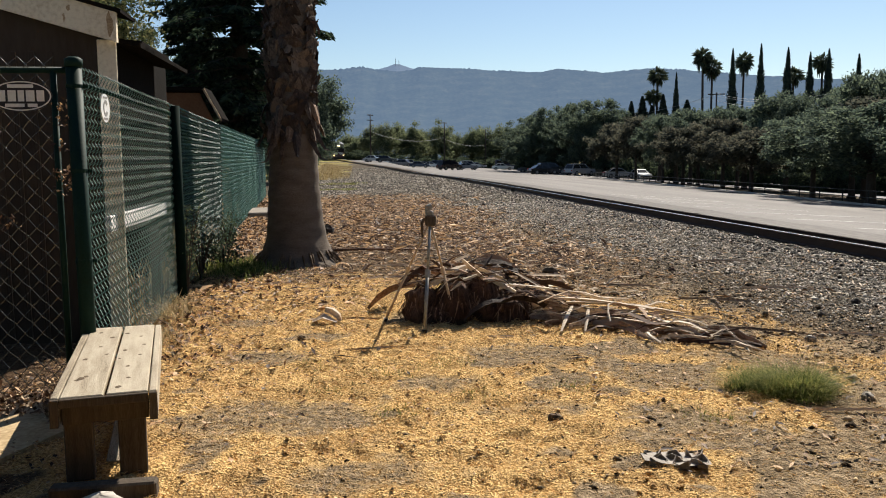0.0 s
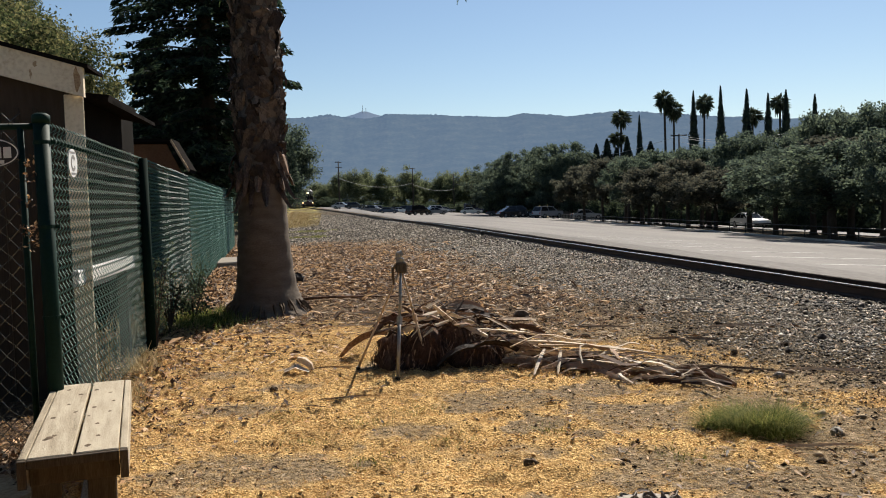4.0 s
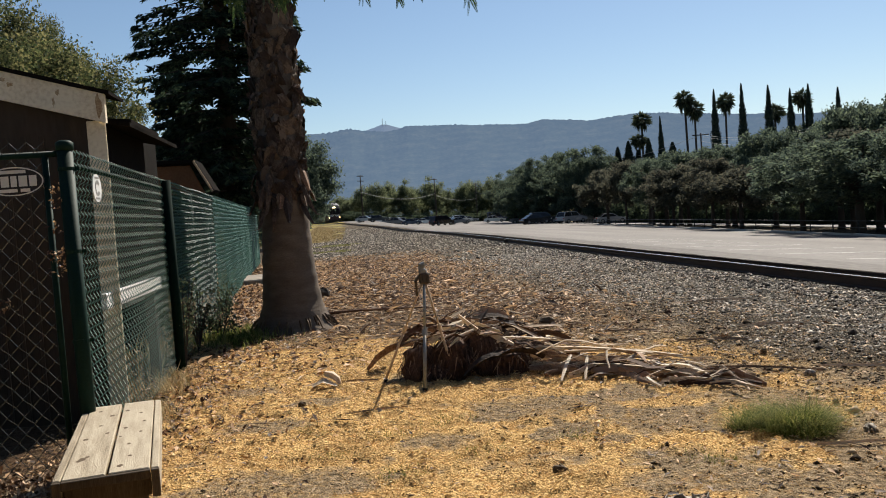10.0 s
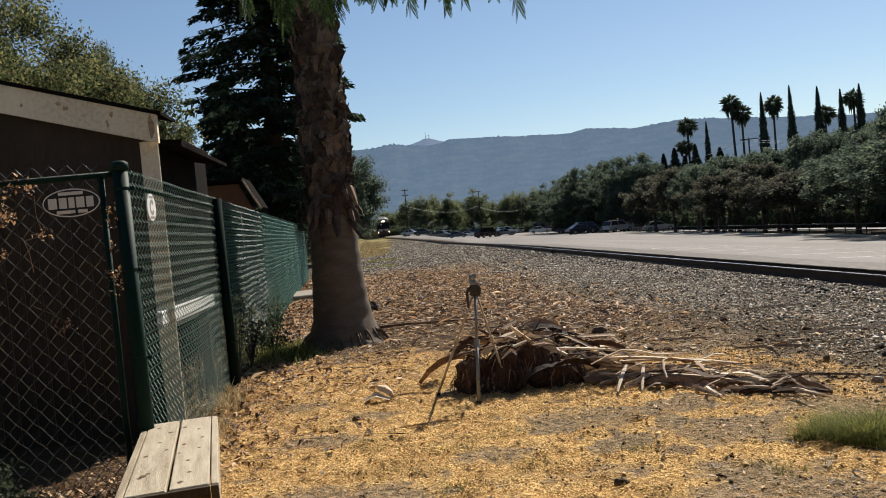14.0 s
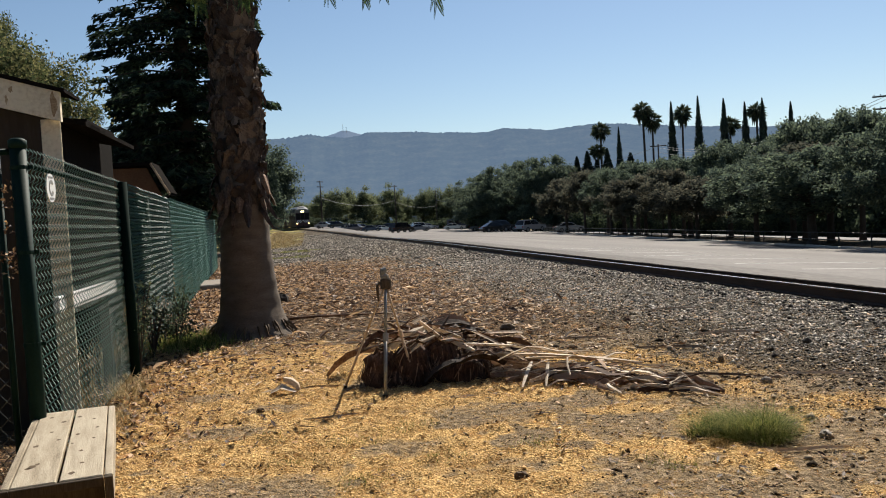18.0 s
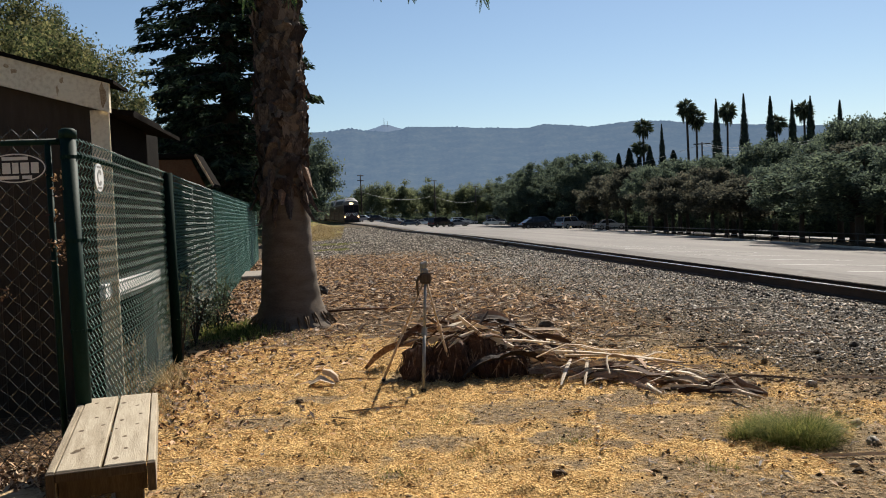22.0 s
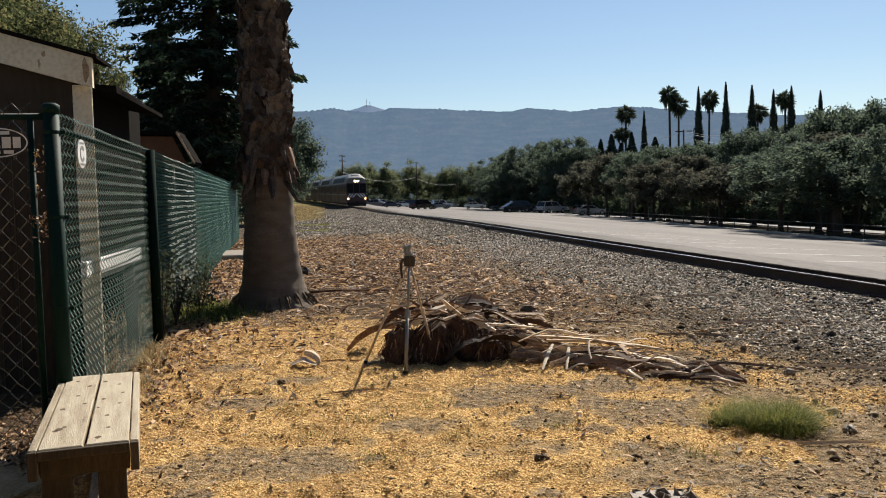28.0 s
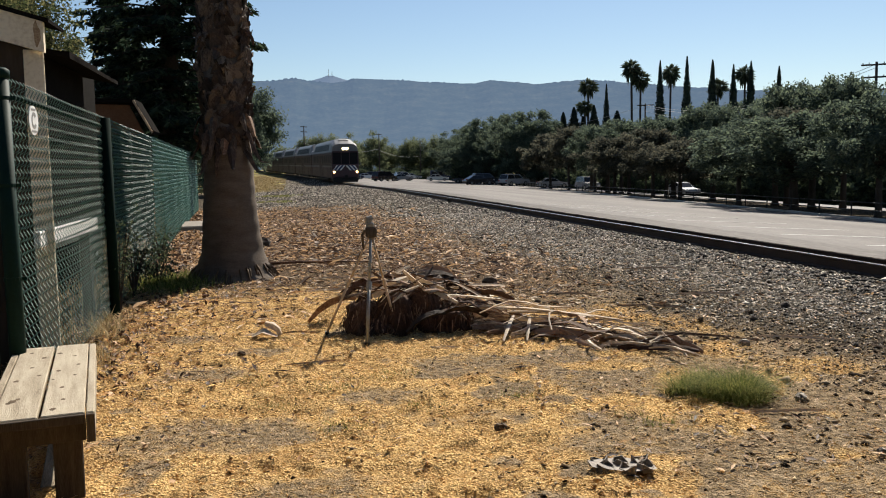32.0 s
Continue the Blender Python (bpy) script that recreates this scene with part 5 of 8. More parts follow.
def build_cypress(h, seed):
    r = np.random.default_rng(seed)
    e = thing("italian_cypress", (0, 0, 0), "slender dark Italian cypress rising above the trees", "tree", "row of cypresses")
    part("trunk", Shape().tube([(0, 0, -0.1), (0, 0, h * 0.9)], [0.2, 0.03], 7), M["tree_bark"], e)
    n = 5200
    t = r.random(n) ** 0.85
    rad = 0.80 * np.minimum(1, (t / 0.12 + 0.02) ** 0.6) * (0.03 + 1.15 * (1 - t) ** 0.85) * (1 + 0.18 * np.sin(t * 40 + 3 * r.random(n)))
    a = r.uniform(0, 2 * np.pi, n)
    q = rad * r.random(n) ** 0.3
    c = np.stack([q * np.cos(a), q * np.sin(a), 0.3 + t * (h - 0.3)], 1)
    u = np.stack([0.3 * np.cos(a), 0.3 * np.sin(a), np.ones(n)], 1) + r.normal(size=(n, 3)) * 0.2
    u /= np.linalg.norm(u, axis=1, keepdims=True)
    v = np.stack([-np.sin(a), np.cos(a), 0 * a], 1)
    s = (r.uniform(0.14, 0.30, n) * (1.1 - 0.75 * t))[:, None]
    part("foliage", array_mesh("foliage", np.stack([c - u * s, c + v * s * 0.45, c + u * s, c - v * s * 0.45], 1), [[0, 1, 2], [0, 2, 3]], M["cypress"]), None, e)
    return e


def build_fan_palm(h, seed):
    r = np.random.default_rng(seed)
    e = thing("tall_fan_palm", (0, 0, 0), "tall thin fan palm with a tufted dark crown", "palm tree", "palms behind the street")
    part("trunk", Shape().tube([(0, 0, -0.1), (0.1, 0, h * 0.5), (0.0, 0, h)], [0.2, 0.14, 0.12], 8), M["tree_bark"], e, smooth=True)
    n = 340
    dv = r.normal(size=(n, 3))
    dv[:, 2] += 0.15
    dv /= np.linalg.norm(dv, axis=1, keepdims=True)
    hub = np.array([0, 0, h]) + dv * r.uniform(0.25, 0.6, n)[:, None]
    tip = np.array([0, 0, h]) + dv * r.uniform(1.0, 1.5, n)[:, None] * np.array([1, 1, 0.95]) - np.array([0, 0, 0.25])
    wv = np.cross(dv, r.normal(size=(n, 3)))
    wv = wv / np.linalg.norm(wv, axis=1, keepdims=True) * 0.11
    skirt = r.random(n) < 0.2
    tip[skirt] = np.array([0, 0, h - 1.5]) + dv[skirt] * np.array([0.6, 0.6, 0.5])
    V = np.stack([hub, (hub + tip) / 2 + wv, tip, (hub + tip) / 2 - wv], 1)
    part("crown", array_mesh("crown", np.array(V), [[0, 1, 2, 3]], M["palm_leaf"]), None, e)
    return e


def put(ob, x, y, rz=0.0, sc=1.0, z=None, szz=None):
    m = Matrix.LocRotScale((x, y, float(land(x, y)) if z is None else z), Euler((0, 0, radians(rz))), Vector((sc, sc, szz or sc)))
    ob.matrix_basis = m
    return ob


def again(ob, x, y, rz=0.0, sc=1.0, szz=None, label="", group=""):
    """Another of the same kind, elsewhere."""
    keep = ob.matrix_basis.copy()
    ob.matrix_basis = Matrix.Identity(4)
    c = copy_thing(ob, Matrix.LocRotScale((x, y, float(land(x, y))), Euler((0, 0, radians(rz))), Vector((sc, sc, szz or sc))))
    ob.matrix_basis = keep
    return tagged(c, label, "", group)


def build_woods():
    # behind the fence
    put(build_conifer(17.4, 6.1, 41, "tall dark redwood with drooping tiered branches"), *at_az(-5.9, 33.0))
    put(build_conifer(9.6, 3.4, 42, "dark redwood close behind the first"), *at_az(-9.0, 39.0), 80)
    a = build_tree("broadleaf_tree", "broad olive-green tree behind the shed", 7.3, 3.1, 2.0, 51, "leaf_olive", 100000, 0.040, clumps=70, spread=0.24)
    a2 = build_tree("broadleaf_tree", "dense dark green tree with glinting leaves behind the shed", 7.4, 2.6, 1.6, 58, "leaf_oak", 80000, 0.042, clumps=60, spread=0.26)
    put(a, *at_az(-20.5, 23.0), 0, 1.1)
    again(a, *at_az(-18.3, 31.0), 140, 0.75, 1.16)
    put(a2, *at_az(-24.5, 20.0), 220, 1.0)
    again(a2, *at_az(-16.0, 32.0), 60, 0.62, 1.13)
    again(a2, *at_az(-13.8, 30.0), 300, 0.6, 0.88)
    again(a, *at_az(-28.0, 19.0), 220, 1.0)
    b = build_tree("broadleaf_tree", "dark green bushy tree beside the track", 7.0, 3.2, 0.8, 52, "leaf_far", 52000, 0.085, clumps=110, spread=0.26)
    put(b, *at_az(-2.6, 58.0), 30, 1.0, None, 1.08)
    again(b, *at_az(-3.6, 72.0), 130, 1.05)
    again(b, *at_az(-7.5, 50.0), 200, 1.1)
    for k in range(13):
        y = 84 + 14.5 * k
        again(b, min(-5.5, track_x(y) - 8.5) - 1.5 * (k % 2), y, 47 * k, 1.05 + 0.03 * k)
    # far sunlit trees behind the parked cars
    c = build_tree("shade_tree", "sunlit light green shade tree at the end of the car park", 12.0, 5.0, 1.0, 53, "leaf_bright", 11000, 0.22, clumps=90, spread=0.36)
    c2 = build_tree("shade_tree", "tall ragged light green tree at the end of the car park", 13.5, 4.2, 1.6, 54, "leaf_bright", 9000, 0.23, clumps=60, core=0.6, spread=0.36)
    rr = random.Random(9)
    seen = set()

    def plant(k, az, d, el, h0, wide=1.0):
        """Puts one of that kind at that bearing and distance, so high that it reaches the elevation el."""
        x, y = at_az(az, d)
        sc = (1.6 + d * math.tan(radians(el)) - float(land(x, y))) / h0
        w = wide * rr.uniform(0.92, 1.1)
        if k.name in seen:
            return again(k, x, y, rr.uniform(0, 360), w, sc)
        seen.add(k.name)
        return put(k, x, y, rr.uniform(0, 360), w, None, sc)

    for az, d, k, el in ((3.3, 250, c, 2.35), (5.1, 248, c2, 2.75), (2.4, 258, c, 2.1), (4.1, 262, c, 2.2), (6.3, 256, c, 2.0), (7.1, 246, c2, 2.45), (8.1, 258, c, 1.8), (9.1, 252, c, 2.0), (10.1, 250, c, 2.1), (11.0, 255, c, 2.0), (11.8, 248, c, 2.1), (12.6, 240, c, 2.1), (5.7, 280, c, 2.0), (7.6, 285, c, 1.9), (9.6, 280, c, 2.1), (13.4, 245, c, 2.2), (1.6, 268, c, 1.6), (0.8, 275, c, 1.6)):
        plant(k, az, d, el * rr.uniform(1.0, 1.3), 13.8 if k is c else 15.2, rr.uniform(0.75, 1.05))
    # along the guard rail and beyond the street: dark trees
    d1 = build_tree("street_tree", "dark bushy street tree beyond the car park", 6.4, 3.0, 2.2, 55, "leaf_far", 24000, 0.088, clumps=120, trunk=0.17, spread=0.19)
    d2 = build_tree("street_tree", "rust-tinged dark street tree by the guard rail", 5.8, 2.7, 2.1, 56, "leaf_rust", 15000, 0.105, clumps=100, trunk=0.14, spread=0.20)

    def skyline(az):
        return float(np.interp(az, [10, 14, 19, 21, 24, 27, 30, 32, 34, 38, 45], [2.5, 3.0, 3.2, 3.1, 3.2, 3.5, 4.0, 4.4, 4.9, 5.3, 5.6]))

    for y in (22, 30, 37, 44, 52, 60, 69, 78, 88, 99):
        x = lot_far(y) + 1.6 + rr.uniform(-0.4, 0.6)
        az, d = math.degrees(math.atan2(x, y)), math.hypot(x, y)
        k = d1 if rr.random() < (0.8 if az > 31 else 0.35) else d2
        plant(k, az, d, skyline(az) * rr.uniform(0.55, 1.0), 7.2 if k is d1 else 6.6, rr.uniform(0.85, 1.35))
    for y in (34, 43, 51, 60, 70, 81, 92, 104):
        x = lot_far(y) + 7.0 + rr.uniform(-1, 1)
        az, d = math.degrees(math.atan2(x, y)), math.hypot(x, y)
        plant(d2 if y % 2 else d1, az, d, skyline(az) * rr.uniform(0.7, 1.05), 6.8 if y % 2 else 7.4, rr.uniform(1.1, 1.6))
    for x, y in ((52, 60), (53, 70), (52, 80), (54, 91), (53, 102), (54, 114), (53, 126), (52, 50), (53, 41), (52, 33), (62, 56), (63, 70), (62, 84), (64, 98), (63, 114), (62, 44), (64, 130), (74, 66), (75, 84), (74, 104), (76, 125), (73, 50), (60, 36), (50, 138), (47, 150)):
        az, d = math.degrees(math.atan2(x, y)), math.hypot(x, y)
        plant(d1, az, d, skyline(az) * rr.uniform(0.8, 1.12), 7.4, rr.uniform(1.1, 1.7))
    for az, d, el in ((33.6, 62, 5.6), (36.8, 60, 5.9), (29.2, 74, 4.4), (26.3, 84, 3.6), (23.4, 96, 3.4)):
        plant(d1, az, d, el, 7.2, rr.uniform(1.0, 1.35))
    # the tall trees at the corner of the lot
    t1 = build_tree("oak_tree", "large spreading green tree at the corner of the car park", 11.0, 5.6, 1.8, 57, "leaf_far", 24000, 0.15, clumps=130, trunk=0.32, spread=0.17)
    for az, d, el in ((16.6, 138, 3.9), (14.0, 150, 3.4), (17.9, 140, 4.0), (15.3, 160, 3.7), (12.7, 165, 2.8), (18.9, 138, 3.2), (14.8, 146, 2.4), (13.3, 158, 2.9), (16.0, 150, 3.6)):
        plant(t1, az, d, el, 12.6)
    # cypresses and palms on the skyline
    cy = build_cypress(14.0, 61)
    for k, (az, el) in enumerate(((25.82, 6.6), (27.49, 6.8), (29.06, 6.5), (30.32, 6.15), (31.36, 6.3), (33.01, 5.9), (22.41, 5.25))):
        plant(cy, az, 142.0, el, 14.05, 1.9 if k != 6 else 1.5)
    for az, el, w in ((19.6, 3.5, 1.5), (20.3, 3.8, 1.7), (21.6, 3.9, 1.5), (23.1, 3.5, 1.8), (20.9, 3.2, 1.5)):
        plant(cy, az, 140, el, 14.05, w * 1.9)
    fp = build_fan_palm(13.0, 62)
    for az, el in ((24.0, 6.3), (21.24, 5.25), (26.5, 5.9), (29.4, 4.95), (31.0, 5.65), (24.6, 5.6), (21.0, 3.9)):
        plant(fp, az, 146, el, 13.2, 1.35)


build_woods()


# ---- heap of palm waste ----
def build_heap():
    rr = random.Random(17)
    e = thing("palm_debris_heap", (1.5, 8.5, 0), "heap of torn brown palm leaf bases and bleached stalks", "debris")
    o = Vector((1.5, 8.5, 0))
    # dark matted core: butt ends of palm crowns, blunt lumps of reddish fibre
    lumps = ((-0.54, -0.02, 0.22, 0.24, 0.34), (-0.26, -0.16, 0.24, 0.24, 0.42), (0.04, -0.10, 0.22, 0.24, 0.46), (0.26, -0.26, 0.26, 0.20, 0.26), (0.05, 0.14, 0.42, 0.30, 0.48), (0.48, 0.05, 0.28, 0.28, 0.30), (-0.42, -0.26, 0.15, 0.13, 0.18))
    for q, (cx, cy, ax, ay, h) in enumerate(lumps):
        s, nu, nv = Shape(), 30, 10
        for i in range(nv):
            t = i / (nv - 1)
            for k in range(nu):
                a = 2 * math.pi * k / nu
                rad = (1 - t ** 3.2) ** 0.5 * (0.92 + 0.08 * math.sin(t * 9))
                bump = 1 + 0.22 * float(vnoise(math.cos(a) * 3 + 9 * q, math.sin(a) * 3 + t * 4, 1.3, 88)) + 0.13 * float(vnoise(a * 9, t * 3 + q, 1.0, 89))
                s.v.append((cx + ax * rad * bump * math.cos(a), cy + ay * rad * bump * math.sin(a), h * t * (0.94 + 0.06 * bump) - 0.02))
        for i in range(nv - 1):
            for k in range(nu):
                s.f.append((i * nu + k, i * nu + (k + 1) % nu, (i + 1) * nu + (k + 1) % nu, (i + 1) * nu + k))
        s.f.append(tuple((nv - 1) * nu + k for k in range(nu)))
        part("fibre_lump", s, M["fibre"], e, "blunt lump of matted dark reddish fibre", True)
        for k in range(85):
            a, t = rr.uniform(math.pi * 0.9, math.pi * 2.1), rr.uniform(0.35, 0.98)
            rad = (1 - t ** 3.2) ** 0.5
            p = Vector((cx + ax * rad * math.cos(a), cy + ay * rad * math.sin(a), h * t))
            out = Vector((math.cos(a), math.sin(a), 0))
            L = rr.uniform(0.08, 0.24)
            side = Vector((-out.y, out.x, 0)) * rr.uniform(-0.04, 0.04)
            low = max(0.005, p.z - L)
            part("fibre_tuft", Shape().ribbon([p, p + out * rr.uniform(0.03, 0.06) + side + Vector((0, 0, (low - p.z) * 0.5)), p + out * rr.uniform(0.01, 0.07) + side * 2 + Vector((0, 0, low - p.z))], [0.007, 0.005, 0.0015], (-out.y, out.x, 0.2), 0.002), M[rr.choice(["fibre", "fibre", "husk"])], e)
    # big curled leaf bases round and on the core
    big = [((0.42, 9.1, 0.0), (0.92, 9.0, 0.24), 0.055, "husk"), ((0.95, 8.75, 0.40), (1.20, 8.95, 0.34), 0.06, "fibre"), ((1.55, 8.75, 0.54), (1.95, 8.75, 0.42), 0.05, "husk"), ((1.42, 8.6, 0.44), (1.9, 8.65, 0.47), 0.05, "boot"), ((1.30, 8.0, 0.05), (1.68, 8.02, 0.21), 0.05, "boot"), ((1.66, 8.02, 0.21), (2.1, 8.05, 0.15), 0.06, "boot"), ((1.22, 8.6, 0.33), (1.4, 8.8, 0.47), 0.05, "husk"), ((1.35, 8.45, 0.36), (1.75, 8.5, 0.44), 0.04, "boot"),
           ((1.5, 8.5, 0.38), (1.95, 8.6, 0.42), 0.045, "boot"), ((1.9, 8.8, 0.34), (2.5, 8.8, 0.33), 0.02, "frond"), ((2.05, 8.6, 0.27), (2.5, 8.5, 0.22), 0.05, "fibre"), ((2.1, 8.55, 0.12), (2.55, 8.35, 0.18), 0.055, "fibre"), ((1.75, 8.4, 0.22), (2.2, 8.1, 0.12), 0.03, "frond"), ((1.8, 8.8, 0.46), (2.35, 8.15, 0.14), 0.018, "frond"), ((1.6, 8.9, 0.48), (2.25, 8.5, 0.28), 0.02, "frond"), ((0.75, 8.6, 0.30), (1.05, 8.9, 0.38), 0.06, "fibre")]
    for a, b, w, mt in big:
        a, b = Vector(a) - o, Vector(b) - o
        d = b - a
        up = Vector((0, 0, 1))
        arch = (0.10 if w > 0.035 else 0.03) * d.length
        s = Shape().ribbon([a, a.lerp(b, 0.25) + up * arch, a.lerp(b, 0.5) + up * arch * 1.25, a.lerp(b, 0.75) + up * arch, b], [w * 0.4, w * 0.85, w, w * 0.95, w * 0.8], d.cross(up) + up * rr.uniform(-0.5, 0.5), 0.010, rr.uniform(-0.8, -0.4))
        part("curled_leaf_base", s, M[mt], e, "curled dry leaf base")
    for k in range(80):
        x, y = rr.uniform(0.8, 2.45), rr.uniform(8.42, 9.1)
        z0 = 0.43 * max(0.1, 1 - ((x - 1.42) / 0.95) ** 2) + rr.uniform(-0.02, 0.10)
        a, L, w = rr.gauss(-0.1, 1.0), rr.uniform(0.15, 0.45), rr.uniform(0.008, 0.03)
        d = Vector((math.cos(a), math.sin(a) * 0.7, rr.uniform(-0.5, 0.7)))
        p = Vector((x, y, max(z0, 0.3 * abs(d.z) * L + 0.02))) - o
        part("torn_leaf_base", Shape().ribbon([p - d * L * 0.5, p - d * L * 0.15 + Vector((0, 0, 0.04 * rr.random())), p + d * L * 0.2 + Vector((0, 0, 0.05 * rr.random())), p + d * L * 0.5], [w * 0.35, w * 0.9, w, w * 0.5], (-d.y, d.x, rr.uniform(-1.2, 1.2)), 0.007, rr.uniform(-0.9, 0.9)), M[rr.choice(["husk", "husk", "frond", "boot", "fibre", "fibre", "boot"])], e)
    # short torn pieces and hair over the blunt tops
    for k in range(70):
        x, y = rr.uniform(0.85, 2.0), rr.uniform(8.12, 8.5)
        a, L, w = rr.uniform(-0.6, 0.6) + (math.pi if rr.random() < 0.5 else 0), rr.uniform(0.10, 0.32), rr.uniform(0.006, 0.026)
        d = Vector((math.cos(a), math.sin(a), rr.uniform(-0.6, 0.6)))
        p = Vector((x, y, 0.40 - 0.5 * max(0, x - 1.45) ** 1.5 - 0.3 * max(0, 1.05 - x) + rr.uniform(-0.03, 0.07))) - o
        part("torn_scrap", Shape().ribbon([p - d * L * 0.5, p + Vector((0, 0, rr.uniform(0.0, 0.05))), p + d * L * 0.5], [w * 0.6, w, w * 0.3], (-d.y, d.x, rr.uniform(-1.4, 1.4)), 0.005, rr.uniform(-0.8, 0.8)), M[rr.choice(["husk", "husk", "frond", "pale_husk", "fibre"])], e)
    # pale plates standing on top
    for x, y, z0, a, L, w, up in ((1.62, 8.35, 0.46, 2.7, 0.34, 0.05, 0.45), (1.30, 8.42, 0.50, 0.3, 0.2, 0.05, 0.3), (1.72, 8.25, 0.36, -0.5, 0.3, 0.035, -0.5), (1.30, 8.6, 0.42, 2.6, 0.34, 0.06, 0.5), (1.42, 8.75, 0.46, 2.8, 0.3, 0.05, 0.6), (1.08, 8.25, 0.44, 0.4, 0.16, 0.05, 0.6), (1.46, 8.3, 0.50, 2.5, 0.30, 0.05, 0.7), (1.55, 8.6, 0.42, -0.3, 0.36, 0.045, -0.2), (0.95, 8.7, 0.34, 2.9, 0.22, 0.06, 0.1), (1.75, 8.7, 0.38, -0.4, 0.4, 0.04, -0.3)):
        d = Vector((math.cos(a), math.sin(a) * 0.6, up))
        p = Vector((x, y, z0)) - o
        part("pale_leaf_base", Shape().ribbon([p - d * L * 0.5, p, p + d * L * 0.5], [w * 0.8, w, w * 0.45], (-d.y, d.x, 1.1), 0.008, -0.5), M["pale_husk"], e, "bleached curled leaf base")
    # long split stalks fanning out to the side, then thin wiry strips curling among them
    for k in range(95):
        t = rr.random()
        wiry = k >= 30
        x = 1.9 + 1.55 * t + rr.uniform(-0.2, 0.25)
        y = 8.6 - 1.55 * t + rr.uniform(-0.35, 0.5)
        z = (0.26 * (1 - t) + 0.07) * rr.random() + 0.02
        a = rr.gauss(-0.42, 0.85 if not wiry else 1.3) + (math.pi if rr.random() < 0.4 else 0)
        L = rr.uniform(0.3, 0.7) if wiry else rr.uniform(0.35, 0.95) * (0.75 if t > 0.75 else 1.0)
        w = rr.uniform(0.004, 0.010) if wiry else rr.uniform(0.010, 0.032)
        d = Vector((math.cos(a), math.sin(a), 0))
        n = Vector((-d.y, d.x, 0))
        bend, hump = rr.gauss(0, 0.22 if wiry else 0.07) * L, rr.uniform(0.0, 0.14 if wiry else 0.07) * L
        c = Vector((x, y, z)) - o
        wob = rr.uniform(0, 6.28)
        pts = [c + d * L * (q - 0.5) + n * bend * (4 * q * (1 - q)) + n * (0.06 if wiry else 0.02) * L * math.sin(wob + 7 * q) + Vector((0, 0, hump * 4 * q * (1 - q) - 0.012 + 0.03 * L * math.sin(wob * 2 + 9 * q))) for q in (0, 0.17, 0.33, 0.5, 0.67, 0.83, 1.0)]
        s = Shape().ribbon(pts, [w * 0.8, w, w, w * 0.95, w * 0.85, w * 0.7, w * 0.3], n + Vector((0, 0, rr.uniform(-0.35, 0.35))), 0.004 if wiry else 0.008, rr.uniform(-0.6, 0.4))
        part("dry_stalk", s, M[rr.choice(["husk", "frond", "pale_husk", "pale_husk"] if not wiry else ["frond", "pale_husk", "husk"])], e)
    # broad straps of split leaf base on edge, brown faces, lit upper edges as pale rims
    for k in range(36):
        t = (k + rr.random()) / 36
        x = 1.95 + 1.5 * t + rr.uniform(-0.15, 0.15)
        y = 8.45 - 1.45 * t + rr.uniform(-0.30, 0.35)
        a = rr.gauss(-0.36, 0.75)
        L = rr.uniform(0.4, 0.95) * (1.0 if t < 0.7 else 0.7)
        w = rr.uniform(0.024, 0.056) * (1.0 - 0.3 * t)
        d, n = Vector((math.cos(a), math.sin(a), 0)), Vector((-math.sin(a), math.cos(a), 0))
        c = Vector((x, y, w * 0.8 + 0.10 * (1 - t) * rr.random())) - o
        bend, wob = rr.gauss(0, 0.10) * L, rr.uniform(0, 6.28)
        pts = [c + d * L * (q - 0.5) + n * (bend * 4 * q * (1 - q) + 0.015 * math.sin(wob + 8 * q)) + Vector((0, 0, 0.06 * L * q * (1 - q) * 4 * rr.uniform(0.2, 1.0) - 0.02 * q)) for q in (0, 0.2, 0.4, 0.6, 0.8, 1.0)]
        lean = rr.uniform(0.45, 0.95)
        strap = part("strap", Shape().ribbon(pts, [w * 0.7, w, w, w * 0.95, w * 0.8, w * 0.45], n * (1 - lean) + Vector((0, 0, lean)), 0.009, rr.uniform(-0.5, 0.3)), M[rr.choice(["frond", "husk", "husk"])], e, "split brown leaf base lying on edge")
        rim = [p + Vector((0, 0, w * lean * f * 0.96)) + n * (w * (1 - lean) * f) for p, f in zip(pts, (0.7, 1, 1, 0.95, 0.8, 0.45))]
        part("bleached_rim", Shape().tube(rim, [0.005, 0.007, 0.007, 0.006, 0.005, 0.003], 5, False), M["pale_husk"], strap, "bleached rim")
    # the few long ribs that show above the rest
    for x0, y0, z0, x1, y1, z1, w in ((1.75, 8.35, 0.34, 2.75, 8.05, 0.20, 0.020), (1.9, 8.25, 0.22, 3.1, 7.75, 0.15, 0.028), (2.3, 8.0, 0.20, 3.4, 7.75, 0.10, 0.026), (2.5, 7.75, 0.10, 3.2, 7.1, 0.05, 0.022), (2.35, 7.95, 0.17, 2.12, 7.5, 0.02, 0.018), (2.5, 7.9, 0.16, 2.33, 7.45, 0.02, 0.016)):
        a, b = Vector((x0, y0, z0)) - o, Vector((x1, y1, z1)) - o
        d = b - a
        s = Shape().ribbon([a.lerp(b, q) + Vector((0, 0, 0.10 * d.length * q * (1 - q))) for q in (0, 0.25, 0.5, 0.75, 1.0)], [w * 0.7, w, w, w * 0.9, w * 0.5], d.cross(Vector((0, 0, 1))), 0.012, -0.5)
        part("long_rib", s, M["pale_husk"], e, "long bleached leaf rib")
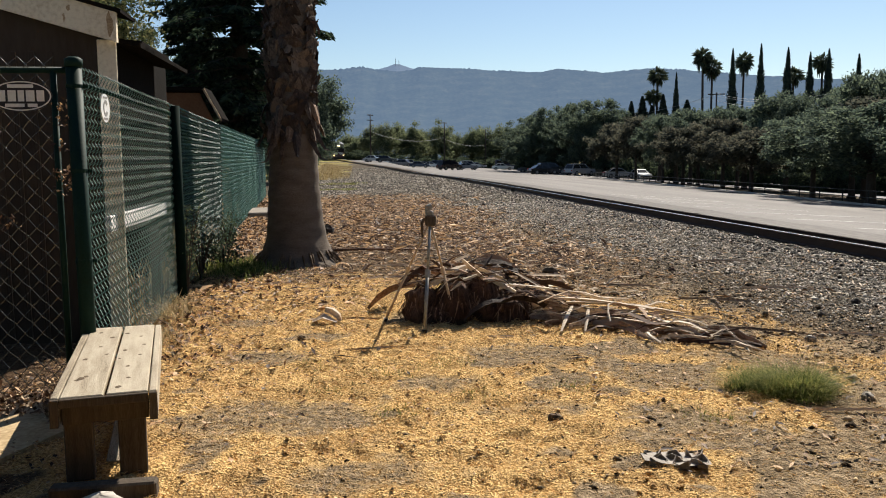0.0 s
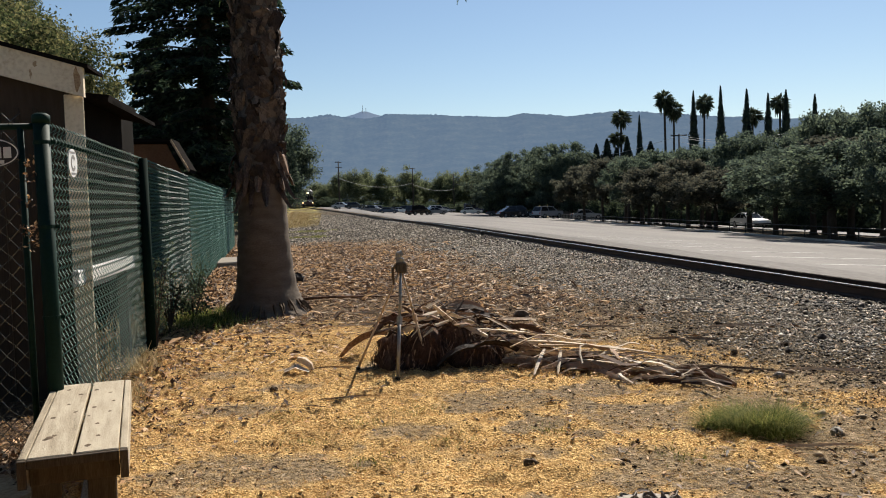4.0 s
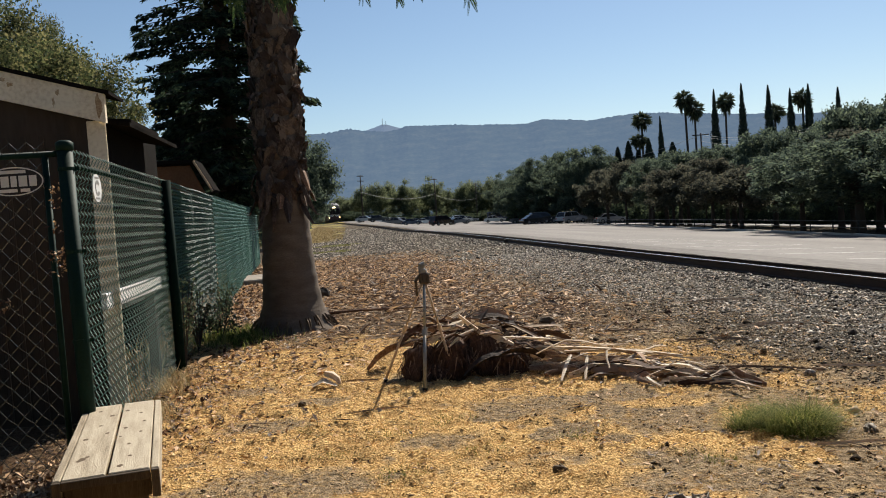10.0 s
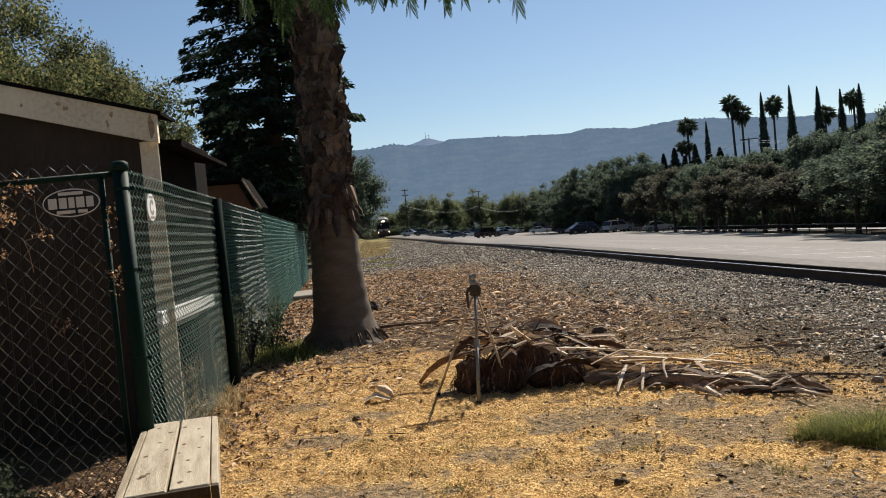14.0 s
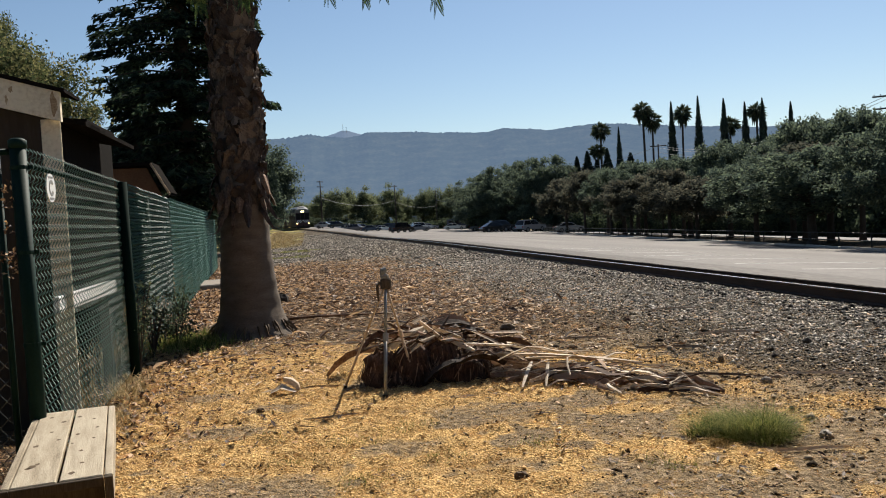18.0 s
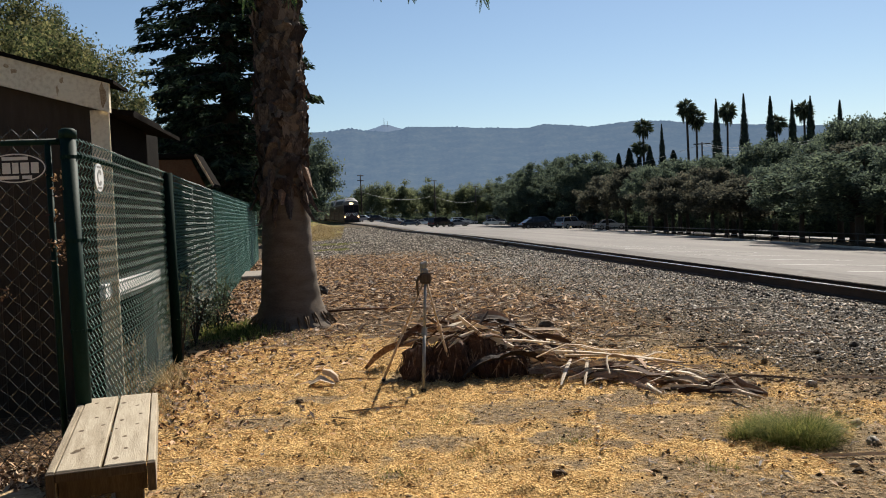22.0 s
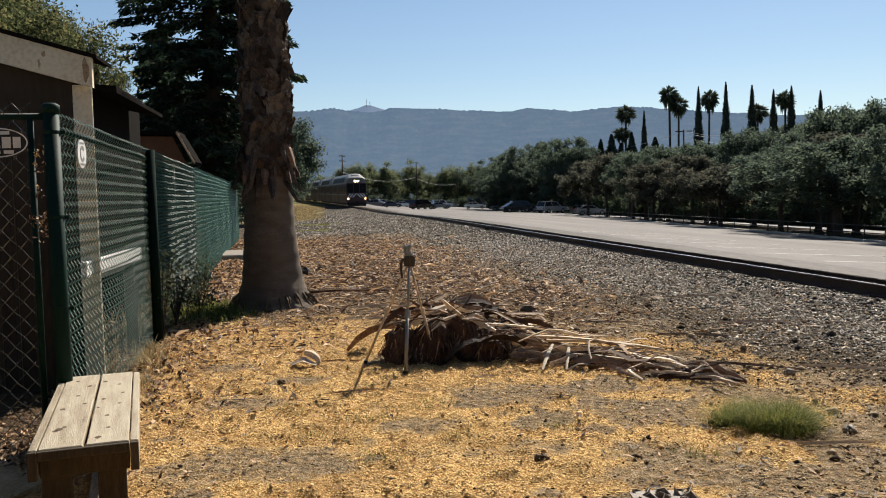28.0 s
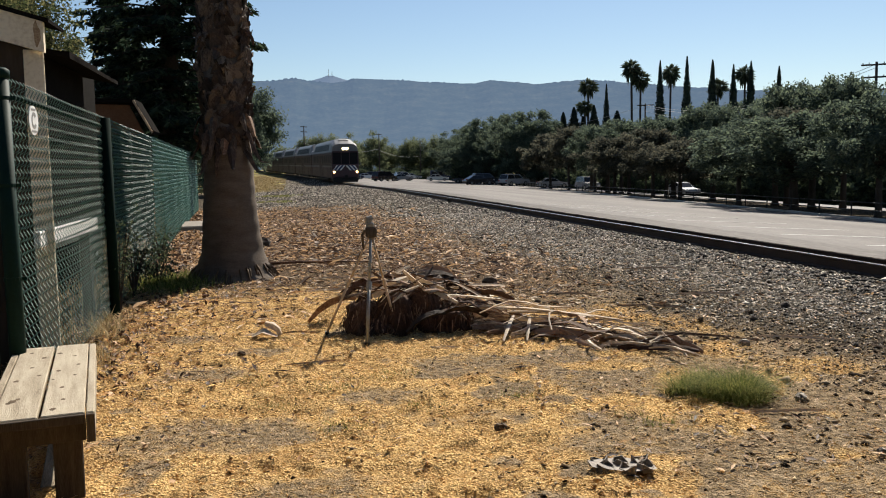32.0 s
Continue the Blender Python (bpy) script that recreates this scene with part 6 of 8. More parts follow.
    # pale curling ends at the rim
    for x, y, ang, L, turn in ((2.85, 7.15, -2.4, 0.40, 1.6), (3.2, 6.75, -0.6, 0.45, -1.4), (2.9, 7.05, -1.0, 0.5, 1.2), (3.35, 6.65, -1.9, 0.35, 1.8), (3.0, 7.25, 0.2, 0.45, -1.8)):
        pts, p, h = [], Vector((x, y, 0.05)) - o, ang
        for k in range(7):
            pts.append(p + Vector((0, 0, 0.035 * math.sin(math.pi * k / 6))))
            p = p + Vector((math.cos(h), math.sin(h), 0)) * L / 6
            h += turn / 6
        part("curled_strip", Shape().ribbon(pts, [0.008, 0.014, 0.017, 0.018, 0.017, 0.013, 0.006], (-math.sin(ang), math.cos(ang), 0.5), 0.006, -0.4), M["pale_husk"], e, "pale curling strip")


build_heap()


# ---- loose things on the ground ----
def at_ground(x, y, dz=0.0, rz=0.0):
    return pose(x, y, float(ground_z(x, y)) + dz, 0, 0, rz)


def build_loose():
    rr = random.Random(23)
    # concrete cover behind the palm
    e = tagged(new("concrete_cover", Shape().bevelbox((-0.75, -1.2, 0.0), (0.75, 1.2, 0.22), 0.03).mesh("concrete_cover", M["old_concrete"])), "pale concrete utility cover among dead leaves", "utility cover")
    e.matrix_basis = at_ground(-1.72, 24.6, -0.06, 8)
    # wood blocks and stones
    for x, y, r, mt, lab in ((1.40, 4.97, 0.045, "knot", "small dark lump of wood on the straw"), (-0.23, 7.5, 0.035, "knot", "small dark chip of bark standing on straw"), (-0.15, 18.3, 0.16, "tree_bark", "sawn dark wood block beside the palm"), (4.9, 7.9, 0.04, "tree_bark", "dark stone in the gravel"), (5.6, 8.4, 0.055, "tree_bark", "large dark stone in the gravel"), (4.2, 6.9, 0.05, "stone", "grey stone in the gravel"), (2.95, 11.2, 0.10, "knot", "dark stump of palm stalk"), (5.1, 6.6, 0.035, "tree_bark", "dark stone in the gravel"), (3.6, 5.2, 0.045, "stone", "grey stone near the grass tuft"), (3.35, 4.1, 0.028, "stone", "grey stone on bare soil")):
        s = Shape()
        rock(s, (0, 0, r * 0.4), r, int(x * 100 + y * 7), (1.2, 0.9, 0.8))
        solid("stone" if "stone" in lab else "wood_lump", s, M[mt], lab, "stone" if "stone" in lab else "wood", at=at_ground(x, y, 0, rr.uniform(0, 360)))
    # curled pale leaf base by the straw
    e = thing("curled_leaf_base", (0.0, 8.45, float(ground_z(0.0, 8.45))), "bleached curled palm leaf base lying on straw", "palm leaf")
    part("arched_blade", Shape().ribbon([(-0.03, 0.02, 0.14), (0.04, 0.0, 0.125), (0.10, -0.02, 0.08), (0.13, -0.03, 0.0)], [0.03, 0.045, 0.04, 0.02], (0.25, 0.6, 0.55), 0.008, -0.5), M["pale_husk"], e)
    part("flat_blade", Shape().ribbon([(-0.16, -0.05, 0.015), (-0.05, -0.06, 0.06), (0.08, -0.08, 0.012)], [0.03, 0.055, 0.02], (0.1, 1, 0.25), 0.006, 0.4), M["pale_husk"], e)
    part("rolled_blade", Shape().ribbon([(-0.13, 0.05, 0.02), (-0.06, 0.02, 0.09), (0.0, 0.0, 0.03)], [0.015, 0.03, 0.015], (0.3, 0.8, 0.2), 0.006, -0.6), M["frond"], e)
    part("long_stalk", Shape().ribbon([(0.12, 0.06, 0.02), (0.3, 0.05, 0.03), (0.5, 0.02, 0.015)], [0.014, 0.016, 0.01], (0, 1, 0.3), 0.007, -0.3), M["frond"], e)
    # long sticks
    for x, y, L, w, a in ((0.4, 7.15, 0.55, 0.012, 4), (-0.15, 8.6, 0.5, 0.012, 40), (1.55, 7.55, 0.42, 0.03, -12), (3.3, 4.95, 0.55, 0.014, -12), (0.9, 11.4, 1.5, 0.02, 8), (4.3, 9.0, 0.8, 0.025, -25), (5.4, 9.6, 0.9, 0.02, -18), (4.0, 7.3, 1.0, 0.02, -35), (4.8, 7.0, 0.8, 0.02, -30), (3.7, 10.2, 0.7, 0.02, -20), (2.2, 10.6, 0.8, 0.02, 20), (3.9, 3.55, 0.4, 0.025, -40), (1.0, 12.6, 1.0, 0.02, -5), (-0.7, 11.0, 0.5, 0.02, 15), (2.4, 12.4, 0.9, 0.022, 25), (5.9, 12.3, 1.0, 0.02, -12)):
        r = radians(a)
        b = rr.uniform(-0.06, 0.06)
        s = Shape().ribbon([(-L / 2, 0, 0.015), (-L / 6, b, 0.03), (L / 6, b * 0.6, 0.03), (L / 2, 0, 0.012)], [w * 0.5, w, w, w * 0.6], (0, 1, 0.2), 0.007, -0.4)
        solid("dry_palm_stalk", s, M["frond"], "dry palm stalk lying on the ground", "stalk", "stalks strewn on the ground", at=at_ground(x, y, 0.0, a))
    # a fallen branch by the palm
    e = thing("fallen_branch", (0.75, 14.5, float(ground_z(0.75, 14.5))), "long dark fallen branch lying on leaf mulch", "branch")
    limb = part("limb", Shape().tube([(-0.8, 0.1, 0.03), (-0.3, 0.03, 0.05), (0.3, -0.02, 0.04), (0.95, -0.15, 0.03)], [0.026, 0.022, 0.018, 0.010], 8), M["husk"], e, smooth=True)
    for pts in ([(0.1, 0, 0.04), (0.4, 0.2, 0.08), (0.7, 0.3, 0.03)], [(-0.2, 0.02, 0.05), (0.1, -0.2, 0.07), (0.35, -0.35, 0.02)]):
        part("twig", Shape().tube(pts, [0.012, 0.009, 0.005], 5), M["husk"], limb)
    # muddy plastic tray with cells
    e = thing("plastic_tray", (1.83, 4.13, float(ground_z(1.83, 4.13))), "broken muddy plastic planting tray half buried in soil", "tray", rz=-8)
    for i in range(2):
        for j in range(3):
            cx, cy = -0.105 + 0.1 * j + 0.012 * math.sin(5 * i + j), -0.05 + 0.1 * i + 0.015 * math.cos(3 * j + i)
            ring = [(math.cos(math.pi / 3 * k), math.sin(math.pi / 3 * k), 0.036 + 0.017 * math.sin(k * 2.3 + 1.7 * i + 2.9 * j)) for k in range(6)]
            vs = [(cx + 0.048 * a, cy + 0.048 * b, 0) for a, b, h in ring] + [(cx + 0.046 * a, cy + 0.046 * b, h) for a, b, h in ring] + [(cx + 0.040 * a, cy + 0.040 * b, h) for a, b, h in ring] + [(cx + 0.036 * a, cy + 0.036 * b, 0.004) for a, b, h in ring]
            fs = [(6 * r0 + k, 6 * r0 + (k + 1) % 6, 6 * r0 + 6 + (k + 1) % 6, 6 * r0 + 6 + k) for r0 in range(3) for k in range(6)] + [tuple(range(18, 24))]
            part("cell", Shape().add(vs, fs), M["plastic"], e, "cracked planting cell")
    part("rim", Shape().ribbon([(-0.18, 0.0, 0.03), (0, 0.005, 0.012), (0.16, 0.0, 0.012)], [0.05, 0.11, 0.07], (0, 1, 0), 0.006, 0.1), M["plastic"], e, "bent tray rim")
    # small block on the far rail side
    solid("rail_box", Shape().bevelbox((-0.09, -0.1, 0), (0.09, 0.1, 0.2), 0.02), M["tree_bark"], "small brown trackside box beside the rail", "box", at=pose(7.68, 36.2, 0.06))


build_loose()


def blades(x, y, h, w, lean, r, base=None):
    """Grass blades of two bent pieces."""
    n = len(x)
    z = ground_z(x, y) if base is None else base
    a = r.uniform(0, 2 * np.pi, n)
    dx, dy = np.cos(a), np.sin(a)
    b = np.stack([x, y, z - 0.01], 1)
    s = np.stack([-dy, dx, 0 * a], 1) * (w * r.uniform(0.6, 1.3, n))[:, None]
    l = np.stack([dx, dy, 0 * a], 1) * (lean * r.random(n) * h)[:, None]
    up = np.stack([0 * a, 0 * a, h], 1)
    return np.stack([b - s, b + s, b + up * 0.55 + l * 0.35 + s * 0.7, b + up * 0.55 + l * 0.35 - s * 0.7, b + up + l], 1)


def blade_mesh(name, V, mat):
    n = len(V)
    me = bpy.data.meshes.new(name)
    o = np.arange(n) * 5
    quads = np.stack([o, o + 1, o + 2, o + 3], 1).tolist()
    tris = np.stack([o + 3, o + 2, o + 4], 1).tolist()
    me.from_pydata(V.reshape(-1, 3).tolist(), [], quads + tris)
    me.materials.append(mat)
    me.update()
    return me


def build_grass():
    r = np.random.default_rng(31)
    # the tuft on the right
    n = 9000
    q, a = r.random(n) ** 0.6, r.uniform(0, 2 * np.pi, n)
    x, y = 3.16 + 0.33 * q * np.cos(a) * (1 + 0.25 * np.sin(3 * a)) + 0.04 * r.normal(size=n), 5.45 + 0.27 * q * np.sin(a) * (1 + 0.25 * np.cos(4 * a)) + 0.03 * r.normal(size=n)
    h = 0.15 * (1 - 0.6 * q) * r.uniform(0.3, 1.35, n) * (1 + 0.6 * vnoise(x, y, 6, 77))
    tagged(new("grass_tuft", blade_mesh("grass_tuft", blades(x, y, h, 0.0019, 3.2, r), M["tuft"])), "low tuft of green grass on bare ground", "grass", kind="stuff")
    # grass at the foot of the palm and sparse tufts
    n = 2600
    x, y = r.normal(-1.45, 0.32, n), r.normal(12.6, 0.5, n)
    tagged(new("grass_by_palm", blade_mesh("grass_by_palm", blades(x, y, r.uniform(0.05, 0.2, n), 0.005, 0.9, r), M["grass"])), "patch of green grass between palm and fence", "grass", kind="stuff")
    cx, cy = np.array([0.5, 0.9, 0.05, 1.0, -0.1, 0.45, 1.7, 2.4]), np.array([6.3, 6.55, 5.9, 5.6, 6.6, 5.3, 5.7, 4.9])
    n = 1500
    k = r.integers(0, len(cx), n)
    x, y = cx[k] + r.normal(0, 0.11, n), cy[k] + r.normal(0, 0.09, n)
    tagged(new("sparse_grass", blade_mesh("sparse_grass", blades(x, y, r.uniform(0.012, 0.045, n), 0.003, 1.6, r), M["weed"])), "sparse yellowing grass in the straw", "grass", kind="stuff")
    # dry weeds along the fence
    n = 2600
    y = r.uniform(6.2, 13.5, n)
    x = fence_x(y) + r.normal(0.08, 0.12, n)
    tagged(new("dry_weeds", blade_mesh("dry_weeds", blades(x, y, r.uniform(0.04, 0.14, n) * (0.5 + 0.8 * (vnoise(x, y, 1.2, 6) > 0.1)), 0.006, 1.8, r), M["drygrass"])), "dry tan weeds along the foot of the fence", "weeds", kind="stuff")
    n = 5200
    y = r.uniform(8.0, 30, n)
    x = fence_x(y) - r.uniform(0.15, 2.2, n)
    tagged(new("weeds_behind_fence", blade_mesh("weeds_behind_fence", blades(x, y, r.uniform(0.1, 0.4, n), 0.008, 1.0, r), M["drygrass"])), "tall dry weeds behind the fence", "weeds", kind="stuff")
    # golden strip beside the track far off
    n = 16000
    y = 64 + 80 * r.random(n) ** 1.3
    x = r.uniform(-4.2, 0.0, n) + 0.022 * (y - 50) + 0.6
    x = np.minimum(x, np.array([track_x(v) for v in y]) - 3.2)
    hump = np.clip(1 - np.abs((x + 1.6) / 2.6), 0.12, 1) * np.clip((y + 5 * vnoise(x, y, 0.3, 23) - 62) / 16, 0.12, 1)
    tagged(new("golden_grass", blade_mesh("golden_grass", blades(x, y, r.uniform(0.2, 0.7, n) * hump, 0.045, 1.3, r), M["drygrass"])), "golden dry grass bank beside the track", "grass", kind="stuff")
    n = 3200
    y = 42 + 12 * r.random(n)
    x = r.uniform(-1.2, 2.0, n)
    keep = vnoise(x, y, 0.35, 19) + 0.5 * vnoise(x, y, 1.1, 20) - 0.25 * np.abs(x - 0.4) > 0.02
    x, y = x[keep], y[keep]
    tagged(new("yellow_weeds", blade_mesh("yellow_weeds", blades(x, y, r.uniform(0.03, 0.10, len(x)), 0.02, 1.6, r), M["weed"])), "low yellow-green weeds in the gravel", "weeds", kind="stuff")


build_grass()


def scatter(n, x0, x1, y0, y1, r, weight=None, power=1.0):
    """Places on the ground, denser near by, kept where weight is high."""
    y = y0 + (y1 - y0) * r.random(n) ** power
    x = r.uniform(x0, x1, n)
    if weight is not None:
        k = r.random(n) < weight(x, y)
        x, y = x[k], y[k]
    return x, y


def flakes(x, y, size, r, curl=0.5, aspect=0.4, lift=0.3):
    """Folded dead leaves lying about."""
    n = len(x)
    a = r.uniform(0, 2 * np.pi, n)
    t = r.normal(0, lift, n)
    u = np.stack([np.cos(a) * np.cos(t), np.sin(a) * np.cos(t), np.sin(t)], 1)
    v = np.stack([-np.sin(a), np.cos(a), r.normal(0, lift, n)], 1)
    s = (size * r.uniform(0.5, 1.4, n))[:, None]
    c = np.stack([x, y, ground_z(x, y) + 0.012 + 0.2 * s[:, 0] * np.abs(np.sin(t))], 1)
    up = np.array([0, 0, 1.0])
    w = (aspect * r.uniform(0.6, 1.4, n))[:, None]
    return np.stack([c - u * s, c - v * s * w + up * s * curl * 0.35, c + u * s + up * s * curl * 0.3 * r.random((n, 1)), c + v * s * w + up * s * curl * 0.35], 1)


def pebbles(x, y, size, r, flat=0.6, sink=0.25):
    n = len(x)
    base = np.array([[1, 0, 0], [0, 1, 0], [-1, 0, 0], [0, -1, 0], [0.2, 0.1, 1], [0, 0, -1]], float)
    V = base[None] * (1 + r.uniform(-0.35, 0.35, (n, 6, 3))) + r.uniform(-0.25, 0.25, (n, 6, 3))
    a = r.uniform(0, 2 * np.pi, n)
    ca, sa = np.cos(a)[:, None], np.sin(a)[:, None]
    s = (size * r.lognormal(0, 0.4, n))[:, None]
    px, py, pz = V[..., 0] * 1.25, V[..., 1] * 0.85, V[..., 2] * flat
    return np.stack([x[:, None] + s * (px * ca - py * sa), y[:, None] + s * (px * sa + py * ca), (ground_z(x, y))[:, None] + s * (pz + flat * (0.6 - sink))], 2)


PEBBLE = [[0, 1, 4], [1, 2, 4], [2, 3, 4], [3, 0, 4], [1, 0, 5], [2, 1, 5], [3, 2, 5], [0, 3, 5]]


def build_litter():
    r = np.random.default_rng(47)
    # straw fibres and clods
    x, y = scatter(150000, -2.3, 5.4, 2.6, 12.8, r, lambda x, y: np.clip(zones(x, y)[0] * (0.75 + 0.4 * vnoise(x, y, 5, 59)) + 0.05, 0, 1), 1.25)
    tagged(new("straw_fibre", array_mesh("straw_fibre", flakes(x, y, 0.0135, r, 0.9, 0.075, 0.55), [[0, 1, 2], [0, 2, 3]], M["straw"])), "loose yellow straw-like fibre spread over soil", "straw", kind="stuff")
    x, y = scatter(120000, -2.3, 5.6, 2.6, 11.5, r, lambda x, y: np.clip(0.22 + 0.6 * zones(x, y)[0] - 0.5 * step(3.2, 5.4, x), 0, 1), 1.3)
    tagged(new("fine_fibre", array_mesh("fine_fibre", flakes(x, y, 0.017, r, 0.5, 0.045, 0.22), [[0, 1, 2], [0, 2, 3]], M["straw"])), "fine pale fibre strewn thinly over bare soil", "straw", kind="stuff")
    x, y = scatter(36000, -2.3, 5.4, 2.3, 12.5, r, lambda x, y: np.clip(zones(x, y)[0] * (0.5 + 0.5 * vnoise(x, y, 4, 55)) + 0.02, 0, 1), 1.15)
    tagged(new("straw_clods", array_mesh("straw_clods", pebbles(x, y, 0.0072, r, 0.75), PEBBLE, M["straw"])), "crumbled clods of yellow fibre", "straw", kind="stuff")
    x, y = scatter(3200, -2.3, 5.4, 2.3, 13, r, lambda x, y: 0.35 + 0.6 * vnoise(x, y, 1.7, 57) + 0.5 * step(0.3, -1.2, x), 1.1)
    tagged(new("scattered_chips", array_mesh("scattered_chips", flakes(x, y, 0.017, r, 0.6, 0.35, 0.2), [[0, 1, 2], [0, 2, 3]], M["chip"])), "brown flakes of bark and leaf on straw", "litter", kind="stuff")
    x, y = scatter(7000, -2.3, 0.8, 4.6, 13, r, lambda x, y: 0.15 + 0.85 * step(0.6, -1.3, x + 0.12 * (9 - y)), 1.0)
    tagged(new("brown_leaves", array_mesh("brown_leaves", flakes(x, y, 0.021, r, 0.8, 0.42, 0.35), [[0, 1, 2], [0, 2, 3]], M["litter"])), "reddish-brown dry leaves drifting over straw", "leaf litter", kind="stuff")
    x, y = scatter(12000, -2.3, 5.8, 2.3, 15, r, lambda x, y: 1 - 0.85 * zones(x, y)[0])
    tagged(new("soil_crumbs", array_mesh("soil_crumbs", pebbles(x, y, 0.0065, r, 0.8), PEBBLE, M["soil"])), "dark crumbs of soil", "soil", kind="stuff")
    # mulch of dead leaves and bark
    x, y = scatter(52000, -3.0, 6.0, 9.0, 38, r, lambda x, y: np.clip(zones(x, y)[1] * (0.38 + 0.62 * step(12.5, 16, y + vnoise(x, y, 0.6, 63))) + 0.04, 0, 1), 1.35)
    tagged(new("leaf_mulch", array_mesh("leaf_mulch", flakes(x, y, 0.036 * r.lognormal(0, 0.45, len(x)), r, 0.8, 0.27, 0.28), [[0, 1, 2], [0, 2, 3]], M["litter"])), "mulch of dead brown and tan leaves", "leaf litter", kind="stuff")
    x, y = scatter(5000, -3.0, 6.0, 9.6, 34, r, lambda x, y: np.clip(zones(x, y)[1], 0, 1), 1.3)
    tagged(new("bark_chips", array_mesh("bark_chips", pebbles(x, y, 0.022, r, 0.5), PEBBLE, M["fibre"])), "chunks of bark and wood chip", "wood chips", kind="stuff")
    x, y = scatter(2000, -2.0, 7.4, 9.0, 34, r, lambda x, y: 0.25 + 0.75 * zones(x, y)[1], 1.4)
    tagged(new("bark_strips", array_mesh("bark_strips", flakes(x, y, 0.11, r, 0.15, 0.10, 0.08), [[0, 1, 2], [0, 2, 3]], M["frond"])), "dry strips of palm bark strewn over mulch", "bark strips", kind="stuff")
    x, y = scatter(2400, -2.0, 6.6, 8.9, 32, r, lambda x, y: 0.15 + 0.85 * zones(x, y)[1], 1.5)
    tagged(new("pale_slivers", array_mesh("pale_slivers", flakes(x, y, 0.06 * r.lognormal(0, 0.4, len(x)), r, 0.3, 0.12, 0.12), [[0, 1, 2], [0, 2, 3]], M["pale_husk"])), "bleached slivers of palm bark on dark mulch", "bark strips", kind="stuff")
    x, y = scatter(2600, -2.0, 6.4, 6.5, 30, r, lambda x, y: 0.2 + 0.8 * zones(x, y)[1], 1.5)
    tagged(new("dark_twigs", array_mesh("dark_twigs", flakes(x, y, 0.10, r, 0.2, 0.12, 0.1), [[0, 1, 2], [0, 2, 3]], M["fibre"])), "dark broken twigs on mulch and gravel", "twigs", kind="stuff")
    n = 5200
    y = r.uniform(6.4, 26, n)
    x = fence_x(y) + np.abs(r.normal(0, 0.42, n)) + 0.02
    m = 900
    x, y = np.concatenate([x, r.uniform(-3.4, -1.6, m)]), np.concatenate([y, 5.95 + r.normal(0.0, 0.22, m)])
    tagged(new("leaf_drift", array_mesh("leaf_drift", flakes(x, y, 0.026 + 0.002 * np.clip(y - 6, 0, 14), r, 0.7, 0.42, 0.5), [[0, 1, 2], [0, 2, 3]], M["litter"])), "drift of dead leaves against the fence", "leaf litter", kind="stuff")
    m = 2600
    x, y = r.uniform(-2.9, -1.62, m), 5.80 + r.normal(0, 0.12, m)
    tagged(new("leaf_pile", array_mesh("leaf_pile", flakes(x, y, 0.03, r, 0.9, 0.38, 0.6), [[0, 1, 2], [0, 2, 3]], M["chip"])), "tan dead leaves heaped at the foot of the gate", "leaf litter", kind="stuff")
    # gravel and ballast
    w = lambda x, y: np.clip(zones(x, y)[2] + 0.03, 0, 1)
    x, y = scatter(135000, 1.0, 7.75, 4.0, 28, r, w, 1.6)
    brown = x + 0.10 * (y - 8) + 0.8 * vnoise(x, y, 0.6, 61) + r.normal(0, 0.9, len(x)) < 5.3
    tagged(new("gravel", array_mesh("gravel", pebbles(x[~brown], y[~brown], 0.0112, r, 0.7), PEBBLE, M["stone"])), "loose grey crushed gravel beside the track", "gravel", kind="stuff")
    tagged(new("brown_gravel", array_mesh("brown_gravel", pebbles(x[brown], y[brown], 0.0095, r, 0.7), PEBBLE, M["soil"])), "brown gravel trodden into soil", "gravel", kind="stuff")
    x, y = scatter(34000, -2.0, 7.75, 28, 125, r, w, 1.5)
    tagged(new("far_gravel", array_mesh("far_gravel", pebbles(x, y, 0.024, r, 0.55), PEBBLE, M["stone"])), "grey crushed gravel along the track", "gravel", kind="stuff")
    x, y = scatter(16000, 6.9, 10.6, 8, 48, r, None, 1.5)
    k = (np.abs(x - RAIL_X) > 0.1) & (np.abs(x - RAIL_X - GAUGE) > 0.1)
    x, y = x[k], y[k]
    tagged(new("ballast", array_mesh("ballast", pebbles(x, y, 0.022, r, 0.6), PEBBLE, M["dark_stone"])), "dark crushed track ballast", "ballast", kind="stuff")
    x, y = scatter(900, 2.6, 7.6, 4.0, 20, r, None, 1.3)
    tagged(new("coarse_stones", array_mesh("coarse_stones", pebbles(x, y, 0.019, r, 0.8), PEBBLE, M["soil"])), "coarse dark stones and clods among the gravel", "stones", kind="stuff")
    x, y = scatter(5200, 1.8, 7.6, 4.0, 26, r, None, 1.4)
    tagged(new("gravel_leaves", array_mesh("gravel_leaves", flakes(x, y, 0.032, r, 0.5, 0.25, 0.25), [[0, 1, 2], [0, 2, 3]], M["litter"])), "dry leaves and bark slivers on gravel", "leaf litter", kind="stuff")


build_litter()


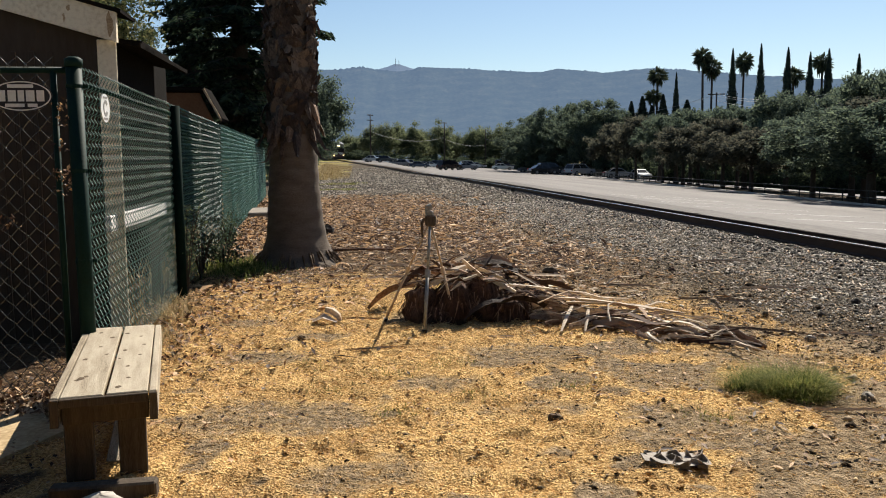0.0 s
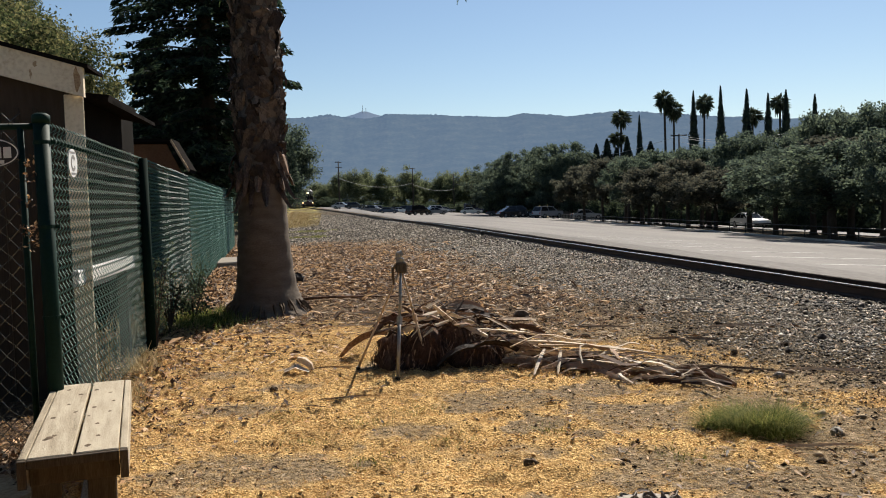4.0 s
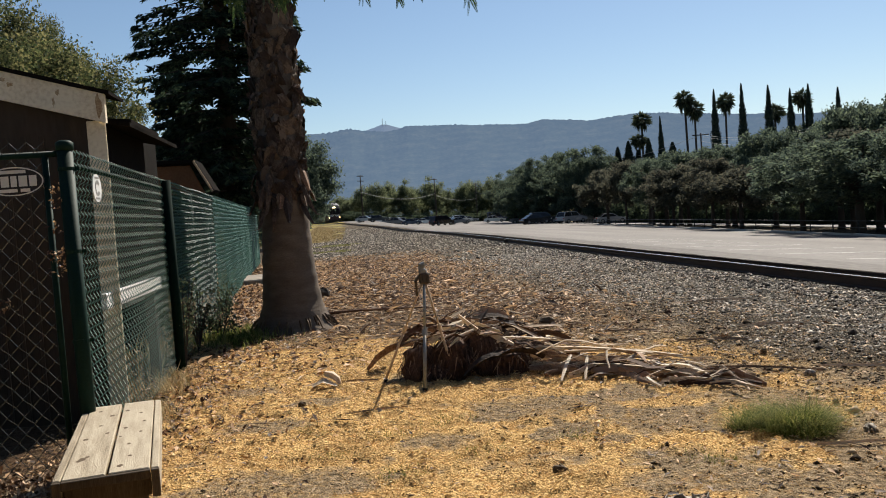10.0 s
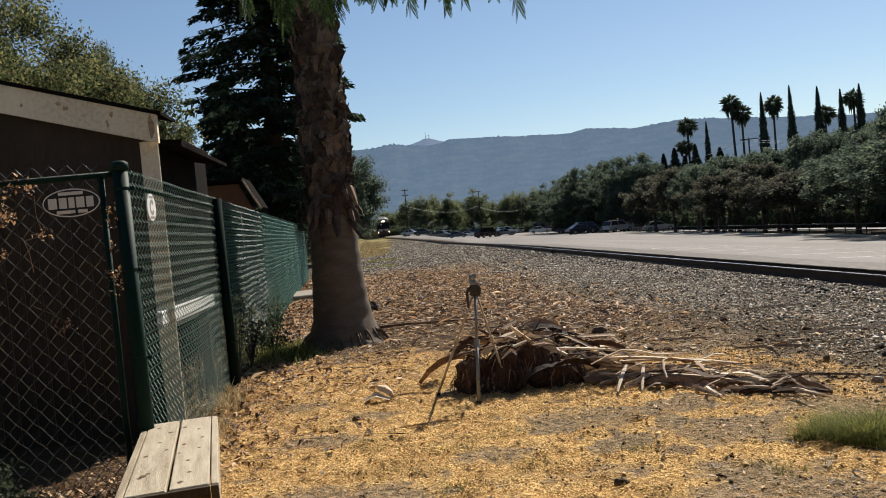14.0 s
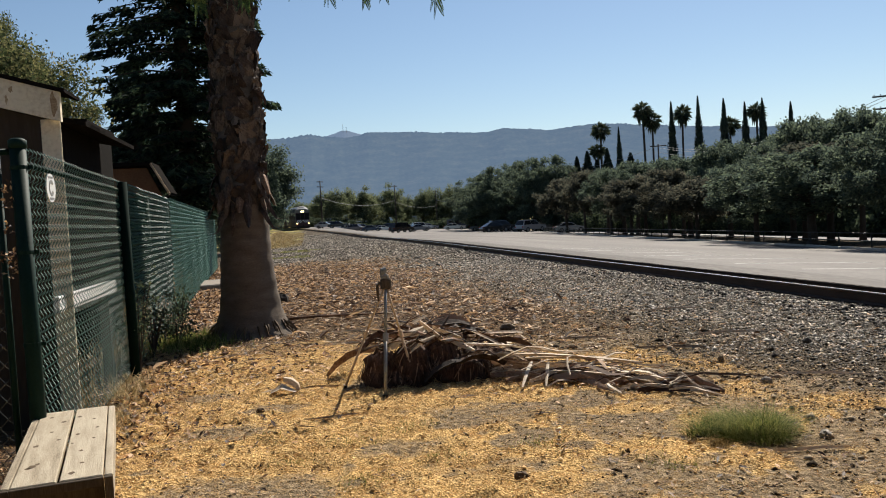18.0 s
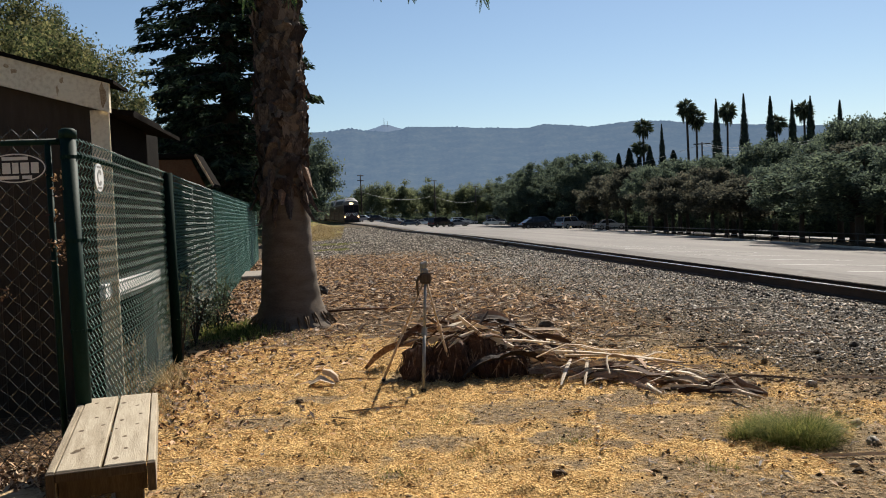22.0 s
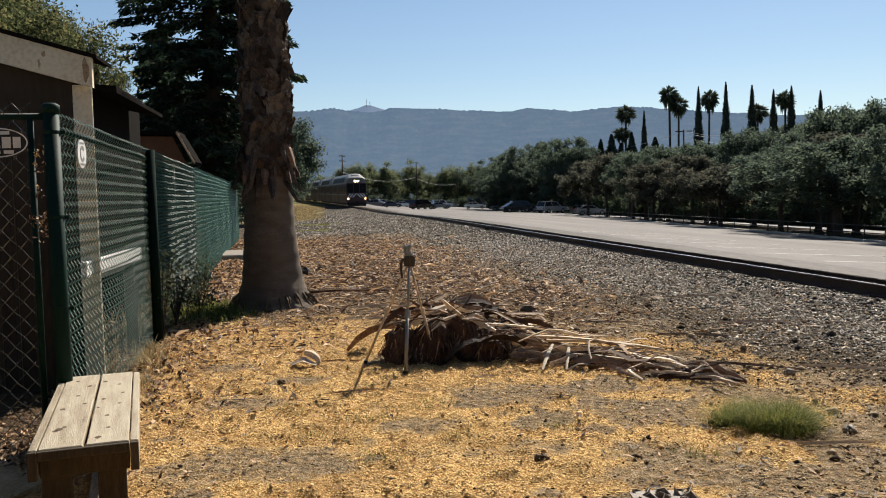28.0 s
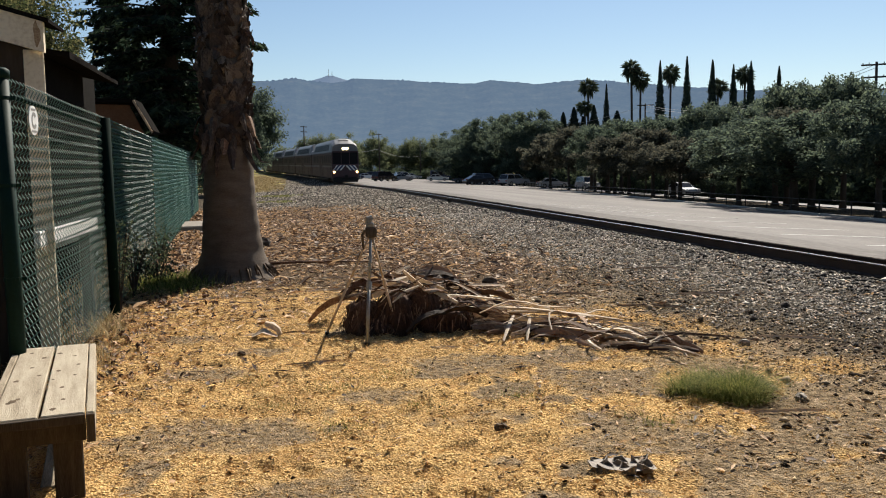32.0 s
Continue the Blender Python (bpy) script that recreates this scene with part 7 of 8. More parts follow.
def build_shrubs():
    r = np.random.default_rng(71)
    for x, y, h, w in ((-1.68, 10.3, 1.2, 0.24), (-1.72, 11.6, 0.8, 0.3), (-1.85, 15.5, 0.7, 0.45), (-1.55, 12.6, 0.5, 0.3), (-2.75, 6.12, 0.42, 0.28), (-2.95, 5.72, 0.30, 0.24), (-2.62, 5.70, 0.24, 0.2), (-2.35, 5.66, 0.20, 0.18), (-3.25, 5.6, 0.3, 0.25)):
        e = thing("wild_shrub", (x, y, 0), "straggly dark shrub growing through the chain-link fence", "shrub")
        s, cs = Shape(), []
        for k in range(16):
            a = r.uniform(0, 2 * np.pi)
            p = np.array([w * r.random() * math.cos(a), w * r.random() * math.sin(a), h * r.uniform(0.45, 1.0)])
            part("stem", Shape().tube([(0, 0, 0), p * np.array([0.4, 0.4, 0.55]), p], [0.008, 0.006, 0.002], 4, False), M["tree_bark"], e)
            cs += [p, p * 0.75, p * np.array([0.6, 0.6, 0.5])]
        part("leaves", array_mesh("leaves", leaf_cloud(cs, 0.11, 520, 0.026, r), [[0, 1, 2], [0, 2, 3]], M["hedge"]), None, e)
    # dead vines on the mesh
    e = thing("dead_vine", (-2.6, 5.96, 0), "dead tan vine tangled in the chain-link panel", "vine")
    s = Shape()
    for k in range(9):
        x, z = r.uniform(-1.4, 0.85), r.uniform(0.2, 2.1)
        pts = [(x, -0.02, z)]
        for j in range(5):
            x, z = x + r.normal(0, 0.07), z + r.uniform(0.02, 0.16)
            pts.append((x, -0.012 + r.normal(0, 0.012), min(z, 2.2)))
        part("stem", Shape().tube(pts, 0.002, 4, False), M["husk"], e)
    cs = [(r.uniform(-1.5, -0.2), 0.0, r.normal(2.2, 0.02)) for _ in range(30)] + [(r.normal(-0.95, 0.16), 0.0, r.normal(1.95, 0.13)) for _ in range(30)] + [(r.uniform(-0.9, 0.42), 0.0, r.normal(2.2, 0.025)) for _ in range(16)] + [(r.normal(0.12, 0.14), 0.0, r.normal(1.97, 0.14)) for _ in range(14)] + [(r.uniform(-1.3, 0.6), 0.0, r.uniform(0.3, 2.1)) for _ in range(9)] + [(0.93 + r.normal(0, 0.02), -0.02, r.uniform(1.2, 2.0)) for _ in range(6)]
    part("dry_leaves", array_mesh("dry_leaves", leaf_cloud(cs, 0.075, 2400, 0.017, r), [[0, 1, 2], [0, 2, 3]], M["litter"]), None, e)


build_shrubs()


# ---- feathery branches overhead ----
def build_feathery():
    r = np.random.default_rng(83)
    e = thing("feathery_tree", (5.6, 3.4, 0), "overhanging branch with feathery green compound leaves", "tree")
    o = np.array([5.6, 3.4, 0.0])
    part("trunk", Shape().tube([(0.4, -4.4, -0.1), (0.3, -4.2, 2.0), (0, -3.4, 3.6)], [0.2, 0.16, 0.12], 9), M["tree_bark"], e, smooth=True)
    part("bough", Shape().tube([(0, -3.4, 3.6), (-1.2, 0.5, 4.6), (-3.0, 1.4, 4.5), (-4.8, 1.7, 4.4), (-6.2, 1.6, 4.2)], [0.12, 0.09, 0.06, 0.04, 0.02], 7), M["tree_bark"], e, smooth=True)
    # each compound leaf: a stalk with paired side stalks, each lined with small leaflets
    hang = []
    for k in range(40):
        az = r.uniform(-8.0, 9.5)
        tip = r.uniform(14.6, 17.5) if az > 0 else r.uniform(14.4, 17.0)
        hang.append((az, r.uniform(7.8, 9.2), tip, r.uniform(0.5, 0.75)))
    hang += [(10.3, 8.6, 13.9, 0.75), (13.6, 8.8, 16.3, 0.42), (14.1, 8.8, 16.9, 0.4), (9.3, 8.4, 14.6, 0.65), (4.9, 8.3, 14.4, 0.6), (6.9, 8.6, 14.6, 0.6), (1.9, 8.4, 15.2, 0.5), (-2.5, 8.2, 14.3, 0.75), (-4.5, 8.3, 14.2, 0.8), (-6.3, 8.4, 14.2, 0.75), (-3.4, 8.0, 14.6, 0.8), (-5.4, 8.0, 14.5, 0.75), (-1.4, 8.3, 15.0, 0.7), (3.6, 8.4, 15.0, 0.6), (5.9, 8.5, 15.0, 0.6)]
    hang = [(az, d, math.degrees(math.atan(math.tan(radians(tip + 0.2)) + L / d)), L) for az, d, tip, L in hang]
    NEAR = 0.58
    hang = [(az, d * NEAR, el, L * NEAR) for az, d, el, L in hang]
    for az, d, el, L in hang:
        x, y = at_az(az, d)
        p = np.array([x + 0.1, y, 1.63 + d * math.tan(radians(el))]) - o
        a = r.uniform(0, 2 * np.pi)
        out = np.array([math.cos(a), math.sin(a), 0]) * r.uniform(0.1, 0.4)
        pts = [p, p + out * L * 0.4 + np.array([0, 0, -0.25 * L]), p + out * L * 0.8 + np.array([0, 0, -0.65 * L]), p + out * L + np.array([0, 0, -L])]
        s = Shape().tube(pts, [0.0035, 0.003, 0.002, 0.001], 4, False)
        s.tube([p, p + np.array([0.05, 0.1, 0.25]), p + np.array([0.1, 0.15, 0.6])], [0.0035, 0.004, 0.006], 4, False)
        V = []
        for t in np.linspace(0.12, 1.0, 13):
            c = np.array([np.interp(t, (0, 0.33, 0.66, 1), [q[i] for q in pts]) for i in range(3)])
            for sd in (-1, 1):
                b = a + sd * 1.2 + r.normal(0, 0.25)
                dirn = np.array([math.cos(b) * 0.5, math.sin(b) * 0.5, -0.95 + r.normal(0, 0.15)])
                dirn /= np.linalg.norm(dirn)
                pl = L * 0.30 * (1 - 0.4 * abs(t - 0.5)) * r.uniform(0.8, 1.1)
                sv = np.cross(dirn, np.array([math.sin(b), -math.cos(b), 0.3]))
                sv /= np.linalg.norm(sv)
                m = 13
                q = np.linspace(0.08, 1, m)
                cc = c + dirn * (pl * q)[:, None] + np.array([0, 0, -0.10]) * (pl * q * q)[:, None]
                w = 0.011 * np.sin(np.pi * (0.15 + 0.8 * q))[:, None] + 0.0025
                for s2 in (-1, 1):
                    tip = cc + sv * w * s2 + dirn * w * 0.35
                    mid = (cc + tip) / 2
                    V.append(np.stack([cc, mid + dirn * 0.0050, tip, mid - dirn * 0.0050], 1))
        leaf = part("leaf_stalk", s, M["grass"], e)
        tagged(part("frond_blade", array_mesh("frond_blade", np.concatenate(V), [[0, 1, 2, 3]], M["frond_green"]), None, leaf), kind="stuff")


build_feathery()


# ---- guard rail, hedge, poles and signs along the street ----
def build_roadside():
    e = thing("guard_rail", (0, 0, 0), "low dark pipe guard rail along the car park", "guard rail")
    edge = [(lot_far(y) + 0.35, y) for y in np.arange(12, 112, 2.5)]
    for z in (0.40, 0.70):
        part("pipe_rail", Shape().tube([(x, y, float(land(x, y)) + z) for x, y in edge], 0.022, 8), M["dark_metal"], e, smooth=True)
    me = Shape().tube([(0, 0, -0.1), (0, 0, 0.70)], 0.03, 8).mesh("rail_post", M["dark_metal"])
    for x, y in edge:
        part("rail_post", me, None, e, m=pose(x, y, float(land(x, y))))
    e = thing("kerb", (0, 0, 0), "low concrete kerb at the edge of the car park", "kerb", kind="structure")
    me = Shape().bevelbox((-0.09, -1.5, -0.1), (0.09, 1.5, 0.15), 0.02).mesh("kerb_stone", M["concrete"])
    for y in np.arange(8, 120, 3.1):
        x = lot_far(y) + 0.05
        part("kerb_stone", me, None, e, m=pose(x, y, float(land(x, y)), 0, 0, -8.25))
    r = np.random.default_rng(91)
    for x0, y0, y1, h in ((48.2, 24, 62, 1.6), (48.4, 62, 100, 1.65), (48.2, 100, 150, 1.6)):
        n = 11000
        y = r.uniform(y0, y1, n)
        t = r.random(n)
        c = np.stack([x0 + r.choice([-0.5, 0.5], n) * r.uniform(0.5, 1, n), y, 0.05 + h * t ** 0.8 + 0.1 * vnoise(y, y * 0, 0.8, 5)], 1)
        V = leaf_cloud(c, 0.25, n, 0.13, r)
        ob = thing("hedge", (x0, (y0 + y1) / 2, float(land(x0, 50))), "long clipped dark green hedge beyond the street", "hedge")
        V -= np.array([x0, (y0 + y1) / 2, 0])
        part("leaves", array_mesh("leaves", V, [[0, 1, 2], [0, 2, 3]], M["hedge"]), None, ob)
        part("stem_mass", Shape().bevelbox((-0.35, y0 - (y0 + y1) / 2, 0), (0.35, y1 - (y0 + y1) / 2, h - 0.15), 0.2), M["hedge"], ob, "dense dark inner twigs")
    # understorey bushes under the far trees
    bush = thing("dark_bush", (0, 0, 0), "dark rounded bush under the street trees", "bush")
    cs = [(r.normal(0, 0.9), r.normal(0, 0.9), abs(r.normal(0.9, 0.5))) for _ in range(26)]
    part("leaves", array_mesh("leaves", leaf_cloud(cs, 0.6, 2200, 0.16, r), [[0, 1, 2], [0, 2, 3]], M["hedge"]), None, bush)
    part("stem", Shape().tube([(0, 0, -0.05), (0, 0.05, 0.5), (0.1, 0, 1.1)], [0.06, 0.05, 0.02], 6), M["tree_bark"], bush)
    put(bush, 50.5, 60.0, 0, 1.6)
    for x, y, sc in [(50.5 + 2.5 * math.sin(k * 2.1), 36 + 5.2 * k, 1.5 + 0.5 * math.sin(k * 1.3)) for k in range(22)] + [(57 + 2 * math.sin(k), 40 + 7.5 * k, 2.3) for k in range(13)]:
        again(bush, x, y, r.uniform(0, 360), sc)
    for az, dd, sc in ((19.4, 132, 1.5), (20.4, 128, 1.6), (21.6, 125, 1.4), (12.9, 150, 1.6), (13.8, 146, 1.3)):
        again(bush, *at_az(az, dd), r.uniform(0, 360), sc)
    # line of low shrubs behind the far parked cars
    for az in np.arange(1.2, 14.6, 0.55):
        again(bush, *at_az(az, 240 + 8 * math.sin(az * 3)), az * 77, 2.4, 1.2)

    # utility poles and their wires
    tops = []
    for az, el, d, arms in ((2.28, 2.86, 190, 2), (7.24, 2.3, 214, 1), (10.0, 1.8, 232, 1), (12.4, 2.0, 205, 1), (38.4, 5.81, 86, 3), (24.9, 3.9, 135, 1), (13.9, 2.35, 150, 1)):
        x, y = at_az(az, d)
        h = 1.6 + d * math.tan(radians(el)) - float(land(x, y))
        p = thing("utility_pole", (x, y, float(land(x, y))), "dark wooden utility pole with crossarms", "utility pole", rz=-az + (58 if d > 140 else 0))
        part("pole", Shape().tube([(0, 0, -0.2), (0, 0, h)], [0.17, 0.11], 9), M["pole"], p, smooth=True)
        for k in range(arms):
            z = h - 0.25 - 1.1 * k
            arm = part("crossarm", Shape().bevelbox((-1.25, -0.07, z - 0.07), (1.25, 0.07, z + 0.07), 0.01), M["pole"], p)
            for xx in (-1.1, -0.6, 0.6, 1.1):
                part("insulator", Shape().tube([(xx, 0, z + 0.07), (xx, 0, z + 0.13), (xx, 0, z + 0.22)], [0.03, 0.06, 0.02], 6), M["galv"], arm)
        tops.append(Vector((x, y, h + float(land(x, y)))))

    def wire(a, b, sag, rad, dz):
        a, b = a + Vector((0, 0, dz)), b + Vector((0, 0, dz))
        pts = [a.lerp(b, t) - Vector((0, 0, sag * 4 * t * (1 - t))) for t in np.linspace(0, 1, 15)]
        solid("overhead_wire", Shape().tube(pts, rad, 5, False), M["cable"], "thin overhead wire sagging between poles", "wire", "overhead wires")
    wire(tops[0], tops[1], 1.5, 0.038, -3.8)
    wire(tops[1], tops[2], 0.9, 0.038, -4.2)
    wire(tops[2], tops[3], 0.9, 0.036, -2.6)
    for dz in (-0.2, -0.5, -1.2):
        wire(tops[4], tops[5], 2.2, 0.022, dz)
    wire(tops[4], Vector((95, 60, 9.5)), 0.6, 0.022, -0.2)
    wire(tops[5], tops[6], 1.2, 0.022, -0.3)

    # street lamps with small bright heads, and a yellow diamond sign
    for x, y, h in ((46.6, 100, 8.0), (46.6, 70, 8.0)):
        p = thing("street_lamp", (x, y, float(land(x, y))), "slim street lamp with a pale flat head", "street lamp")
        part("post", Shape().tube([(0, 0, -0.1), (0, 0, h - 0.3), (-0.3, 0, h), (-1.4, 0, h + 0.05)], [0.09, 0.06, 0.05, 0.04], 8), M["pole"], p, smooth=True)
        part("head", Shape().bevelbox((-2.0, -0.14, h), (-1.3, 0.14, h + 0.12), 0.03), M["white_sign"], p, "pale lamp head")
    p = thing("diamond_road_sign", (46.8, 84.0, float(land(46.8, 84))), "faded yellow diamond road sign on a post", "road sign", rz=150)
    part("post", Shape().tube([(0, 0, -0.1), (0, 0, 1.9)], 0.03, 6), M["galv"], p)
    part("plate", Shape().prism([(0, 1.55), (0.38, 1.93), (0, 2.31), (-0.38, 1.93)], 0.03, 0.05), M["weed"], p, "yellow diamond plate")
    part("arrow_mark", Shape().prism([(-0.05, 1.75), (0.05, 1.75), (0.05, 2.0), (0.12, 2.0), (0, 2.15), (-0.12, 2.0), (-0.05, 2.0)], 0.052, 0.056), M["black_sign"], p, "dark arrow mark")
    # bus shelter roof and small house glimpsed among trees
    p = thing("small_house", (*at_az(18.3, 152), -2.2), "small pale house glimpsed between trunks", "house")
    part("wall", Shape().box((-4, -3, 0), (4, 3, 2.6)), M["concrete"], p)
    part("roof", Shape().prism([(-4.4, 2.55), (4.4, 2.55), (0, 4.3)], -3.4, 3.4), M["shingle"], p)
    part("window", Shape().bevelbox((-1.5, -3.04, 0.9), (0.2, -3.0, 2.0), 0.01), M["glass_dark"], p)
    # worn bay lines on the lot
    lines = thing("parking_lines", (0, 0, 0), "worn white bay lines on pale asphalt", "road marking", kind="structure")
    for k in range(9):
        y = 11.25 + 2.75 * k
        x = lot_near(y) + 0.6
        s = Shape()
        for q in np.linspace(x, x + 3.8, 16):
            z = float(land(q, y)) + 0.064
            s.v += [(q, y - 0.06, z - 0.004), (q, y - 0.06, z), (q, y + 0.06, z), (q, y + 0.06, z - 0.004)]
        s.f += [(4 * i + j, 4 * i + j + 1, 4 * i + j + 5, 4 * i + j + 4) for i in range(15) for j in range(3)]
        part("bay_line", s, M["paint"], lines)


build_roadside()


# ---- cars ----
CAR_PAINT = {}


def car_paint(col):
    if col not in CAR_PAINT:
        m = surf("car_paint", [tuple(c * 0.93 for c in col), col], 2, 30, 0.25, 0.0, spec=0.6)
        m.node_tree.nodes["Principled BSDF"].inputs["Coat Weight"].default_value = 0.6
        CAR_PAINT[col] = m
    return CAR_PAINT[col]


def build_car(kind, col, label):
    """A car lying along y with its nose towards -y, its wheels on z = 0."""
    e = thing(kind, (0, 0, 0), label, "car")
    if kind == "sedan":
        L, W, top, belt = 4.6, 0.89, 1.45, 0.92
        low = [(-2.25, 0.30), (-2.3, 0.55), (-2.15, 0.74), (-1.0, belt - 0.02), (1.6, belt), (2.15, 0.90), (2.28, 0.62), (2.22, 0.30)]
        cab = [(-0.98, belt - 0.03), (-0.15, top - 0.04), (0.55, top), (1.05, top - 0.05), (1.85, belt - 0.01)]
    elif kind == "van":
        L, W, top, belt = 5.0, 0.98, 1.95, 1.10
        low = [(-2.45, 0.32), (-2.5, 0.65), (-2.3, 0.95), (-1.7, belt), (2.4, belt), (2.48, 0.6), (2.4, 0.32)]
        cab = [(-1.75, belt - 0.02), (-0.95, top - 0.06), (0.2, top), (2.1, top - 0.02), (2.4, belt - 0.02)]
    else:
        L, W, top, belt = 4.8, 0.96, 1.80, 1.08
        low = [(-2.35, 0.36), (-2.4, 0.72), (-2.2, 0.95), (-1.1, belt), (2.3, belt), (2.38, 0.6), (2.3, 0.36)]
        cab = [(-1.12, belt - 0.02), (-0.45, top - 0.05), (0.3, top), (1.9, top - 0.03), (2.28, belt - 0.02)]

    def loft(outline, w0, w1, zlo, zhi):
        """The side outline, drawn in towards the top."""
        s, k = Shape(), len(outline)
        half = lambda z: w0 + (w1 - w0) * min(1, max(0, (z - zlo) / (zhi - zlo)))
        s.v = [(-half(z), y, z) for y, z in outline] + [(half(z), y, z) for y, z in outline]
        s.f = [tuple(range(k))[::-1], tuple(range(k, 2 * k))] + [(i, (i + 1) % k, k + (i + 1) % k, k + i) for i in range(k)]
        return s
    part("body", loft(low, W - 0.02, W - 0.05, 0.3, belt), car_paint(col), e)
    part("cabin", loft(cab, W - 0.10, W - 0.27, belt, top), car_paint(col), e, "painted roof and pillars")
    # windows set just proud of the cabin
    half = lambda z: W - 0.10 - 0.17 * min(1, max(0, (z - belt) / (top - belt)))
    z0, z1 = belt + 0.03, top - 0.10
    ys = np.interp
    fy0, fy1 = cab[0][0], cab[1][0]
    ry0, ry1 = cab[-1][0], cab[-2][0]
    def fr(z):
        return fy0 + (fy1 - fy0) * (z - cab[0][1]) / (cab[1][1] - cab[0][1])
    def rr_(z):
        return ry0 + (ry1 - ry0) * (z - cab[-1][1]) / (cab[-2][1] - cab[-1][1])
    for sx in (-1, 1):
        a, b = fr(z0) + 0.16, fr(z1) + 0.14
        c, d = rr_(z0) - 0.16, rr_(z1) - 0.14
        mid0, mid1 = (a + c) / 2, (b + d) / 2
        for (p0, p1, q0, q1) in ((a, mid0 - 0.04, b, mid1 - 0.04), (mid0 + 0.04, c, mid1 + 0.04, d)):
            o = 0.006
            v = [(sx * (half(z0) + o), p0, z0), (sx * (half(z0) + o), p1, z0), (sx * (half(z1) + o), q1, z1), (sx * (half(z1) + o), q0, z1)]
            v += [(x - sx * 0.02, y, z) for x, y, z in v]
            part("side_window", Shape().add(v, [(0, 1, 2, 3), (7, 6, 5, 4), (0, 4, 5, 1), (1, 5, 6, 2), (2, 6, 7, 3), (3, 7, 4, 0)]), M["glass_dark"], e)
    for nm, g, sg in (("windscreen", fr, -1), ("rear_window", rr_, 1)):
        v = [(-(half(z0) - 0.08), g(z0) + sg * 0.008, z0), ((half(z0) - 0.08), g(z0) + sg * 0.008, z0), ((half(z1) - 0.06), g(z1) + sg * 0.008, z1), (-(half(z1) - 0.06), g(z1) + sg * 0.008, z1)]
        v += [(x, y - sg * 0.02, z) for x, y, z in v]
        part(nm, Shape().add(v, [(0, 1, 2, 3), (7, 6, 5, 4), (0, 4, 5, 1), (1, 5, 6, 2), (2, 6, 7, 3), (3, 7, 4, 0)]), M["glass_dark"], e)
    r = 0.33 if kind == "sedan" else 0.37
    tyre = Shape().tube([(-0.11, 0, 0), (-0.09, 0, 0), (0.09, 0, 0), (0.11, 0, 0)], [r * 0.92, r, r, r * 0.92], 18).mesh("wheel", M["rubber"])
    rim = Shape().tube([(-0.118, 0, 0), (0.118, 0, 0)], r * 0.6, 10).mesh("rim", M["galv"])
    for sx in (-1, 1):
        for y in (-L * 0.31, L * 0.30):
            w = part("wheel", tyre, None, e, m=pose(sx * (W - 0.13), y, r))
            part("rim", rim, None, w)
    for sx in (-1, 1):
        part("headlight", Shape().bevelbox((sx * (W - 0.24) - 0.17, -L / 2 + 0.005, 0.62), (sx * (W - 0.24) + 0.17, -L / 2 + 0.14, 0.76), 0.02), M["white_sign"], e, "clear headlight")
        part("tail_light", Shape().bevelbox((sx * (W - 0.2) - 0.13, L / 2 - 0.16, 0.72), (sx * (W - 0.2) + 0.13, L / 2 - 0.03, 0.90), 0.02), M["red_lens"], e, "red tail light")
        part("mirror", Shape().bevelbox((sx * (W + 0.04) - 0.07, fr(z0) + 0.2, belt + 0.02), (sx * (W + 0.04) + 0.07, fr(z0) + 0.3, belt + 0.16), 0.03), car_paint(col), e)
    part("bumper", Shape().bevelbox((-W + 0.06, -L / 2 - 0.03, 0.34), (W - 0.06, -L / 2 + 0.1, 0.5), 0.03), M["rubber"], e)
    part("rear_bumper", Shape().bevelbox((-W + 0.06, L / 2 - 0.12, 0.34), (W - 0.06, L / 2 - 0.0, 0.52), 0.03), M["rubber"], e)
    return e


M["red_lens"] = plain("red_lens", (0.25, 0.01, 0.01), 0.2)
WHITE, SILVER, DARK, NAVY, MAROON, GREY = (0.52, 0.52, 0.50), (0.24, 0.245, 0.25), (0.018, 0.018, 0.02), (0.02, 0.03, 0.06), (0.024, 0.016, 0.020), (0.14, 0.145, 0.15)


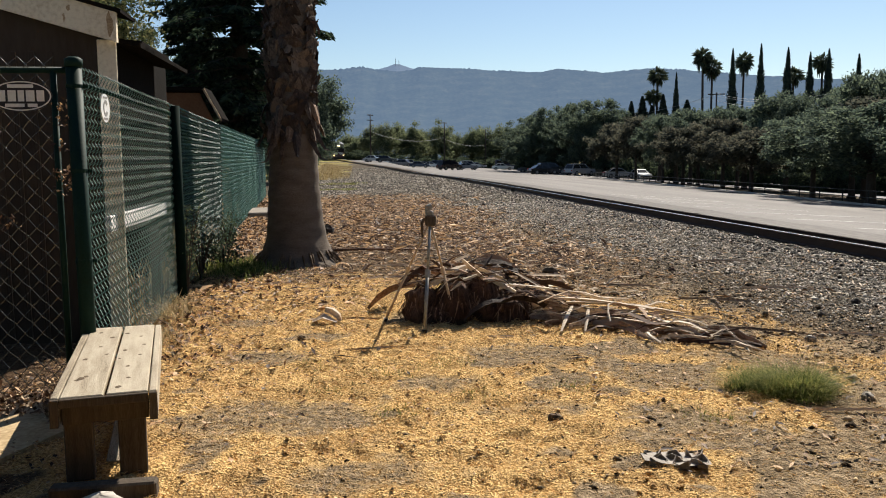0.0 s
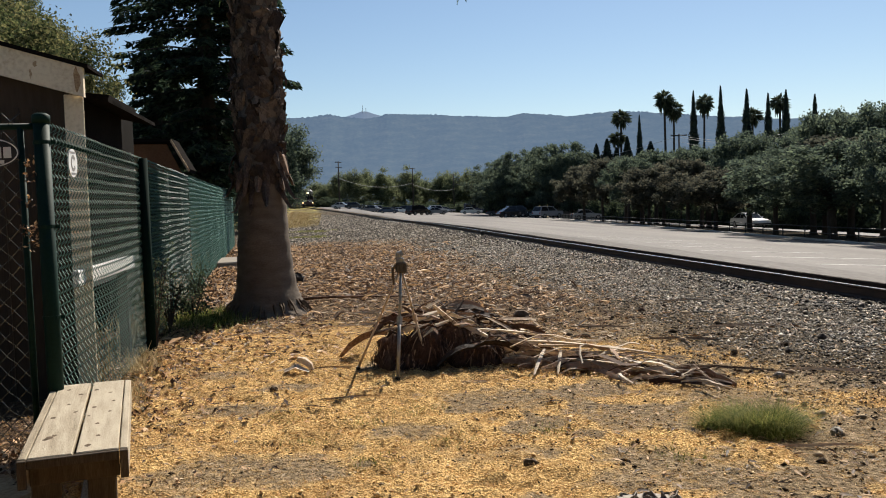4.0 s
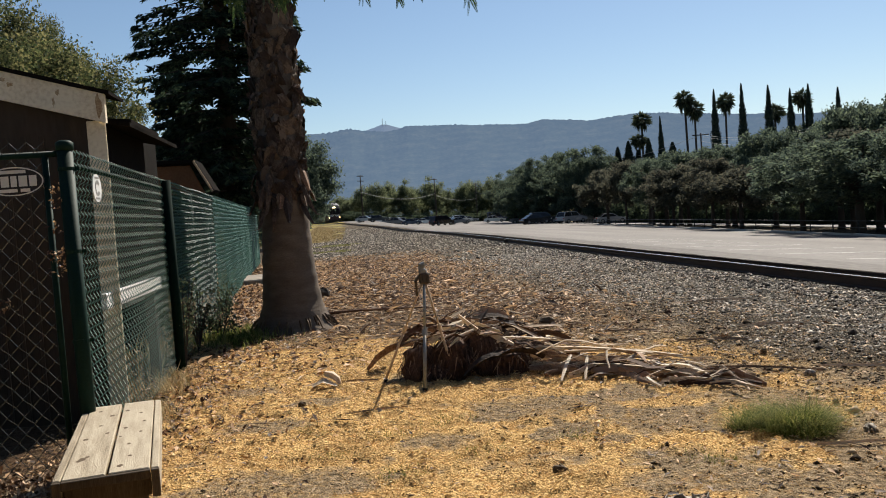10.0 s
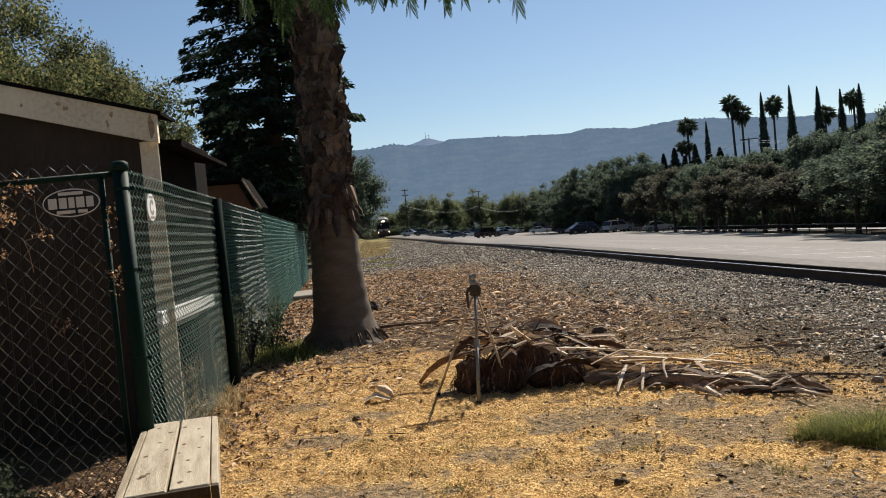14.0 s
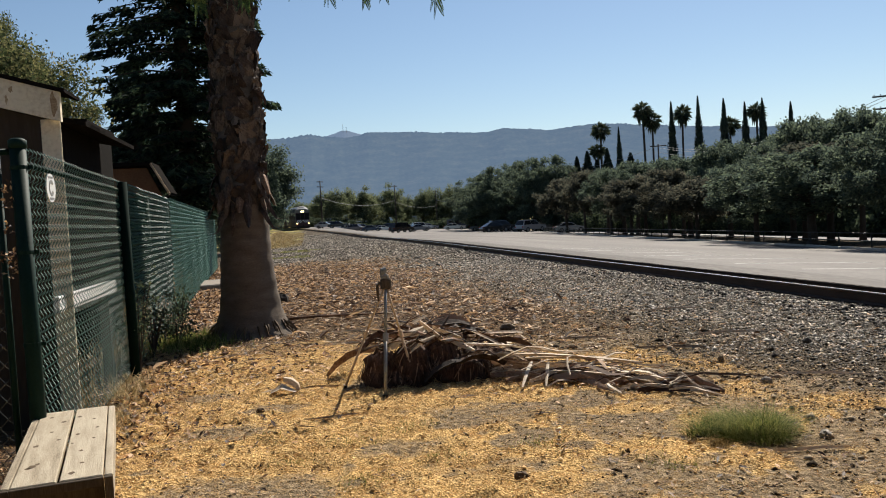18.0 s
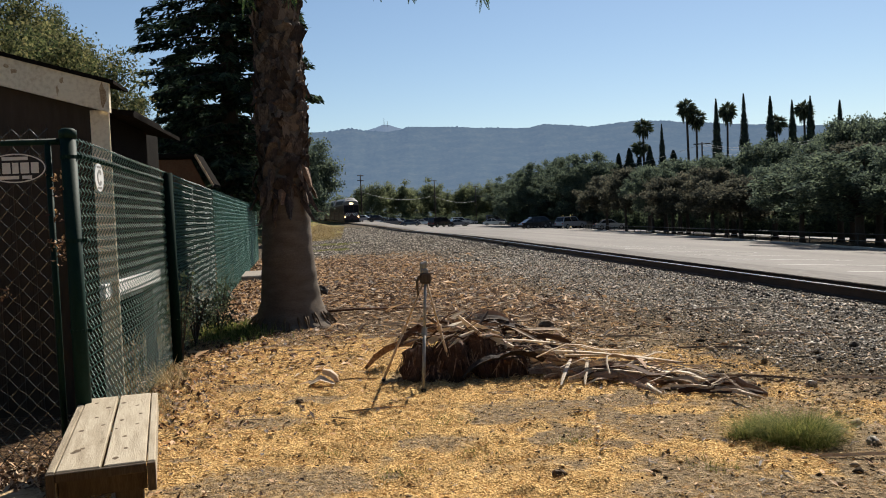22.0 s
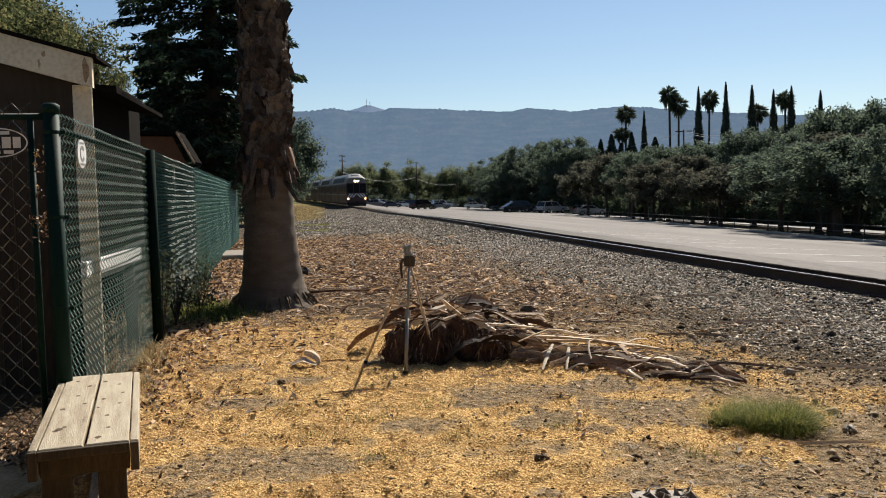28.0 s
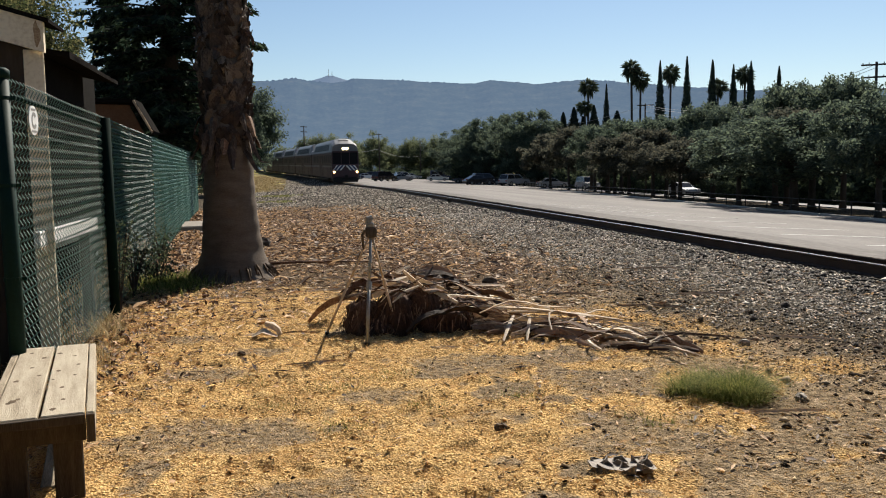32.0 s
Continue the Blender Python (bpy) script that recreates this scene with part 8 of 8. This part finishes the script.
def build_cars():
    protos = {}

    def park(kind, col, colour, x, y, rz):
        word = {"sedan": "sedan", "van": "van", "suv": "sport utility car"}[kind]
        key = (kind, col)
        if key not in protos:
            protos[key] = build_car(kind, col, f"{colour} {word} parked on pale asphalt")
            put(protos[key], x, y, rz, 1.0, float(land(x, y)) + 0.06)
            return protos[key]
        c = again(protos[key], x, y, rz)
        c.location.z = float(land(x, y)) + 0.06
        return c
    z = lambda az, d: at_az(az, d * (1.2 if az < 13 else 1.0))
    park("suv", SILVER, "silver", *z(16.3, 126.0), 118)
    park("sedan", DARK, "black", *z(13.9, 127.0), 100)
    park("suv", DARK, "black", *z(14.4, 133.0), 95)
    park("van", MAROON, "dark maroon", *z(7.55, 138.0), 122)
    park("sedan", WHITE, "white", *z(11.15, 146.0), 80)
    park("sedan", SILVER, "silver", *z(8.75, 144.0), 100)
    park("suv", WHITE, "white", *z(8.9, 158.0), 95)
    park("sedan", NAVY, "navy blue", *z(5.55, 160.0), 78)
    park("sedan", WHITE, "white", *z(6.35, 172.0), 84)
    park("suv", GREY, "grey", *z(4.55, 172.0), 60)
    park("sedan", DARK, "black", *z(3.35, 152.0), 80)
    park("sedan", WHITE, "white", *z(2.45, 158.0), 74)
    park("suv", SILVER, "silver", *z(4.95, 186.0), 85)
    park("sedan", GREY, "grey", *z(5.9, 188.0), 92)
    park("suv", NAVY, "navy blue", *z(6.9, 184.0), 88)
    park("sedan", SILVER, "silver", *z(2.9, 182.0), 85)
    park("suv", WHITE, "white", *z(3.6, 190.0), 88)
    park("sedan", GREY, "grey", *z(13.0, 150.0), 85)
    park("sedan", SILVER, "silver", *z(18.9, 122.0), 85)
    park("suv", GREY, "grey", *z(4.1, 180.0), 88)
    park("sedan", WHITE, "white", *z(8.1, 166.0), 85)
    park("sedan", SILVER, "silver", *z(9.4, 170.0), 95)
    # a long bus by the trees
    x, y = z(12.15, 172.0)
    e = thing("parked_bus", (x, y, float(land(x, y)) + 0.18), "long dark bus with a white roof parked under trees", "bus", rz=82)
    part("body", Shape().bevelbox((-1.25, -5.5, 0.45), (1.25, 5.5, 2.5), 0.12), car_paint(NAVY), e)
    part("roof", Shape().bevelbox((-1.15, -5.3, 2.5), (1.15, 2.0, 2.85), 0.1), car_paint(WHITE), e, "white roof housing")
    for k in range(7):
        for sx in (-1, 1):
            part("window", Shape().bevelbox((sx * 1.255 - 0.01, -4.9 + 1.45 * k, 1.4), (sx * 1.255 + 0.01, -3.7 + 1.45 * k, 2.2), 0.004), M["glass_dark"], e)
    me = Shape().tube([(-0.15, 0, 0), (0.15, 0, 0)], 0.48, 16).mesh("wheel", M["rubber"])
    for sx in (-1, 1):
        for yy in (-3.4, 3.2):
            part("wheel", me, None, e, m=pose(sx * 1.1, yy, 0.33))
    # cars that drive along the street
    out = []
    for kind, col, colour, word in (("sedan", WHITE, "white", "sedan"), ("sedan", SILVER, "silver", "sedan"), ("suv", SILVER, "silver", "sport utility car")):
        c = again(protos[(kind, col)], 42, 60, 0)
        out.append(tagged(c, f"{colour} {word} driving along the street"))
    return out


DRIVING = build_cars()


# ---- commuter train ----
M["train_roof"] = surf("train_roof_silver", [(0.10, 0.096, 0.093), (0.17, 0.163, 0.157)], 1, 12, 0.45, 0.02, spec=0.4)
M["train_stripe"] = surf("train_stripe_pale", [(0.12, 0.11, 0.11), (0.18, 0.17, 0.165)], 1, 12, 0.5, 0.0)
M["train_side"] = surf("train_side_maroon", [(0.030, 0.016, 0.020), (0.054, 0.030, 0.034)], 1, 12, 0.5, 0.0, spec=0.25)
M["train_low"] = surf("train_side_purple_grey", [(0.046, 0.025, 0.028), (0.084, 0.048, 0.050)], 1, 12, 0.5, 0.0, spec=0.25)
M["train_blue"] = surf("train_blue", [(0.03, 0.05, 0.12), (0.05, 0.08, 0.16)], 1, 12, 0.5, 0.0)
M["train_under"] = surf("train_undercarriage", [(0.012, 0.011, 0.010), (0.03, 0.028, 0.025)], 3, 20, 0.8, 0.2)
M["train_glass"] = plain("train_glass", (0.006, 0.006, 0.008), 0.5, 0.0, spec=0.12)
M["headlamp"] = plain("headlamp_glow", (1, 0.86, 0.6), 0.3, emit=5.0, ecol=(1.0, 0.78, 0.42))
M["ditchlamp"] = plain("ditch_light_glow", (1, 0.75, 0.45), 0.3, emit=3.2, ecol=(1.0, 0.60, 0.26))


def build_coach(cab):
    """A two-level coach lying along y, its front end at y = 0, the rails at z = 0."""
    L = 25.6
    name = "cab_car" if cab else "bilevel_coach"
    e = thing(name, (0, 0, 0), "two-level commuter cab car with lit headlights and chevrons" if cab else "two-level commuter coach with a pale roof and dark sides", "train car", "cars of the train")
    part("lower_side", Shape().bevelbox((-1.48, 0.1, 0.45), (1.48, L - 0.1, 1.72), 0.06), M["train_low"], e, "purplish lower side panels")
    part("waist_stripe", Shape().bevelbox((-1.495, 0.12, 1.72), (1.495, L - 0.12, 1.86), 0.01), M["train_stripe"], e, "thin pale waist stripe")
    part("upper_side", Shape().bevelbox((-1.48, 0.1, 1.86), (1.48, L - 0.1, 3.38), 0.06), M["train_side"], e, "dark maroon window band")
    # roof: the full section amidships, wedge-shaped slopes down to low end vestibules
    prof = [(-1.48, 3.38), (1.48, 3.38), (1.44, 3.52), (1.20, 4.42), (0.86, 4.78), (0.40, 4.88), (-0.40, 4.88), (-0.86, 4.78), (-1.20, 4.42), (-1.44, 3.52)]
    endp = [(-1.48, 3.38), (1.48, 3.38), (1.44, 3.50), (1.34, 3.74), (1.0, 3.92), (0.40, 3.98), (-0.40, 3.98), (-1.0, 3.92), (-1.34, 3.74), (-1.44, 3.50)]
    nose = [(-1.44, 3.38), (1.44, 3.38), (1.42, 3.48), (1.34, 3.95), (1.05, 4.18), (0.45, 4.26), (-0.45, 4.26), (-1.05, 4.18), (-1.34, 3.95), (-1.42, 3.48)]
    rings = [(0.16, nose), (0.9, [(x, z + (0.22 if z > 3.9 else 0.0)) for x, z in nose]), (2.6, prof)] if cab else [(0.15, endp), (1.5, endp), (2.7, prof)]
    rings += [(L - 2.7, prof), (L - 1.5, endp), (L - 0.15, endp)]
    s, k = Shape(), len(prof)
    for y, p in rings:
        s.v += [(x, y, z) for x, z in p]
    for i in range(len(rings) - 1):
        for j in range(k):
            s.f.append((i * k + j, i * k + (j + 1) % k, (i + 1) * k + (j + 1) % k, (i + 1) * k + j))
    s.f += [tuple(range(k))[::-1], tuple(range((len(rings) - 1) * k, len(rings) * k))]
    part("roof", s, M["train_roof"], e, "pale silvery sloping roof")
    # the long upper window strip with slanted ends, in panes, and the lower windows
    for sx in (-1, 1):
        def wall_x(z):
            return sx * (1.44 - 0.24 * (z - 3.52) / 0.90 + 0.006)
        n = 6
        y0, y1 = 3.6, L - 3.6
        for j in range(n):
            a, b = y0 + (y1 - y0) * j / n + 0.05, y0 + (y1 - y0) * (j + 1) / n - 0.05
            a2, b2 = (a + 0.75 if j == 0 else a), (b - 0.75 if j == n - 1 else b)
            q = [(wall_x(3.58), a, 3.58), (wall_x(3.58), b, 3.58), (wall_x(4.28), b2, 4.28), (wall_x(4.28), a2, 4.28)]
            q += [(x - sx * 0.03, y, z) for x, y, z in q]
            part("upper_window", Shape().add(q, [(0, 1, 2, 3), (7, 6, 5, 4), (0, 4, 5, 1), (1, 5, 6, 2), (2, 6, 7, 3), (3, 7, 4, 0)]), M["train_glass"], e)
        for j in range(9):
            yy = 3.2 + 2.35 * j
            part("window", Shape().bevelbox((sx * 1.475 - 0.012, yy - 0.8, 2.2), (sx * 1.475 + 0.012, yy + 0.8, 3.05), 0.004), M["train_glass"], e)
        for yy in (L * 0.5 - 1.0, L * 0.5 + 1.0):
            part("door", Shape().bevelbox((sx * 1.488 - 0.012, yy - 0.8, 0.6), (sx * 1.488 + 0.012, yy + 0.8, 2.7), 0.006), M["train_side"], e, "dark sliding door")
        for yy in np.arange(1.6, L - 1, 2.8):
            part("panel_seam", Shape().box((sx * 1.482 - 0.008, yy - 0.04, 0.5), (sx * 1.482 + 0.008, yy + 0.04, 1.71)), M["train_stripe"] if int(yy * 10) % 3 == 0 else M["train_under"], e, "narrow upright seam")
    for yy in (3.4, L - 3.4):
        b = part("bogie", Shape().bevelbox((-1.2, yy - 1.7, 0.22), (1.2, yy + 1.7, 0.6), 0.05), M["train_under"], e)
        me = Shape().tube([(-0.06, 0, 0), (0.06, 0, 0)], 0.42, 16).mesh("wheel", M["steel"])
        for sx in (-0.75, 0.75):
            for dy in (-1.25, 1.25):
                part("wheel", me, None, b, m=pose(sx, yy + dy, 0.42))
    part("underframe", Shape().bevelbox((-1.35, 5.6, 0.18), (1.35, L - 5.6, 0.5), 0.05), M["train_under"], e)
    if cab:
        part("windscreen", Shape().bevelbox((-1.36, 0.06, 2.02), (1.36, 0.12, 3.3), 0.03), M["train_glass"], e, "wide dark windscreen")
        for x in (-0.45, 0.45):
            part("screen_pillar", Shape().bevelbox((x - 0.04, 0.04, 2.02), (x + 0.04, 0.065, 3.3), 0.008), M["train_side"], e)
        part("visor_band", Shape().bevelbox((-1.44, 0.03, 3.3), (1.44, 0.15, 3.46), 0.02), M["train_side"], e)
        part("nose_panel", Shape().bevelbox((-1.46, 0.02, 0.55), (1.46, 0.12, 2.02), 0.04), M["train_low"], e, "dark brownish nose panel")
        for sx in (-1, 1):
            for c, mt in ((0.0, "white_sign"), (0.42, "white_sign"), (0.84, "white_sign"), (0.22, "train_blue"), (0.64, "train_blue")):
                w, top, low = 0.17, 1.90, 1.34
                v = [(sx * c, top), (sx * (c + w), top), (sx * min(1.42, c + w + 0.5), low), (sx * min(1.36, c + 0.5), low)]
                part("chevron_stripe", Shape().prism(v[::-1] if sx > 0 else v, -0.004, 0.016), M[mt], e, "white chevron stripe" if mt == "white_sign" else "blue chevron stripe")
        part("pilot", Shape().prism([(-1.30, 0.06), (1.30, 0.06), (1.45, 0.55), (-1.45, 0.55)], -0.3, 0.15), M["train_under"], e, "dark pilot plate")
        part("coupler", Shape().bevelbox((-0.15, -0.75, 0.5), (0.15, -0.3, 0.85), 0.04), M["train_under"], e)
        part("headlamp_box", Shape().bevelbox((-0.48, -0.02, 3.5), (0.48, 0.35, 3.94), 0.06), M["train_roof"], e)
        for sx in (-0.19, 0.19):
            part("headlamp", Shape().tube([(sx, -0.05, 3.72), (sx, -0.02, 3.72)], 0.17, 14), M["headlamp"], e, "lit round headlamp")
        for sx in (-1.26, 1.26):
            part("ditch_light", Shape().tube([(sx, -0.06, 1.16), (sx, -0.02, 1.16)], 0.15, 14), M["ditchlamp"], e, "lit ditch light")
        for sx in (-1, 1):
            part("cab_window", Shape().bevelbox((sx * 1.485 - 0.01, 0.5, 2.1), (sx * 1.485 + 0.01, 1.5, 3.1), 0.004), M["train_glass"], e)
            part("window_frame", Shape().bevelbox((sx * 1.482 - 0.008, 0.42, 2.02), (sx * 1.482 + 0.008, 1.58, 3.18), 0.004), M["train_roof"], e, "pale cab window frame")
        part("roof_horn", Shape().bevelbox((-0.55, 1.3, 4.52), (0.55, 1.8, 4.66), 0.04), M["train_under"], e)
    return e


RAIL_TOP = 0.085 + 0.176


def build_train():
    cars = [build_coach(True), build_coach(False)]
    cars += [copy_thing(cars[1], Matrix.Identity(4)) for _ in range(4)]
    return cars


TRAIN = build_train()


def motions():
    def at_track(y):
        return Vector((track_x(y), y, RAIL_TOP + float(grade(y))))
    for k, c in enumerate(TRAIN):
        rows = []
        for t in range(0, 33, 2):
            y0 = 226.5 - 0.1295 * t * t + 26.2 * k
            a, b = at_track(y0), at_track(y0 + 25.6)
            d = b - a
            rows.append((t, pose(*a, math.degrees(math.atan2(d.z, math.hypot(d.x, d.y))), 0, -math.degrees(math.atan2(d.x, d.y)))))
        walk(c, rows)
    street = lambda y: pose(42.0, y, float(land(42.0, y)) + 0.03)
    walk(DRIVING[0], [(0, street(113.8)), (2, street(94.8)), (5.5, street(60.2)), (8, street(36.0)), (13, street(-12)), (26, street(-140)), (32, street(-150))])
    walk(DRIVING[1], [(0, street(412)), (24, street(173)), (28.5, street(121.7)), (32, street(81.4))])
    walk(DRIVING[2], [(0, street(348)), (31.2, street(114.4)), (32, street(108.4))])


motions()
